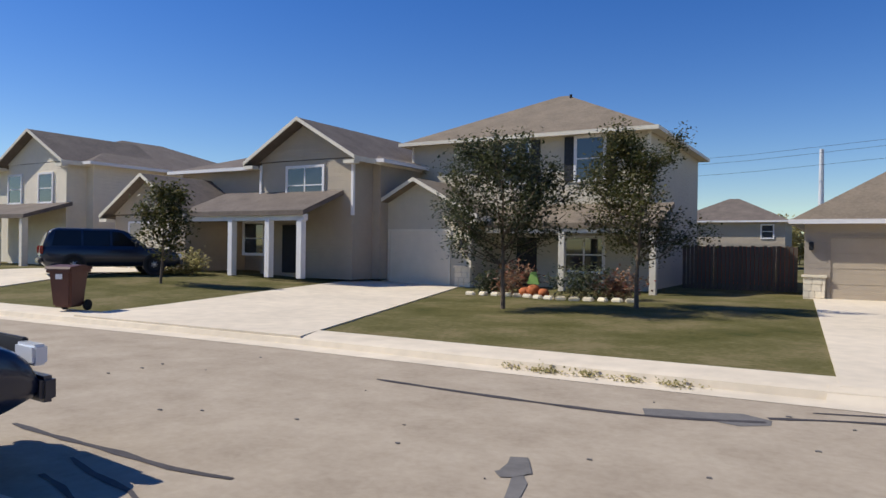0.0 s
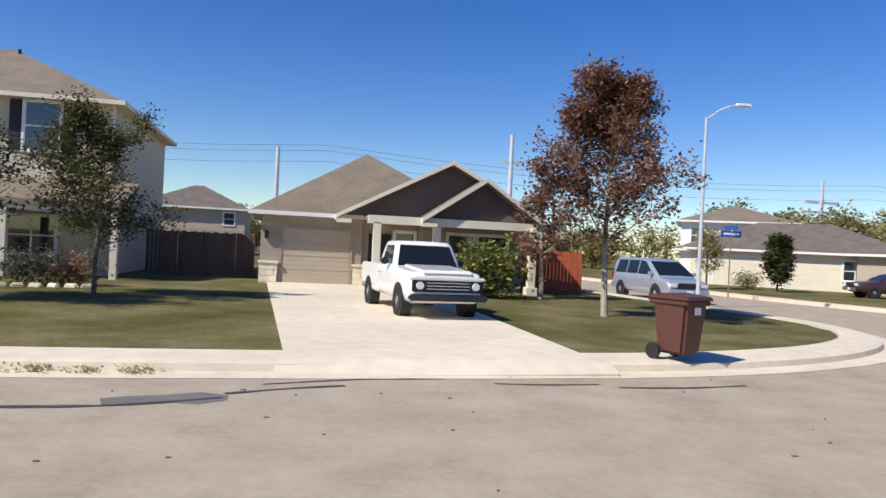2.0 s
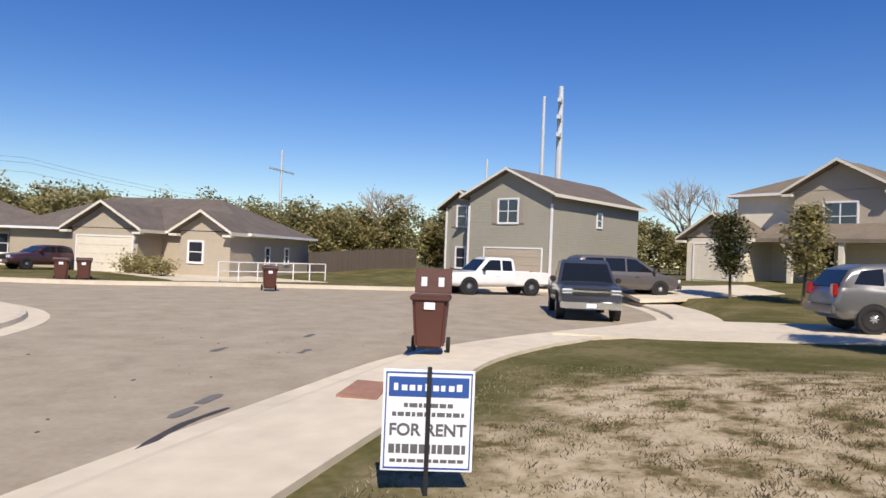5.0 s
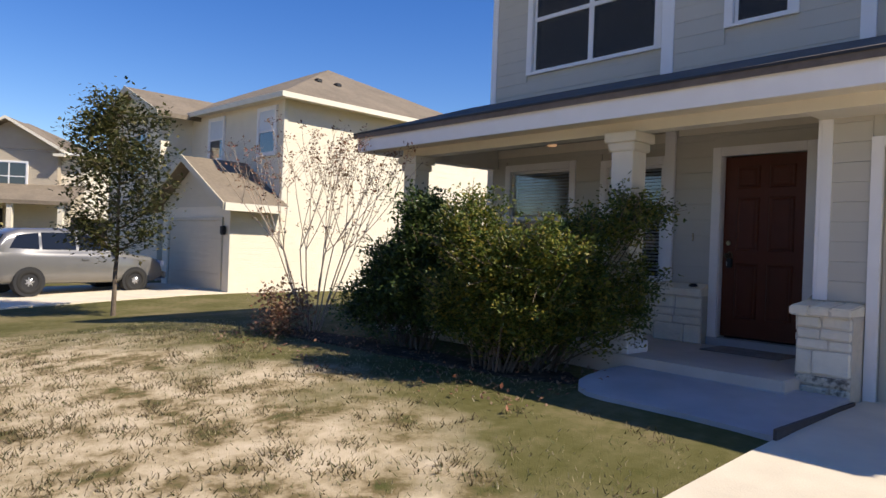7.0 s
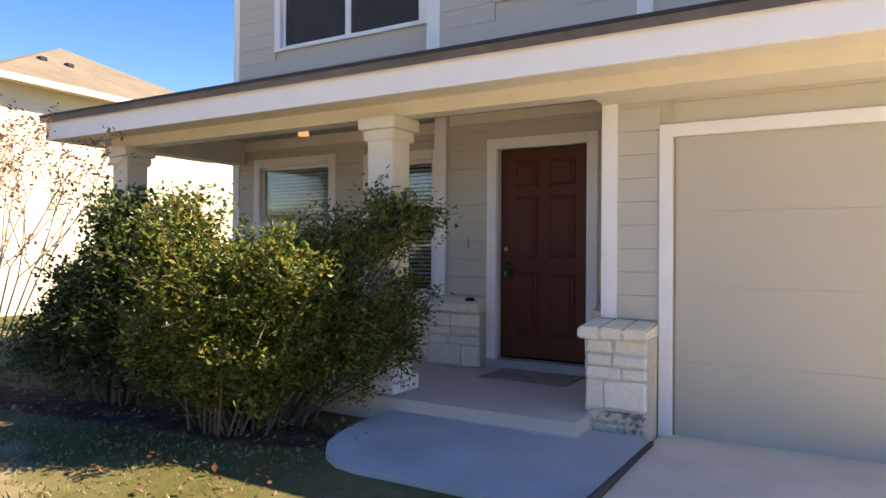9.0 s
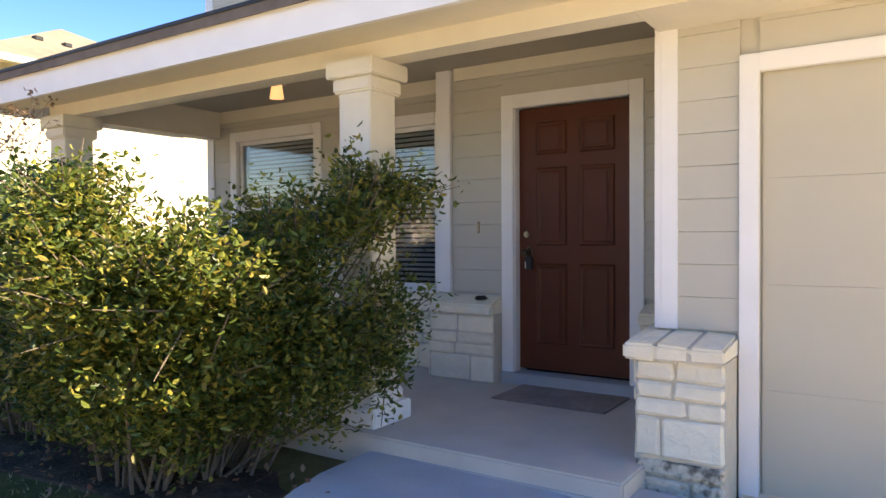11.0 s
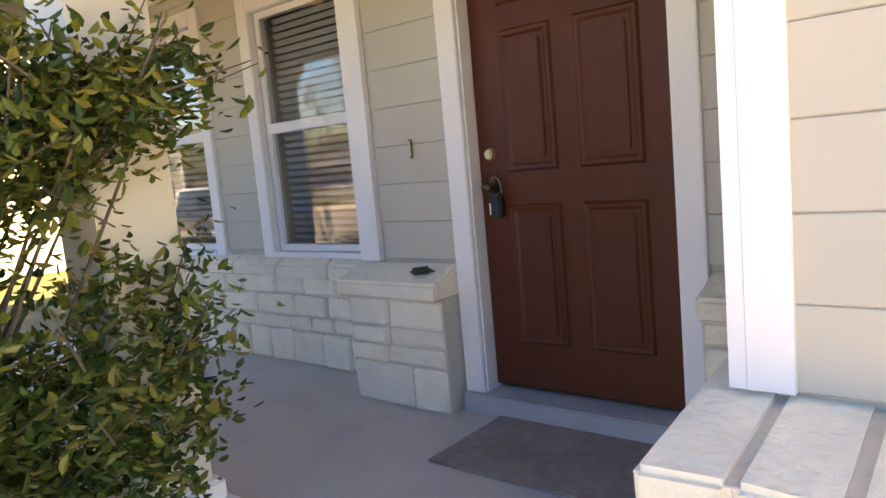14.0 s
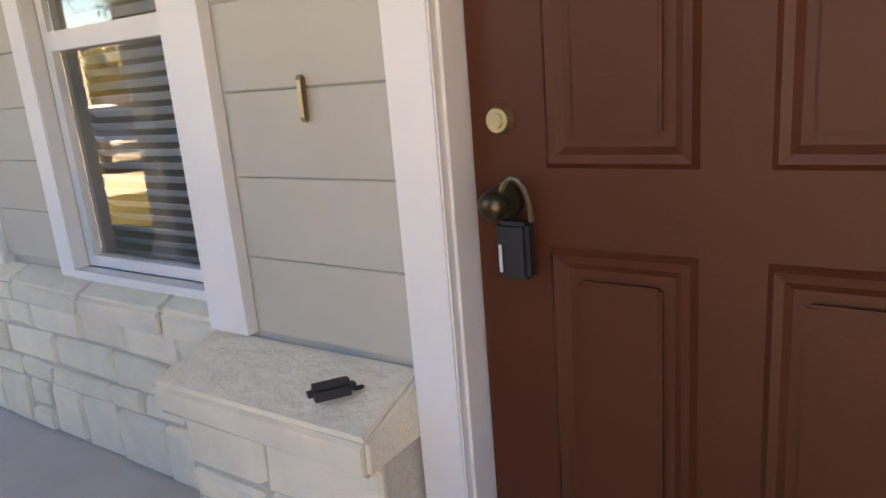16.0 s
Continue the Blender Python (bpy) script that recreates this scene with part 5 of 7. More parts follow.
def vehicle(name, m, label, category, body, cabin, width, wheels, r, colour, windows, rim=M_ALLOY, bed=None, grille=None, roof_w=0.80, flat=0.03, lamps_z=0.72, vintage=False):
    """body, cabin: outlines seen from the side, nose at +x, in metres; windows: side panes as outlines."""
    V = thing(name, m, label, category)
    h = width / 2
    zl = min(p[1] for p in cabin)
    zh = max(p[1] for p in cabin)
    shell(V, body, cabin, h, zl, zh, roof_w, colour)
    w0, w1 = h - 0.05, (h - 0.05) * roof_w
    for pts in windows:
        side_panel(V, pts, w0, w1, zl, zh, M_CARGLASS)
    # windscreen and back glass on the sloping faces of the cabin
    n = len(cabin)
    edges = [(cabin[i], cabin[(i + 1) % n]) for i in range(n)]
    for (a, b) in edges:
        if abs(a[1] - b[1]) > 0.25:
            lo, hi = (a, b) if a[1] < b[1] else (b, a)
            front = (lo[0] > 0) if abs(lo[0]) > 0.3 else (lo[0] >= hi[0])
            d = Vector((b[0] - a[0], b[1] - a[1]))
            nn = Vector((abs(d[1]), abs(d[0]))).normalized()
            if lo[0] < sum(p[0] for p in cabin) / n:
                nn[0] = -nn[0]
            q = []
            for f in (0.10, 0.92):
                x, z = lo[0] + (hi[0] - lo[0]) * f, lo[1] + (hi[1] - lo[1]) * f
                t = (z - zl) / (zh - zl)
                q.append((x, z, (h - 0.05) * (1 + (roof_w - 1) * t) - 0.09))
            bm = bmesh.new()
            vs = []
            for off in (0.024, -0.02):
                for x, z, y in q:
                    vs.append([bm.verts.new((x + nn[0] * off, s * y, z + nn[1] * off)) for s in (-1, 1)])
            bm.faces.new((vs[0][0], vs[0][1], vs[1][1], vs[1][0]))
            bm.faces.new((vs[2][0], vs[3][0], vs[3][1], vs[2][1]))
            bm.faces.new((vs[0][0], vs[1][0], vs[3][0], vs[2][0]))
            bm.faces.new((vs[0][1], vs[2][1], vs[3][1], vs[1][1]))
            part("windscreen" if lo[0] > sum(p[0] for p in cabin) / n else "rear_window", bm, M_CARGLASS, V)
    for wx in wheels:
        for s in (-1, 1):
            bm = tube(bmesh.new(), (wx, s * (h - 0.25), r), (wx, s * (h + 0.004), r), r * 1.16, r * 1.16, 28)
            part("wheel_arch", bm, M_BLACK, V)
            wheel(V, wx, s * (h - 0.10), r, 0.22, rim)
    xf, xb = max(p[0] for p in body), min(p[0] for p in body)
    if vintage:
        part("grille", box(xf - 0.05, xf + 0.022, -h + 0.08, h - 0.08, 0.62, 0.88, 0.02), M_BLACK, V, "wide black vintage grille")
        for z in (0.69, 0.76, 0.83):
            part("grille_bar", box(xf + 0.023, xf + 0.035, -h + 0.42, h - 0.42, z - 0.008, z + 0.008), M_STEEL, V)
        part("bonnet_lip", box(xf - 0.14, xf + 0.05, -h + 0.03, h - 0.03, 0.885, 0.97, 0.03), colour, V)
        bm = prism(bmesh.new(), [(0.85, 1.08), (0.85, 1.19), (xf - 0.1, 1.11), (xf - 0.02, 1.02)], "y", -h * 0.66, h * 0.66)
        bmesh.ops.bevel(bm, geom=list(bm.edges), offset=0.035, segments=2, affect="EDGES")
        part("bonnet", bm, colour, V)
        part("bumper_bar", box(xf + 0.02, xf + 0.13, -h - 0.02, h + 0.02, 0.42, 0.58, 0.04), P_NAVY, V)
        for s in (-1, 1):
            part("headlight", tube(bmesh.new(), (xf + 0.0, s * (h - 0.26), 0.76), (xf + 0.05, s * (h - 0.26), 0.76), 0.10, 0.085, 20), M_LAMP, V)
    for s in (-1, 1):
        if not vintage:
            part("headlight", box(xf - 0.10, xf + 0.012, min(s * (h - 0.42), s * (h - 0.10)), max(s * (h - 0.42), s * (h - 0.10)), lamps_z - 0.08, lamps_z + 0.08, 0.02), M_LAMP, V)
        part("tail_light", box(xb - 0.012, xb + 0.10, min(s * (h - 0.26), s * (h - 0.06)), max(s * (h - 0.26), s * (h - 0.06)), lamps_z + 0.05, lamps_z + 0.35, 0.02), M_TAIL, V)
        mx = max(p[0] for p in cabin if p[1] < zl + 0.15) - 0.45
        part("mirror", box(mx - 0.08, mx + 0.06, min(s * (h - 0.02), s * (h + 0.16)), max(s * (h - 0.02), s * (h + 0.16)), zl + 0.08, zl + 0.24, 0.03), colour if not bed else M_BLACK, V)
        part("door_handle", box(mx - 0.9, mx - 0.72, min(s * (h - 0.01), s * (h + 0.02)), max(s * (h - 0.01), s * (h + 0.02)), zl - 0.14, zl - 0.10, 0.008), colour, V)
    if not vintage:
        part("front_bumper", box(xf - 0.06, xf + 0.06, -h + 0.05, h - 0.05, 0.36, 0.56, 0.03), grille[1] if grille else colour, V)
    part("rear_bumper", box(xb - 0.06, xb + 0.06, -h + 0.05, h - 0.05, 0.40, 0.60, 0.03), grille[1] if grille else colour, V)
    if not vintage:
        part("grille", box(xf - 0.03, xf + 0.02, -h + 0.45, h - 0.45, lamps_z - 0.12, lamps_z + 0.10, 0.01), M_BLACK, V)
    if grille and not vintage:
        part("grille_bar", box(xf + 0.005, xf + 0.035, -h + 0.10, h - 0.10, lamps_z - 0.02, lamps_z + 0.04, 0.008), grille[0], V)
    if not vintage:
        part("number_plate", box(xf + 0.06, xf + 0.066, -0.15, 0.15, 0.40, 0.52), M_SIGNW, V)
    if bed:
        x0, x1, zt = bed
        part("bed_floor", box(x0, x1, -h + 0.10, h - 0.10, 0.62, 0.66), colour, V)
        for s in (-1, 1):
            part("bed_side", box(x0, x1, min(s * h, s * (h - 0.09)), max(s * h, s * (h - 0.09)), 0.55, zt, 0.03), colour, V)
        part("tailgate", box(x0, x0 + 0.08, -h + 0.08, h - 0.08, 0.55, zt - 0.01, 0.02), colour, V)
    return V


def heading(x, y, hx, hy, z=None):
    return pose(x, y, lot(x, y) + 0.03 if z is None else z, 0, 0, math.degrees(math.atan2(hy, hx)))


# old white pickup with a long flat bonnet
vehicle("pickup_truck", heading(0.55, 26.7, 0.12, -1), "white vintage pickup truck with a dark grille, parked on concrete", "pickup truck",
        [(-2.45, 0.50), (-2.45, 0.62), (-0.55, 0.62), (-0.55, 1.12), (0.6, 1.12), (0.9, 1.12), (2.42, 1.04), (2.48, 0.85), (2.48, 0.38), (2.0, 0.32), (-2.3, 0.40)],
        [(-0.62, 1.08), (-0.52, 1.70), (-0.42, 1.76), (0.42, 1.76), (0.52, 1.70), (0.92, 1.08)], 1.86, (-1.55, 1.55), 0.36, P_WHITE,
        [[(-0.36, 1.18), (-0.33, 1.64), (0.38, 1.64), (0.66, 1.18)]], rim=M_CHROME, bed=(-2.45, -0.60, 1.14), grille=(P_WHITE, M_CHROME), lamps_z=0.78, vintage=True)
# white extended-cab pickup
PICK = [(-2.75, 0.55), (-2.75, 0.70), (-0.75, 0.70), (-0.75, 1.10), (1.35, 1.12), (2.70, 1.02), (2.80, 0.85), (2.80, 0.42), (2.3, 0.36), (-2.6, 0.45)]
CAB = [(-0.85, 1.05), (-0.78, 1.78), (-0.60, 1.86), (0.55, 1.86), (0.75, 1.78), (1.45, 1.08)]
PWIN = [[(-0.66, 1.20), (-0.62, 1.72), (-0.10, 1.72), (-0.10, 1.20)], [(0.0, 1.20), (0.0, 1.72), (0.58, 1.72), (1.10, 1.20)]]
vehicle("pickup_truck", heading(32.6, 15.6, -0.62, 0.78, -0.87), "white extended-cab pickup truck with tinted windows, standing in the street", "pickup truck",
        PICK, CAB, 1.95, (-1.75, 1.75), 0.40, P_WHITE, PWIN, bed=(-2.75, -0.80, 1.18), grille=(M_CHROME, M_CHROME), lamps_z=0.85)
vehicle("pickup_truck", heading(21.8, 10.25, -0.97, -0.18, -0.87), "charcoal pickup truck with a chrome grille bar, at the kerb", "pickup truck",
        PICK, CAB, 1.98, (-1.75, 1.75), 0.40, P_DARK, PWIN, bed=(-2.75, -0.80, 1.18), grille=(M_CHROME, M_CHROME), lamps_z=0.88)
# hatchback beside the next-door garage
HATCH = [(-2.20, 0.42), (-2.27, 0.62), (-2.22, 1.04), (1.05, 1.06), (1.95, 0.95), (2.26, 0.74), (2.30, 0.42), (2.0, 0.26), (-2.0, 0.26)]
vehicle("car", heading(17.3, 1.75, 0.16, -1), "silver five-door hatchback parked before a garage", "car", HATCH,
        [(-2.18, 1.0), (-1.85, 1.50), (-1.5, 1.62), (-0.3, 1.66), (0.2, 1.60), (1.25, 1.04)], 1.80, (-1.36, 1.38), 0.32, P_SILVER,
        [[(-1.80, 1.14), (-1.62, 1.46), (-1.12, 1.53), (-1.12, 1.12)], [(-1.05, 1.12), (-1.05, 1.54), (-0.22, 1.56), (-0.22, 1.12)], [(-0.14, 1.12), (-0.14, 1.56), (0.14, 1.52), (0.86, 1.12)]], lamps_z=0.78)
VAN = [(-2.45, 0.45), (-2.50, 0.70), (-2.46, 1.02), (1.45, 1.02), (2.20, 0.90), (2.48, 0.72), (2.50, 0.45), (2.2, 0.28), (-2.3, 0.28)]
VCAB = [(-2.44, 0.98), (-2.28, 1.66), (-2.05, 1.76), (0.15, 1.76), (0.5, 1.68), (1.65, 1.0)]
VWIN = [[(-2.12, 1.08), (-2.0, 1.64), (-1.15, 1.66), (-1.15, 1.08)], [(-1.07, 1.08), (-1.07, 1.66), (-0.15, 1.66), (-0.15, 1.08)], [(-0.07, 1.08), (-0.07, 1.66), (0.38, 1.62), (1.18, 1.08)]]
vehicle("minivan", heading(30.5, 9.2, 0.42, -0.9, -0.50), "dark grey minivan with black windows in a driveway", "minivan", VAN, VCAB, 1.95, (-1.5, 1.5), 0.34, P_TAUPE, VWIN)
vehicle("minivan", heading(12.9, 36.6, 0.02, -1.0, -0.87), "silver-blue minivan parked in the side street", "minivan", VAN, VCAB, 1.90, (-1.5, 1.5), 0.34, P_BLUE, VWIN)
vehicle("suv", heading(-27.9, 26.3, 0.45, 0.9), "black sport utility vehicle with roof rails on a driveway", "suv", VAN,
        [(-2.42, 0.98), (-2.20, 1.62), (-1.95, 1.74), (0.1, 1.74), (0.4, 1.68), (1.25, 1.0)], 1.88, (-1.4, 1.45), 0.37, P_NAVY, VWIN[:2] + [[(-0.07, 1.08), (-0.07, 1.64), (0.28, 1.60), (0.85, 1.08)]])
SEDAN = [(-2.30, 0.42), (-2.36, 0.66), (-2.30, 0.92), (-1.4, 0.96), (1.10, 0.94), (2.0, 0.82), (2.30, 0.66), (2.34, 0.42), (2.0, 0.26), (-2.0, 0.26)]
SCAB = [(-1.75, 0.92), (-1.05, 1.36), (-0.75, 1.42), (0.1, 1.42), (0.35, 1.36), (1.15, 0.92)]
SWIN = [[(-1.30, 1.0), (-0.95, 1.30), (-0.32, 1.34), (-0.32, 1.0)], [(-0.24, 1.0), (-0.24, 1.34), (0.25, 1.31), (0.82, 1.0)]]
vehicle("car", heading(31.0, 42.5, -0.9, 0.3), "dark maroon saloon car in front of a garage", "car", SEDAN, SCAB, 1.8, (-1.4, 1.4), 0.32, P_MAROON, SWIN)
vehicle("car", pose(-8.9, 9.75, -0.70, 0, 0, 84), "navy saloon car on a neighbouring concrete driveway", "car", SEDAN, SCAB, 1.8, (-1.4, 1.4), 0.32, P_NAVY, SWIN)
vehicle("car", heading(10.5, 58, 0.8, -0.6), "white saloon car far down the side street", "car", SEDAN, SCAB, 1.8, (-1.4, 1.4), 0.32, P_WHITE, SWIN)

# ---- plants ----
def leaves(rnd, spots, size, per, spread_r, flat=0.5):
    """Pointed leaves of four corners strewn round the spots."""
    verts, faces = [], []
    for c in spots:
        for _ in range(per):
            p = Vector(c) + Vector((rnd.gauss(0, spread_r), rnd.gauss(0, spread_r), rnd.gauss(0, spread_r * 0.8)))
            a = Vector((rnd.uniform(-1, 1), rnd.uniform(-1, 1), rnd.uniform(-0.5, 0.7))).normalized()
            b = a.cross(Vector((rnd.uniform(-flat, flat), rnd.uniform(-flat, flat), 1))).normalized()
            s = size * rnd.uniform(0.65, 1.25)
            k = len(verts)
            nrm = a.cross(b)
            verts += [p, p + a * s * 0.5 + b * s * 0.32 + nrm * s * 0.06, p + a * s, p + a * s * 0.5 - b * s * 0.32 + nrm * s * 0.06]
            faces.append((k, k + 1, k + 2, k + 3))
    return verts, faces


def oval_leaves(rnd, spots, size, per, spread_r):
    """Oval leaves folded along the midrib, strewn round the spots and turned a little upwards."""
    verts, faces = [], []
    for c in spots:
        for _ in range(per):
            p = Vector(c) + Vector((rnd.gauss(0, spread_r), rnd.gauss(0, spread_r), rnd.gauss(0, spread_r * 0.8)))
            a = Vector((rnd.uniform(-1, 1), rnd.uniform(-1, 1), rnd.uniform(-0.4, 0.8))).normalized()
            b = a.cross(Vector((rnd.uniform(-0.8, 0.8), rnd.uniform(-0.8, 0.8), 1))).normalized()
            s = size * rnd.uniform(0.6, 1.25)
            fold = a.cross(b) * s * 0.09
            k = len(verts)
            verts += [p, p + a * s * 0.32 + b * s * 0.24 + fold, p + a * s * 0.70 + b * s * 0.22 + fold, p + a * s - fold * 0.6, p + a * s * 0.70 - b * s * 0.22 + fold, p + a * s * 0.32 - b * s * 0.24 + fold]
            faces += [(k, k + 1, k + 2, k + 3), (k, k + 3, k + 4, k + 5)]
    return verts, faces


def limbs(bm, rnd, p, d, length, r, depth, tips, bend=0.35, split=3, up=0.15, n=6):
    q = p
    steps = 3
    for i in range(steps):
        d = (d + Vector((rnd.uniform(-bend, bend), rnd.uniform(-bend, bend), rnd.uniform(-bend, bend) + up)) * 0.45).normalized()
        q2 = q + d * length / steps
        tube(bm, q, q2, r * (1 - 0.25 * i / steps), r * (1 - 0.25 * (i + 1) / steps), n, caps=False)
        if depth <= 1:
            tips.append(q2.copy())
        q = q2
    if depth == 0:
        tips.append(q.copy())
        return
    for _ in range(split):
        nd = (d + Vector((rnd.uniform(-1, 1), rnd.uniform(-1, 1), rnd.uniform(-0.35, 0.6))) * 0.85).normalized()
        limbs(bm, rnd, q, nd, length * rnd.uniform(0.6, 0.85), r * 0.55, depth - 1, tips, bend, split, up, max(4, n - 1))


def tree(x, y, height, width, clear, leaf, label, seed, z=None, trunk_r=0.07, size=0.16, per=9, bark=M_BARK, extra=120, top_taper=0.55, thin=0.0):
    """A young street tree: tapered trunk, limbs, and a ragged crown of single leaves."""
    rnd = random.Random(seed)
    T = thing("tree", pose(x, y, lot(x, y) if z is None else z), label, "tree")
    bm = bmesh.new()
    tips = []
    p = Vector((0, 0, -0.05))
    lean = Vector((rnd.uniform(-0.05, 0.05), rnd.uniform(-0.05, 0.05), 1)).normalized()
    n = 9
    for i in range(n):
        q = p + (lean + Vector((rnd.uniform(-0.05, 0.05), rnd.uniform(-0.05, 0.05), 0))) * (height * 0.9 / n)
        f = i / n
        tube(bm, p, q, trunk_r * (1 - 0.85 * f), trunk_r * (1 - 0.85 * (f + 1 / n)), 9, caps=False)
        z_here = q.z
        if z_here > clear:
            t = (z_here - clear) / (height - clear)
            reach = width / 2 * (1 - abs(t - 0.35) / (0.65 if t > 0.35 else 0.55) * (top_taper if t > 0.35 else 0.35))
            for k in range(rnd.randint(4, 6)):
                a = rnd.uniform(0, 2 * math.pi)
                d = Vector((math.cos(a), math.sin(a), rnd.uniform(0.15, 0.7))).normalized()
                limbs(bm, rnd, q, d, reach * rnd.uniform(0.4, 0.62), trunk_r * 0.32 * (1 - 0.5 * f), 1, tips, split=3, n=5)
        p = q
    tips.append(p)
    part("trunk", bm, bark, T)
    spots = [t for t in tips if rnd.random() > thin]
    for _ in range(extra):
        a, b = rnd.choice(tips), rnd.choice(tips)
        if (a - b).length < width * 0.4:
            spots.append(a.lerp(b, rnd.random()))
    v, f = leaves(rnd, spots, size, per, 0.17)
    raw("crown", v, f, leaf, T)
    return T


def shrub(name, x, y, blobs, leaf, label, seed, size=0.06, count=2600, z=None, stems=14, category="shrub", bark=M_BARK, sprigs=0, oval=False):
    """A shrub of stems and single leaves; blobs: centre, radii."""
    rnd = random.Random(seed)
    S = thing(name, pose(x, y, (lot(x, y) if z is None else z)), label, category)
    bm = bmesh.new()
    spots = []
    for (cx, cy, cz), (rx, ry, rz) in blobs:
        for _ in range(stems):
            d = Vector((rnd.gauss(0, 1), rnd.gauss(0, 1), rnd.gauss(0, 1))).normalized()
            tip = Vector((cx + d.x * rx * 0.95, cy + d.y * ry * 0.95, max(0.1, cz + d.z * rz * 0.95)))
            base = Vector((cx * 0.35 + rnd.uniform(-0.12, 0.12), cy * 0.35 + rnd.uniform(-0.12, 0.12), -0.05))
            mid = base.lerp(tip, 0.5) + Vector((rnd.uniform(-0.08, 0.08), rnd.uniform(-0.08, 0.08), rz * 0.15))
            tube(bm, base, mid, 0.012, 0.008, 5, caps=False)
            tube(bm, mid, tip, 0.008, 0.003, 4, caps=False)
        n_spots = max(12, int(count / 14 * rx * ry * rz / sum(a * b * c for _, (a, b, c) in blobs)))
        for _ in range(n_spots):
            d = Vector((rnd.gauss(0, 1), rnd.gauss(0, 1), rnd.gauss(0, 1))).normalized()
            f = rnd.random() ** 0.4 * (1 + 0.18 * noise.noise(d * 2.3 + Vector((cx, cy, seed))))
            p = Vector((cx + d.x * rx * f, cy + d.y * ry * f, cz + d.z * rz * f))
            if p.z > 0.02:
                spots.append(p)
    for _ in range(sprigs):
        (cx, cy, cz), (rx, ry, rz) = rnd.choice(blobs)
        d = Vector((rnd.gauss(0, 1), rnd.gauss(0, 1), rnd.gauss(0.35, 0.8))).normalized()
        p = Vector((cx + d.x * rx * 0.85, cy + d.y * ry * 0.85, cz + d.z * rz * 0.85))
        if p.z < 0.3:
            continue
        q = p + (d + Vector((rnd.uniform(-0.4, 0.4), rnd.uniform(-0.4, 0.4), rnd.uniform(0.1, 0.8)))).normalized() * rnd.uniform(0.12, 0.34)
        tube(bm, p, q, 0.005, 0.002, 4, caps=False)
        for k in range(rnd.randint(3, 6)):
            spots.append(p.lerp(q, k / 5) + Vector((rnd.gauss(0, 0.03), rnd.gauss(0, 0.03), rnd.gauss(0, 0.03))))
    tagged(part("stem", bm, bark, S), kind="stuff")
    v, f = oval_leaves(rnd, spots, size, 14, size * 1.2) if oval else leaves(rnd, spots, size, 14, size * 1.15, 0.9)
    raw("foliage", v, f, leaf, S)
    return S


# trees in front of the house with shutters
tree(-10.6, 26.0, 4.1, 5.4, 1.05, M_LEAF_GREY, "young live oak with grey-green leaves and a thin dark trunk", 21, size=0.11, per=30, extra=160, thin=0.25)
tree(-7.7, 28.6, 4.4, 4.8, 1.05, M_LEAF_GREEN, "young tree with olive-green leaves on the lawn", 22, size=0.11, per=24, thin=0.15)
tree(-23.5, 25.2, 3.4, 2.4, 0.8, M_LEAF_GREEN, "small olive-green tree beside a driveway", 23, size=0.15, per=7, trunk_r=0.05)
tree(5.8, 26.6, 6.7, 5.6, 1.3, M_LEAF_RED, "red-brown autumn tree with a pale trunk", 24, trunk_r=0.10, size=0.13, per=26, bark=M_BARK_PALE, extra=1150, top_taper=0.66)
tree(6.2, 32.8, 4.2, 2.4, 1.0, M_LEAF_RED, "smaller reddish tree behind the autumn tree", 25, trunk_r=0.10, size=0.18, per=4, bark=M_BARK_PALE, extra=30)
tree(11.3, 2.75, 4.4, 2.5, 1.2, M_LEAF_GREEN, "young green tree with a thin trunk beside the lawn", 26, trunk_r=0.05, size=0.10, per=20, thin=0.2)
tree(29.6, 4.6, 3.6, 2.0, 0.9, M_LEAF_GREEN, "small green tree before a tan house", 27, size=0.17, per=6)
tree(27.5, 2.2, 3.8, 2.2, 0.9, M_LEAF_WOOD, "small yellowing tree before a tan house", 28, size=0.17, per=6)
tree(26.5, 46.5, 3.4, 2.0, 0.5, M_LEAF_GREEN, "dark green rounded tree by a garage", 29, size=0.2, per=12)
tree(22.0, 47.0, 3.6, 1.8, 0.8, M_LEAF_WOOD, "thin yellow-green young tree", 30, size=0.17, per=4)
# shrubs across the street
shrub("shrub", 4.2, 32.4, [((0, 0, 1.0), (1.3, 0.9, 1.1)), ((-0.6, 0.1, 0.9), (0.9, 0.8, 0.9))], M_LEAF_YELLOW, "yellow-green shrub beside a parked pickup", 31, size=0.20, count=2600)
for k, (x, y, r, h) in enumerate(((-13.6, 31.4, 0.6, 0.7), (-12.4, 31.0, 0.8, 1.0), (-10.2, 31.0, 1.0, 1.1), (-9.0, 31.4, 0.8, 0.9))):
    shrub("shrub", x, y, [((0, 0, h * 0.5), (r, r * 0.8, h * 0.55))], M_LEAF_GREY if k % 2 == 0 else M_LEAF_DRY, "low mixed shrub in a front garden bed", 40 + k, size=0.14, count=900)
for k, (x, y, r, h) in enumerate(((-28.5, 29.0, 0.7, 0.8), (-26.6, 28.9, 0.8, 0.9), (31.6, 37.0, 0.9, 1.2), (31.2, 35.5, 0.8, 1.0), (29.8, 33.4, 0.7, 0.9), (26.0, 48.6, 0.8, 1.0))):
    shrub("shrub", x, y, [((0, 0, h * 0.5), (r, r, h * 0.55))], M_LEAF_WOOD, "low green shrub beside a house", 50 + k, size=0.17, count=800)
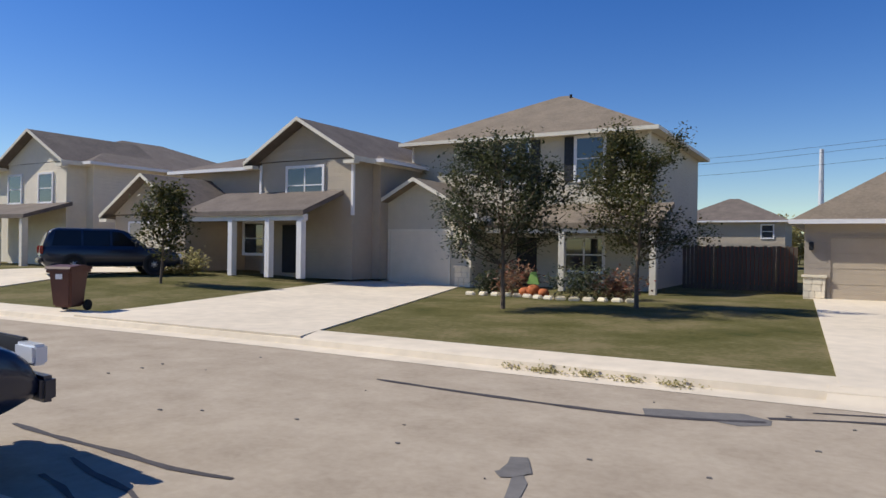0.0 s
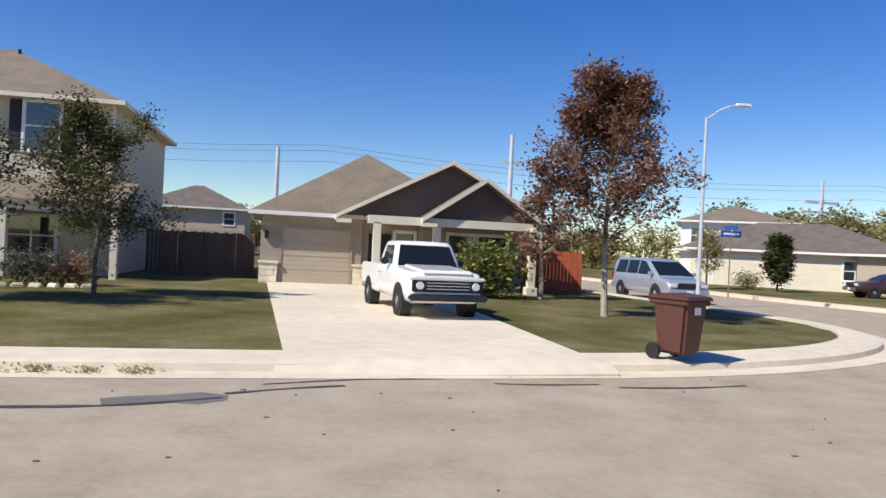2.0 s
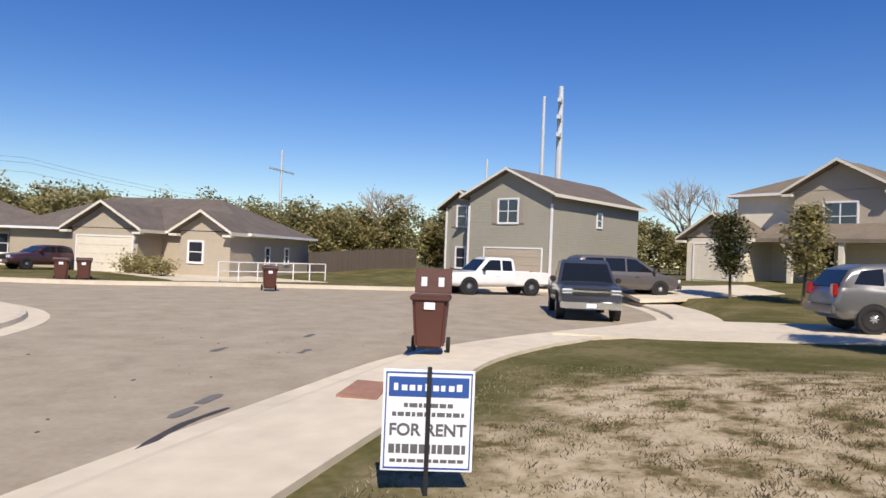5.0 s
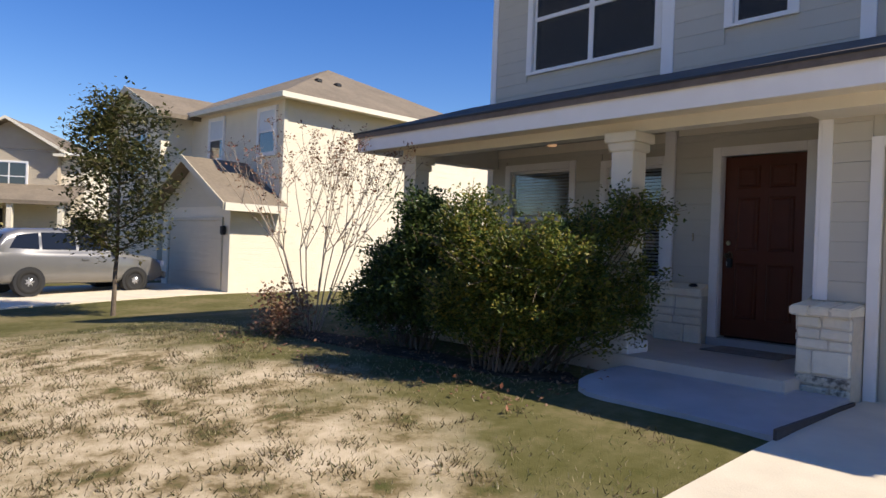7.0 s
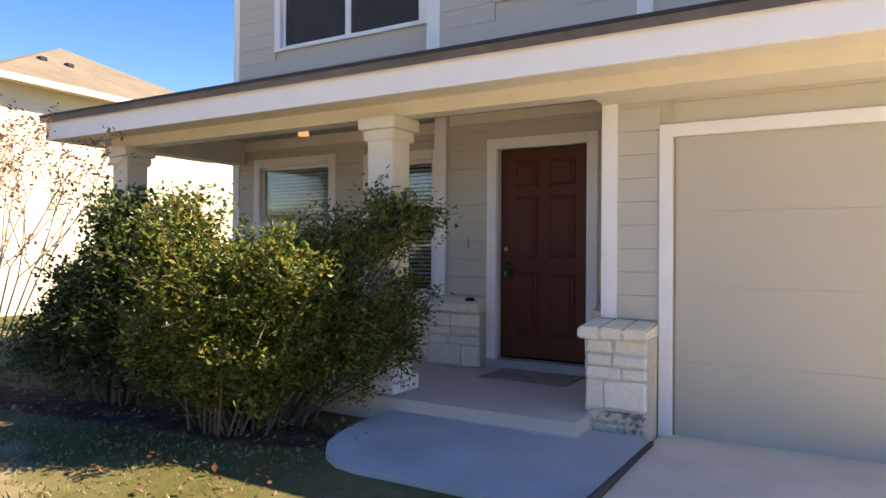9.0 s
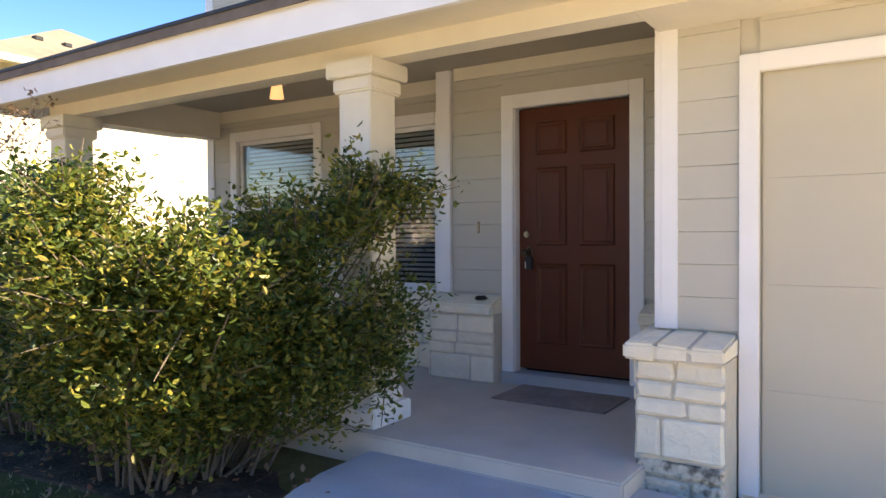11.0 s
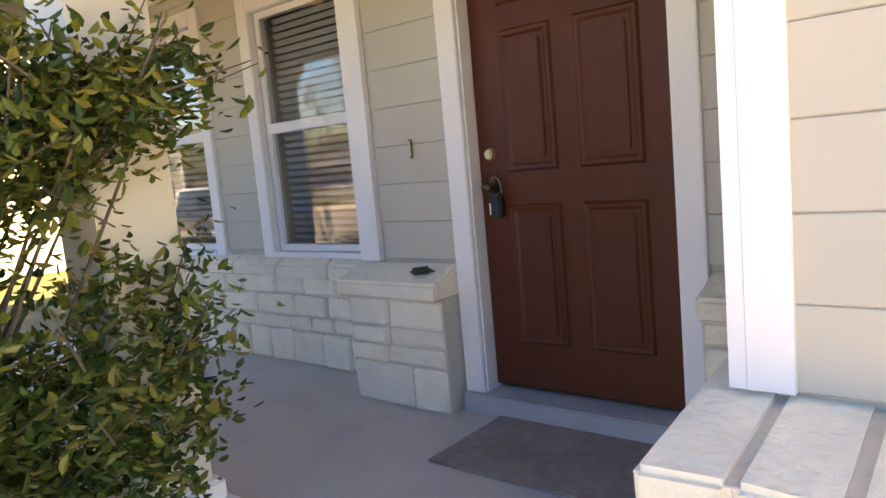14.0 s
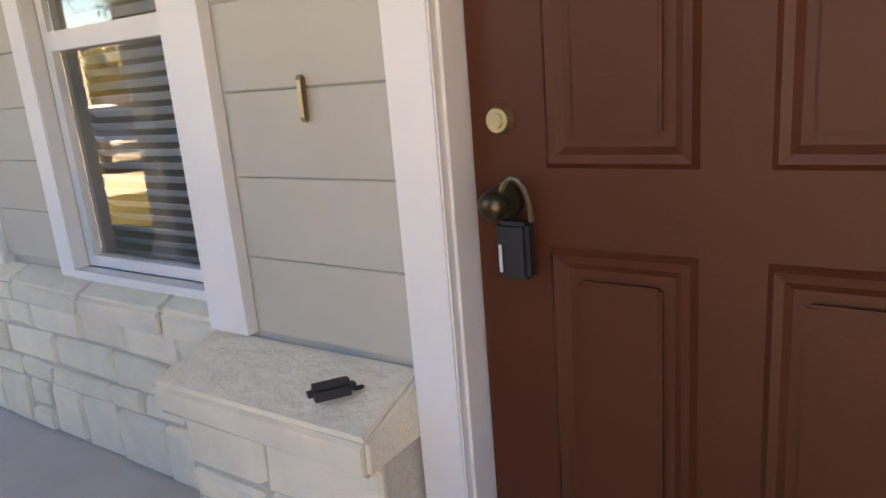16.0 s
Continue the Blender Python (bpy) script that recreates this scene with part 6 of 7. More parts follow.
# the big holly that leans over the porch edge
at_home(shrub("holly_bush", 1.5, 2.5, [((-0.12, 0.05, 0.74), (0.78, 0.52, 0.62)), ((-0.05, 0.48, 1.28), (0.46, 0.30, 0.28)), ((0.12, 0.44, 1.50), (0.18, 0.16, 0.18)), ((-0.35, 0.50, 1.02), (0.40, 0.26, 0.26)), ((-0.80, 0.30, 1.10), (0.34, 0.24, 0.30)), ((-0.66, -0.36, 1.20), (0.36, 0.32, 0.28)), ((-0.60, -0.30, 0.86), (0.40, 0.36, 0.40)), ((-0.86, -0.62, 1.44), (0.24, 0.20, 0.15)), ((-1.04, -0.84, 1.58), (0.16, 0.14, 0.08)), ((-0.3, 0.36, 0.66), (0.60, 0.30, 0.34)), ((-0.72, -0.34, 0.62), (0.36, 0.36, 0.42)), ((0.35, 0.15, 0.62), (0.5, 0.42, 0.36)), ((-0.95, -0.84, 0.74), (0.22, 0.20, 0.36))],
              M_LEAF_HOLLY, "large untrimmed green holly bush leaning over the porch edge", 61, size=0.046, count=47000, z=-0.16, stems=6, category="bush", sprigs=330, oval=True))
at_home(shrub("laurel_bush", 2.95, 2.45, [((-0.10, 0.0, 0.66), (0.58, 0.40, 0.46)), ((-0.22, 0.05, 1.12), (0.36, 0.26, 0.30)), ((-0.10, 0.05, 1.56), (0.17, 0.14, 0.17)), ((0.42, 0.05, 0.92), (0.26, 0.22, 0.24)), ((0.62, 0.1, 0.50), (0.40, 0.34, 0.40))],
              M_LEAF_LAUREL, "loose dark green shrub with a tall sprig beside the holly", 62, size=0.058, count=11000, z=-0.18, stems=9, category="bush", sprigs=220, oval=True))


def bare_shrub(x, y, height, seed, label):
    rnd = random.Random(seed)
    S = thing("crape_myrtle", pose(x, y, lot(x, y)), label, "shrub")
    bm = bmesh.new()
    tips = []
    for k in range(11):
        a = 2 * math.pi * k / 11 + rnd.uniform(-0.2, 0.2)
        d = Vector((math.cos(a) * 0.42, math.sin(a) * 0.42, 1)).normalized()
        limbs(bm, rnd, Vector((math.cos(a) * 0.08, math.sin(a) * 0.08, -0.05)), d, height * 0.42, 0.011, 2, tips, bend=0.3, split=3, up=0.3, n=5)
    part("stem", bm, M_TWIG, S)
    v, f = leaves(rnd, [t for t in tips if rnd.random() < 0.9], 0.045, 6, 0.035)
    raw("seed_head", v, f, M_LEAF_DRY, S)


bare_shrub(4.9, 2.5, 2.9, 71, "leafless crape myrtle with tan seed heads")
shrub("shrub", 5.0, 2.9, [((0, 0, 0.3), (0.45, 0.4, 0.4))], M_LEAF_DRY, "dry reddish low shrub under bare stems", 63, size=0.06, count=1500)

# woods and far trees
def woods(name, x0, y0, x1, y1, n, h0, h1, leaf, label, seed, size=0.5, per=60):
    """A belt of far trees and undergrowth."""
    rnd = random.Random(seed)
    verts, faces = [], []
    bm = bmesh.new()
    for _ in range(n):
        t = rnd.random()
        x, y = x0 + (x1 - x0) * t + rnd.uniform(-4, 4), y0 + (y1 - y0) * t + rnd.uniform(-4, 4)
        h = rnd.uniform(h0, h1)
        zb = lot(x, y) - 0.3
        tube(bm, (x, y, zb), (x + rnd.uniform(-0.5, 0.5), y, zb + h * 0.6), 0.08, 0.03, 5, caps=False)
        spots = []
        for _ in range(46):
            d = Vector((rnd.gauss(0, 1), rnd.gauss(0, 1), rnd.gauss(0, 1))).normalized() * rnd.random() ** 0.4
            spots.append(Vector((x + d.x * h * 0.38, y + d.y * h * 0.38, zb + h * 0.55 + d.z * h * 0.45)))
        v, f = leaves(rnd, spots, size, per // 8, h * 0.06)
        k = len(verts)
        verts += v
        faces += [tuple(i + k for i in q) for q in f]
    W = thing(name, pose(0, 0, 0), label, "trees", kind="stuff")
    part("trunk", bm, M_BARK, W)
    raw("foliage", verts, faces, leaf, W)


woods("woods", 40, 62, 66, 26, 84, 3.8, 7.0, M_LEAF_WOOD, "belt of olive and yellow-green scrub woodland", 81, size=0.36, per=430)
woods("woods", 62, 24, 78, -14, 38, 4.0, 6.6, M_LEAF_WOOD, "belt of yellowing scrub woodland behind houses", 82, size=0.36, per=430)
woods("woods", 44, 76, 56, 70, 12, 6.0, 8.5, M_LEAF_YELLOW, "yellow-green trees behind the corner houses", 83, size=0.5, per=300)
woods("woods", 20, 104, 52, 84, 30, 4.0, 6.5, M_LEAF_WOOD, "far belt of pale scrub behind the side street", 85, size=0.5, per=160)
woods("woods", -30, 95, 20, 120, 24, 4.0, 7.0, M_LEAF_WOOD, "far belt of scrub woodland", 84, size=0.6, per=110)


def bare_tree(x, y, height, seed):
    rnd = random.Random(seed)
    T = thing("bare_tree", pose(x, y, lot(x, y)), "large leafless grey tree behind the houses", "tree")
    bm = bmesh.new()
    tips = []
    limbs(bm, rnd, Vector((0, 0, -0.2)), Vector((0, 0, 1)), height * 0.34, 0.22, 4, tips, bend=0.25, split=4, up=0.1, n=6)
    part("trunk", bm, M_TWIG, T)


bare_tree(66, 4, 9.0, 91)
bare_tree(70, 0, 8.5, 92)
bare_tree(62, 33, 8.0, 93)

# blades and tufts on the dry lawn near the path
rnd = random.Random(5)
verts, faces = [], []
while len(faces) < 26000:
    x, y = rnd.uniform(-1.3, 8.5), rnd.uniform(2.7, 10.3)
    if x < 0.5 and y < 3.6:
        continue
    if noise.noise(Vector((x * 0.9, y * 0.9, 3))) < rnd.uniform(-0.6, 0.35):
        continue
    z = lot(x, y)
    a = rnd.uniform(0, 6.28)
    h = rnd.uniform(0.010, 0.034)
    k = len(verts)
    dx, dy = math.cos(a) * 0.006, math.sin(a) * 0.006
    verts += [(x - dx, y - dy, z - 0.01), (x + dx, y + dy, z - 0.01), (x + rnd.uniform(-0.04, 0.04), y + rnd.uniform(-0.04, 0.04), z + h)]
    faces.append((k, k + 1, k + 2))
tagged(raw("grass", verts, faces, M_GRASS), "dry tan and green grass blades", "grass", kind="stuff")

# brown and green clumps that stand out of the dry lawn
rnd = random.Random(6)
verts, faces = [], []
for _ in range(620):
    x, y = rnd.gauss(3.2, 2.6), rnd.gauss(6.4, 1.9)
    if not (-1.0 < x < 9 and 3.2 < y < 10.2):
        continue
    for _ in range(rnd.randint(14, 34)):
        px, py = x + rnd.gauss(0, 0.07), y + rnd.gauss(0, 0.07)
        z, a, b = lot(px, py), rnd.uniform(0, 6.28), rnd.uniform(0, 6.28)
        k, r = len(verts), rnd.uniform(0.02, 0.06)
        dx, dy = math.cos(a) * 0.007, math.sin(a) * 0.007
        verts += [(px - dx, py - dy, z - 0.01), (px + dx, py + dy, z - 0.01), (px + math.cos(b) * r, py + math.sin(b) * r, z + rnd.uniform(0.015, 0.05))]
        faces.append((k, k + 1, k + 2))
tagged(raw("grass_clump", verts, faces, M_CLUMP), "brown and dull green clumps of dead grass", "grass", kind="stuff")

# ---- street furniture and small things ----
def trash_cart(x, y, rz, label, z=None, open_lid=False):
    C = thing("trash_cart", pose(x, y, (lot(x, y) + 0.03) if z is None else z, 0, 0, rz), label, "trash can", group="wheeled trash carts")
    bm = box(-0.30, 0.30, -0.33, 0.33, 0.10, 0.98)
    for v in bm.verts:
        if v.co.z < 0.5:
            v.co.x *= 0.80
            v.co.y *= 0.74
    bmesh.ops.bevel(bm, geom=list(bm.edges), offset=0.05, segments=3, affect="EDGES")
    body = part("body", bm, M_CAN, C)
    part("rim", box(-0.33, 0.33, -0.36, 0.37, 0.90, 0.99, 0.02), M_CAN, C)
    part("label_plate", box(-0.09, 0.09, -0.335, -0.322, 0.76, 0.88, 0.004), M_SIGNW, body, "white printed emblem")
    lid = bmesh.new()
    if open_lid:
        prism(lid, [(0.30, 1.0), (0.36, 1.0), (0.44, 1.42), (0.38, 1.44)], "x", -0.32, 0.32)
    else:
        prism(lid, [(-0.40, 0.985), (0.40, 0.985), (0.40, 1.03), (0.10, 1.09), (-0.36, 1.05)], "x", -0.34, 0.34)
    bmesh.ops.bevel(lid, geom=list(lid.edges), offset=0.012, segments=2, affect="EDGES")
    L = part("lid", lid, M_CAN, C)
    if open_lid:
        for sx in (-0.16, 0.14):
            part("sticker", box(sx - 0.05, sx + 0.05, 0.318, 0.332, 1.12, 1.28), M_SIGNW, L)
    part("handle", tube(bmesh.new(), (-0.26, 0.42, 0.96), (0.26, 0.42, 0.96), 0.018), M_CAN, C)
    part("axle", tube(bmesh.new(), (-0.30, 0.27, 0.13), (0.30, 0.27, 0.13), 0.015), M_STEEL, C)
    for s in (-1, 1):
        part("wheel", tube(bmesh.new(), (s * 0.27, 0.27, 0.13), (s * 0.33, 0.27, 0.13), 0.13, 0.13, 18), M_RUBBER, C)
    return C


trash_cart(3.62, 19.15, 25, "maroon wheeled trash cart on the kerb", z=-0.75)
trash_cart(8.75, 11.75, -78, "maroon wheeled trash cart with its lid thrown open", z=-0.75, open_lid=True)
trash_cart(-18.5, 18.75, 20, "dark maroon wheeled trash cart by a driveway", z=-0.75)
trash_cart(24.9, 24.0, -55, "maroon wheeled trash cart across the turning", z=-0.88)
trash_cart(23.2, 33.6, -50, "maroon wheeled trash cart beside the road", z=-0.88)
trash_cart(23.9, 33.0, -50, "maroon wheeled trash cart beside the road", z=-0.88)

# yard sign
S = thing("yard_sign", pose(1.95, 9.72, lot(1.95, 9.72) + 0.14, 0, 0, -72) @ Matrix.Scale(1.11, 4), "white and blue for-rent yard sign on a dark metal stake", "sign")
part("panel", box(-0.28, 0.28, -0.006, 0.006, 0.02, 0.64, 0.003), M_SIGNW, S)
part("border", prism(bmesh.new(), [(-0.265, 0.035), (0.265, 0.035), (0.265, 0.045), (-0.265, 0.045)], "y", -0.0085, -0.0065), M_SIGNB, S)
part("border", prism(bmesh.new(), [(-0.265, 0.615), (0.265, 0.615), (0.265, 0.625), (-0.265, 0.625)], "y", -0.0085, -0.0065), M_SIGNB, S)
for sx in (-0.265, 0.257):
    part("border", box(sx, sx + 0.008, -0.0085, -0.0065, 0.045, 0.615), M_SIGNB, S)
part("blue_band", box(-0.245, 0.245, -0.009, -0.0065, 0.475, 0.595), M_SIGNB, S)
part("stake", box(-0.014, 0.014, -0.022, -0.0095, -0.42, 0.66, 0.003), M_BLACK, S)
part("stake", box(-0.014, 0.014, 0.0065, 0.02, -0.42, 0.60, 0.003), M_BLACK, S)
for k in range(9):
    bm = box(-0.215 + 0.048 * k, -0.215 + 0.048 * k + (0.034 if k % 3 else 0.026), -0.0115, -0.0095, 0.512, 0.556 if k % 4 == 0 else 0.546)
    part("name_bar", bm, M_SIGNW, S)
for a, b, c, d in ((-0.15, 0.15, 0.41, 0.435), (-0.22, 0.22, 0.355, 0.38), (-0.235, 0.235, 0.13, 0.185), (-0.225, 0.225, 0.075, 0.095)):
    x = a
    r5 = random.Random(int(c * 1000))
    while x < b:
        wd = r5.uniform(0.02, 0.05)
        part("print_bar", box(x, min(b, x + wd), -0.0085, -0.0065, c, d), M_SIGNT, S)
        x += wd + 0.009


def lettering(parent, text, x, z, size, y, material):
    cu = bpy.data.curves.new("lettering", "FONT")
    cu.body, cu.size, cu.align_x, cu.extrude = text, size, "CENTER", 0.0015
    cu.offset = 0.0022
    ob = new("lettering", cu)
    dg = bpy.context.evaluated_depsgraph_get()
    me = bpy.data.meshes.new_from_object(ob.evaluated_get(dg))
    bpy.data.objects.remove(ob)
    me.materials.clear()
    me.materials.append(material)
    o2 = new("lettering", me)
    o2.parent = parent
    o2.matrix_basis = pose(x, y, z, 90, 0, 0)
    return o2


lettering(S, "FOR RENT", 0.0, 0.24, 0.102, -0.0085, M_SIGNT)

# street lamp, street sign
L = thing("street_lamp", pose(12.65, 33.0, -0.78), "tall galvanised street lamp with a curved arm", "street lamp")
part("pole", tube(bmesh.new(), (0, 0, 0), (0, 0, 7.2), 0.085, 0.05, 10), M_STEEL, L)
part("base", tube(bmesh.new(), (0, 0, 0), (0, 0, 0.25), 0.16, 0.12, 12), M_STEEL, L)
bm = bmesh.new()
pts = [Vector((0.0, 0.0, 7.1)), Vector((0.4, -0.15, 7.45)), Vector((0.75, -0.3, 7.62)), Vector((0.98, -0.38, 7.66))]
for a, b in zip(pts, pts[1:]):
    tube(bm, a, b, 0.03, 0.03, 8)
part("arm", bm, M_STEEL, L)
part("lamp_head", box(0.95, 1.6, -0.55, -0.33, 7.6, 7.74, 0.05), M_SIGNW, L)
L = thing("street_sign", pose(17.5, 38.2, -0.78), "blue street-name sign on a thin post", "sign")
part("post", tube(bmesh.new(), (0, 0, 0), (0, 0, 3.2), 0.03), M_BRASS, L)
part("sign_blade", box(-0.55, 0.55, -0.012, 0.012, 2.85, 3.15, 0.006), M_SIGNB, L)
part("sign_blade", box(-0.012, 0.012, -0.5, 0.5, 3.18, 3.4, 0.006), M_SIGNB, L)
part("name_bar", box(-0.4, 0.4, -0.018, -0.0125, 2.95, 3.05), M_SIGNW, L)

# fences
def board_fence(x0, y0, x1, y1, h, material, label, z=None):
    F_ = thing("fence", pose(0, 0, 0), label, "fence")
    d = Vector((x1 - x0, y1 - y0, 0))
    n = max(2, int(d.length / 0.16))
    u = d / n
    nrm = Vector((-d.y, d.x, 0)).normalized()
    for k in range(n):
        p = Vector((x0, y0, 0)) + u * (k + 0.5)
        zb = lot(p.x, p.y) - 0.05
        bm = box(-0.07, 0.07, -0.009, 0.009, 0, h + 0.03 * math.sin(k * 2.3))
        ob = part("slat", bm, material, F_)
        ob.matrix_basis = pose(p.x, p.y, zb, 0, 0, math.degrees(math.atan2(d.y, d.x)))
    for f in (0.2, 0.75):
        a = Vector((x0, y0, lot(x0, y0) + h * f)) + nrm * 0.03
        b = Vector((x1, y1, lot(x1, y1) + h * f)) + nrm * 0.03
        part("rail", tube(bmesh.new(), a, b, 0.03, 0.03, 4), material, F_)


board_fence(-8.8, 40.5, -4.3, 40.5, 1.9, M_WOODFENCE, "weathered board fence between two houses, darkened in colour for shade")
board_fence(-9.5, 47.0, -4.6, 45.0, 1.9, M_REDFENCE, "red-stained board fence in the gap between houses")
board_fence(6.5, 38.5, 10.0, 38.0, 1.8, M_REDFENCE, "red-stained board fence beside the corner house")
board_fence(10.0, 38.0, 9.5, 52.0, 1.8, M_REDFENCE, "red-stained board fence along the side street")
board_fence(42.5, 31.0, 52.0, 26.0, 1.6, M_WOODFENCE, "weathered board fence before the scrub")
board_fence(24.6, -6, 36, -4, 1.8, M_WOODFENCE, "weathered board fence behind the driveway")

G = thing("guard_rail", pose(0, 0, 0), "white painted pipe rail beside the road", "railing")
a, b = Vector((28.4, 28.9, 0)), Vector((35.2, 26.2, 0))
for k in range(7):
    p = a.lerp(b, k / 6)
    part("post", tube(bmesh.new(), (p.x, p.y, -0.9), (p.x, p.y, 0.22), 0.035), M_TRIM, G)
for z in (0.2, -0.28):
    part("rail", tube(bmesh.new(), (a.x, a.y, z), (b.x, b.y, z), 0.03), M_TRIM, G)

# power poles and pylons with their wires
def utility_pole(x, y, h, r, label, arms=()):
    U = thing("utility_pole", pose(x, y, lot(x, y)), label, "pole")
    part("mast", tube(bmesh.new(), (0, 0, -0.5), (0, 0, h), r, r * 0.6, 10), M_STEEL, U)
    for z, w in arms:
        part("cross_arm", box(-w, w, -r * 0.4, r * 0.4, z, z + r * 0.9), M_STEEL, U)
    return U


utility_pole(-4.6, 78, 10.6, 0.30, "pale concrete power pole behind the houses")
utility_pole(17.6, 74, 13.0, 0.32, "pale concrete power pole behind the houses", [(10.2, 0.9)])
utility_pole(118, 22.4, 31.0, 0.75, "tall steel power pylon in the distance", [(22, 2.5), (25, 2.5), (28, 2.0)])
utility_pole(114, 24.7, 28.5, 0.42, "slender lattice mast in the distance")
utility_pole(150, 42, 24, 0.4, "distant steel pylon above the far trees", [(17, 4.5)])
utility_pole(130, 82, 23, 0.35, "distant steel pylon with a broad cross arm", [(18.5, 5.5)])
utility_pole(90, 118, 17, 0.5, "distant power pole above the far trees", [(13, 3.5)])
utility_pole(78, 104, 12, 0.4, "distant power pole above the far trees", [(10, 3.5)])
W_ = thing("power_lines", pose(0, 0, 0), "thin dark overhead power lines", "cable")
for z, off in ((9.6, 0.0), (10.2, 0.6), (8.6, 0.2)):
    cu = bpy.data.curves.new("wire", "CURVE")
    cu.dimensions, cu.bevel_depth, cu.bevel_resolution = "3D", 0.014, 1
    sp = cu.splines.new("POLY")
    sp.points.add(24)
    for k in range(25):
        t = k / 24
        sp.points[k].co = (-120 + 240 * t, 79 + off - 6 * t, z - 1.2 * (1 - (2 * ((t * 4) % 1) - 1) ** 2), 1)
    cu.materials.append(M_BLACK)
    wire = new("wire", cu)
    wire.parent = W_

# tar seams, patches and litter on the road
def smear(name, pts, width, material, label, seed, z=ROAD_Z + 0.006):
    rnd = random.Random(seed)
    line = spline(pts, 0.25)
    verts, faces = [], []
    for k, p in enumerate(line):
        s = sideways(line, k)
        wdt = width * rnd.uniform(0.55, 1.25) * (0.35 + 0.65 * math.sin(math.pi * (k + 0.5) / len(line)) ** 0.4)
        verts += [(p[0] + s[0] * wdt / 2, p[1] + s[1] * wdt / 2, z), (p[0] - s[0] * wdt / 2, p[1] - s[1] * wdt / 2, z)]
    for k in range(len(line) - 1):
        faces.append((2 * k, 2 * k + 1, 2 * k + 3, 2 * k + 2))
    tagged(raw(name, verts, faces, material), label, "road mark", kind="structure")


SEAM = "black tar seam along the asphalt"
smear("tar_seam", [(-8.0, 16.52), (-6.3, 16.42), (-4.5, 16.45), (-3.3, 16.85)], 0.12, M_TAR, SEAM, 1)
smear("tar_seam", [(-3.3, 17.05), (-2.6, 17.35), (-1.9, 17.55)], 0.10, M_TAR, SEAM, 2)
smear("tar_seam", [(-2.9, 17.6), (-1.7, 17.95), (-0.5, 18.05)], 0.07, M_TAR, SEAM, 3)
smear("tar_seam", [(0.1, 17.75), (0.8, 17.7), (1.6, 17.75)], 0.10, M_TAR, SEAM, 4)
smear("tar_seam", [(1.8, 17.55), (2.8, 17.55), (3.9, 17.75)], 0.08, M_TAR, SEAM, 5)
smear("tar_seam", [(1.3, 12.28), (2.0, 12.38), (2.8, 12.58), (3.5, 12.73), (4.3, 12.74)], 0.10, M_TAR, "black branching tar seam near the kerb", 6)
smear("tar_seam", [(1.85, 12.36), (2.1, 12.24), (2.35, 12.22)], 0.14, M_TAR, "black branching tar seam near the kerb", 7)
smear("tar_seam", [(-9.6, 12.7), (-8.9, 12.65), (-7.9, 12.64), (-7.2, 12.6), (-6.6, 12.68)], 0.09, M_TAR, "black tar seam along the gutter", 8)
smear("tar_seam", [(-8.1, 12.35), (-7.6, 12.2), (-7.0, 12.1), (-6.6, 11.9)], 0.06, M_TAR, "thin tar seams near the kerb", 14)
smear("tar_seam", [(-7.9, 11.98), (-7.5, 11.9), (-7.1, 11.75)], 0.06, M_TAR, "thin tar seams near the kerb", 15)
smear("asphalt_patch", [(-4.5, 16.62), (-3.9, 16.8), (-3.25, 16.85)], 0.55, M_PATCH, "darker asphalt repair patch", 9, ROAD_Z + 0.004)
smear("asphalt_patch", [(-4.6, 13.3), (-4.72, 13.75), (-4.85, 14.0)], 0.14, M_PATCH, "dark irregular tar splash on asphalt", 10)
smear("asphalt_patch", [(-4.95, 13.85), (-4.85, 14.0), (-4.98, 14.35)], 0.22, M_PATCH, "dark irregular tar splash on asphalt", 11, ROAD_Z + 0.008)
for k, (x, y) in enumerate(((4.6, 13.2), (3.9, 13.05), (8.8, 14.1), (8.2, 15.45), (11.0, 15.1))):
    smear("asphalt_patch", [(x - 0.28, y - 0.05), (x, y), (x + 0.3, y + 0.04)], 0.14, M_PATCH, "small dark asphalt stain", 20 + k)
M_PAVER = mat("red_paver", (0.36, 0.19, 0.13), 0.9, vary=0.2, scale=12, bump=0.4, bscale=60)
slab("paving_patch", [(4.75, 11.15), (5.75, 11.35), (5.75, 11.8), (4.75, 11.65)], 0.0, M_PAVER, "reddish textured paving patch in the pavement", "pavement", top=lambda x, y: -0.728, n=2)
rnd = random.Random(17)
bm = bmesh.new()
for _ in range(60):
    x, y = rnd.uniform(-12, 16), rnd.uniform(12.6, 18.4)
    s = rnd.uniform(0.008, 0.026)
    bx(bm, x - s, x + s * rnd.uniform(0.4, 1.6), y - s * 0.6, y + s * 0.6, ROAD_Z + 0.001, ROAD_Z + 0.012)
litter = part("road_litter", bm, M_PATCH)
tagged(litter, "scattered dark leaves and grit on the asphalt", "litter", kind="stuff")
rnd = random.Random(18)
spots = [Vector((rnd.choice((-6.8, -6.3, -5.7, -5.1, -4.5)) + rnd.gauss(0, 0.12), 18.25 + rnd.uniform(-0.1, 0.1), ROAD_Z + 0.03)) for _ in range(110)]
v, f = leaves(rnd, spots, 0.05, 7, 0.04)
tagged(raw("gutter_weeds", v, f, M_LEAF_WOOD), "dry weeds and leaf litter in the gutter", "weeds", kind="stuff")
spots = [Vector((rnd.uniform(0.3, 6.0), 2.9 + rnd.uniform(-0.7, 0.9), -0.16)) for _ in range(500)]
spots = [Vector((p.x, p.y, lot(p.x, p.y) + 0.02)) for p in spots]
v, f = leaves(rnd, spots, 0.05, 2, 0.05)
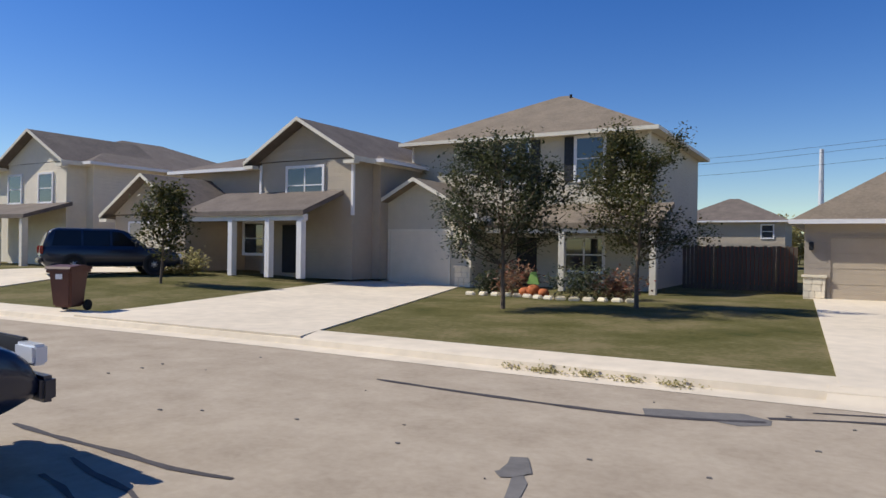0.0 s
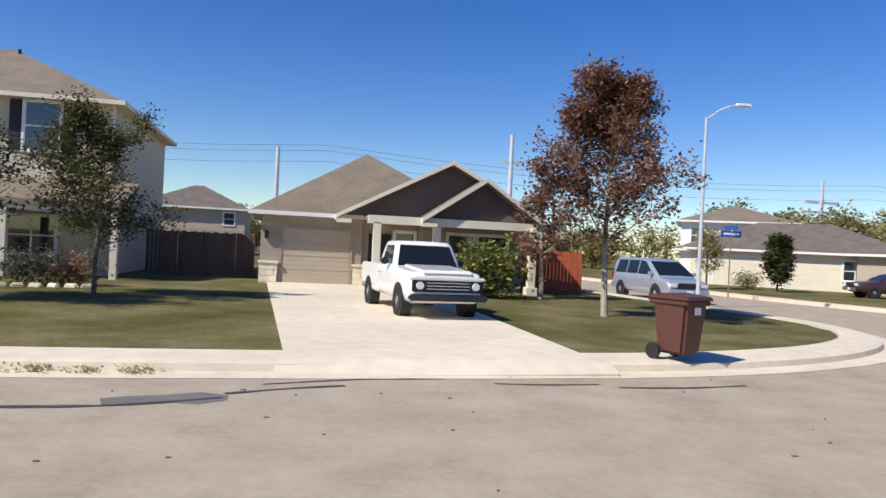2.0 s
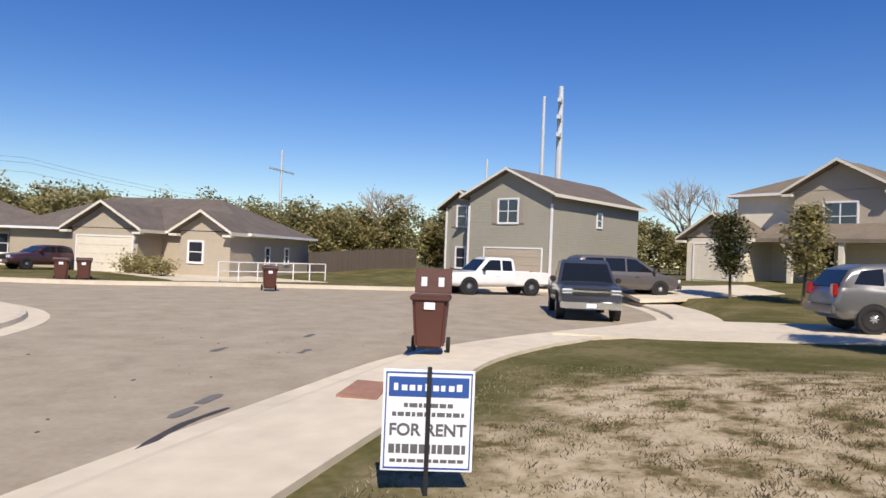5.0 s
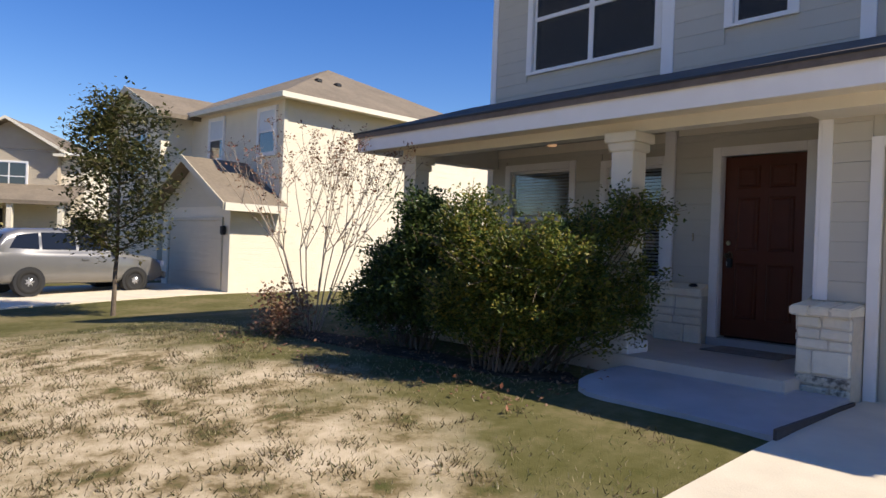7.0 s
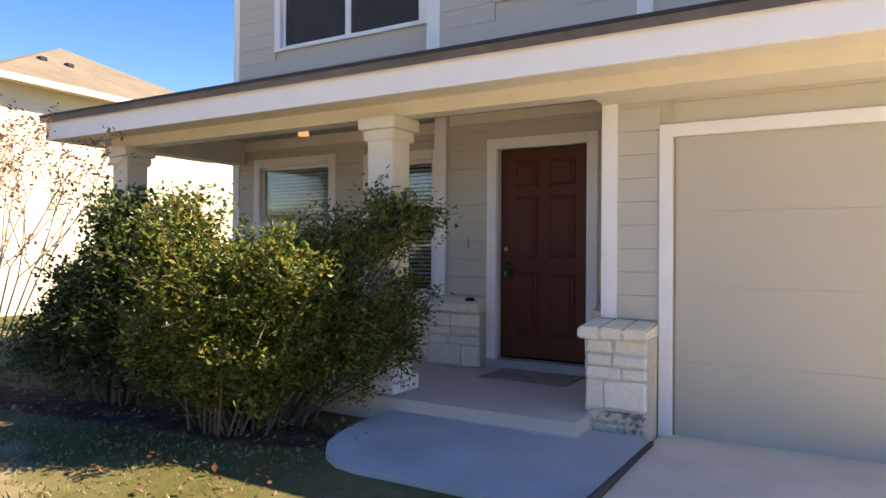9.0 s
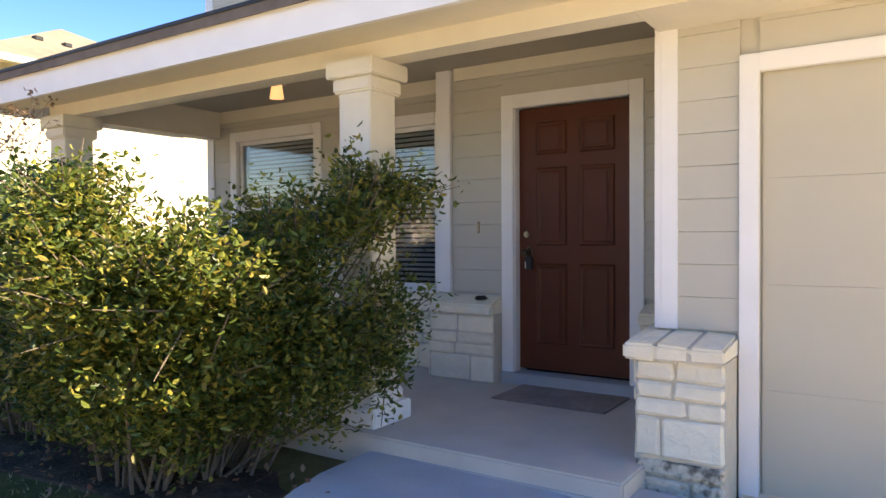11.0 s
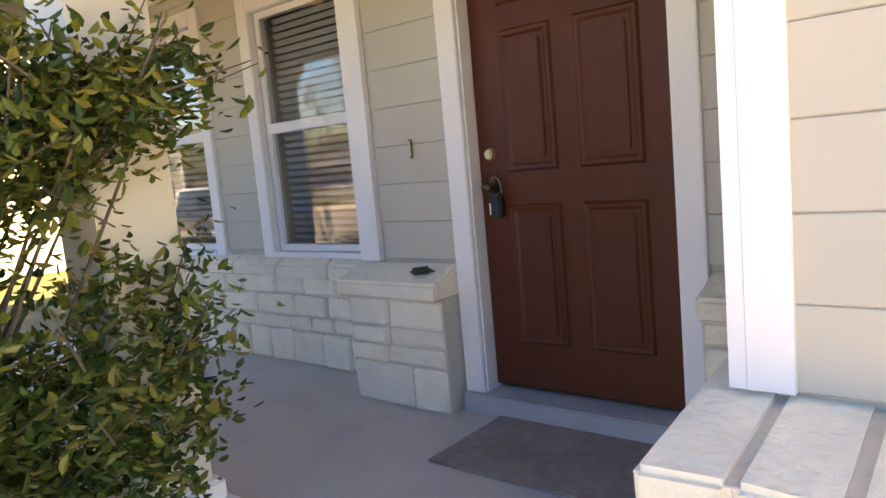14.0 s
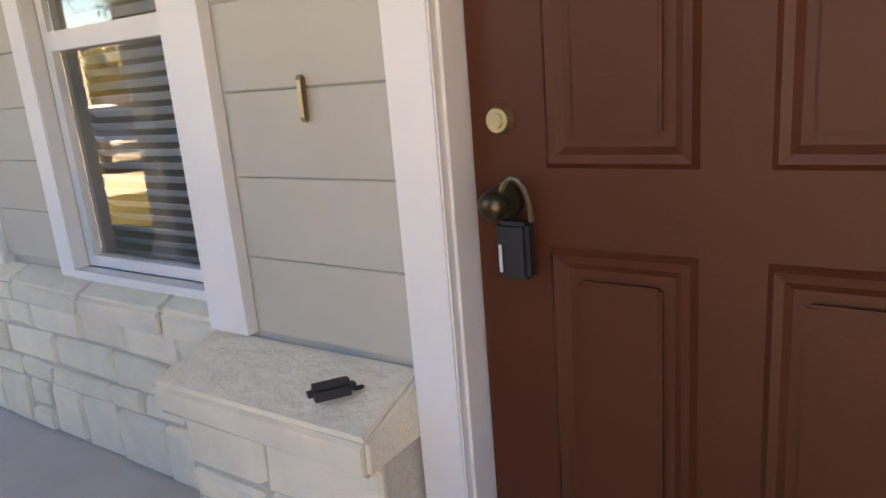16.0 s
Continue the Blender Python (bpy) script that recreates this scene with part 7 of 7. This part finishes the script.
tagged(raw("leaf_litter", v, f, M_LEAF_DRY), "dry fallen leaves along the planting bed", "leaves", kind="stuff")
# stones edging the bed in front of the house with shutters
for k in range(14):
    x = -13.8 + k * 0.42
    bm = box(-0.17, 0.17, -0.10, 0.10, -0.02, 0.13, 0.04)
    st = part("edging_stone", bm, M_STONE)
    st.matrix_basis = pose(x, 30.2 + 0.25 * math.sin(k * 0.6), lot(x, 30.2), 0, 0, 25 * math.sin(k * 5.0))
    tagged(st, "pale limestone edging stone in a garden bed", "stone", group="bed edging stones")
# harvest ornament among the shrubs
Q = thing("garden_ornament", pose(-11.6, 30.5, lot(-11.6, 30.5)), "orange and green harvest garden ornament on a stake", "ornament")
M_ORANGE = mat("orange_cloth", (0.45, 0.13, 0.04), 0.8)
M_LIME = mat("green_cloth", (0.22, 0.38, 0.10), 0.8)
part("stake", tube(bmesh.new(), (0, 0, -0.1), (0, 0, 0.6), 0.02), M_BARK, Q)
for dx, z, r in ((0.0, 0.25, 0.24), (0.35, 0.16, 0.2), (-0.32, 0.18, 0.2)):
    bm = bmesh.new()
    bmesh.ops.create_uvsphere(bm, u_segments=14, v_segments=9, radius=r)
    for vv in bm.verts:
        a = math.atan2(vv.co.y, vv.co.x)
        vv.co.x *= 1 + 0.07 * math.cos(7 * a)
        vv.co.y *= 1 + 0.07 * math.cos(7 * a)
        vv.co.z = vv.co.z * 0.8 + z
        vv.co.x += dx
    part("gourd", bm, M_ORANGE, Q, smooth=True)
part("cloth", prism(bmesh.new(), [(-0.22, 0.45), (0.22, 0.45), (0.08, 0.85), (-0.08, 0.85)], "y", -0.05, 0.05), M_LIME, Q)

# ---- porch details ----
M_KNOB = mat("dark_bronze", (0.09, 0.065, 0.04), 0.3, metal=0.8, vary=0.2)
K = thing("door_lock", HOME @ pose(0.385, 0.001, 1.062), "aged brass door knob with a black lock box hung on", "door knob")
bm = bmesh.new()
tube(bm, (0, 0, 0), (0, 0.012, 0), 0.034, 0.032, 20)
tube(bm, (0, 0.012, 0), (0, 0.040, 0), 0.013, 0.013, 14)
part("rose", bm, M_KNOB, K)
bm = bmesh.new()
bmesh.ops.create_uvsphere(bm, u_segments=20, v_segments=12, radius=0.027)
for vv in bm.verts:
    vv.co.y = vv.co.y * 0.75 + 0.055
part("knob", bm, M_KNOB, K, smooth=True)
bm = bmesh.new()
prev = None
for k in range(13):
    a = math.pi * k / 12
    p = Vector((-0.03 + 0.033 * math.cos(a), 0.034, -0.03 + 0.075 * math.sin(a)))
    if prev is not None:
        tube(bm, prev, p, 0.005, 0.005, 6)
    prev = p
part("shackle", bm, M_BRONZE, K)
part("lock_box", box(-0.060, 0.004, 0.012, 0.048, -0.135, -0.03, 0.008), M_BLACK, K)
part("key_slot", box(-0.012, -0.006, 0.052, 0.0535, -0.12, -0.07), M_STEEL, K)
K = thing("deadbolt", HOME @ pose(0.388, 0.001, 1.205), "round aged brass deadbolt on the entry door", "lock")
part("rose", tube(bmesh.new(), (0, 0, 0), (0, 0.018, 0), 0.027, 0.021, 20), M_BRASS, K)
part("cylinder", tube(bmesh.new(), (0, 0.018, 0), (0, 0.024, 0), 0.014, 0.013, 16), M_BRASS, K)
K = thing("house_number", HOME @ pose(0.782, ENTRY_Y + 0.026, 1.265), "small bronze house number plate on the plank siding", "number plate")
part("plate_bar", box(-0.011, 0.011, 0, 0.01, -0.046, 0.046, 0.004), M_BRONZE, K)
part("bar_face", box(-0.006, 0.006, 0.010, 0.012, -0.036, 0.036, 0.001), M_BRASS, K)
K = thing("key_pouch", HOME @ pose(0.70, 0.185, 0.690, 12, 0, 55), "small black key pouch lying on the stone ledge", "pouch")
bm = box(-0.048, 0.048, -0.026, 0.026, 0, 0.034, 0.012)
part("pouch", bm, M_BLACK, K)
part("tab", box(-0.066, -0.04, -0.007, 0.007, 0.004, 0.012, 0.003), M_BLACK, K)
K = thing("porch_light", HOME @ pose(2.52, 0.60, CEIL_Z), "small lit glass ceiling lamp on the porch", "ceiling lamp")
M_GLOW = bpy.data.materials.new("lamp_glow")
M_GLOW.use_nodes = True
M_GLOW.node_tree.nodes["Principled BSDF"].inputs["Emission Color"].default_value = (1.0, 0.50, 0.20, 1)
M_GLOW.node_tree.nodes["Principled BSDF"].inputs["Emission Strength"].default_value = 0.30
part("canopy", tube(bmesh.new(), (0, 0, -0.002), (0, 0, -0.03), 0.09, 0.08, 20), M_BRASS, K)
part("shade", tube(bmesh.new(), (0, 0, -0.03), (0, 0, -0.15), 0.045, 0.062, 14), M_GLOW, K)
K = thing("doormat", HOME @ pose(-0.06, 0.38, 0.041), "worn grey-brown doormat before the entry door", "mat")
part("mat", box(-0.42, 0.42, -0.26, 0.26, 0, 0.012, 0.005), mat("mat_fibre", (0.30, 0.25, 0.22), 1.0, vary=0.25, scale=30, bump=0.6, bscale=200), K)
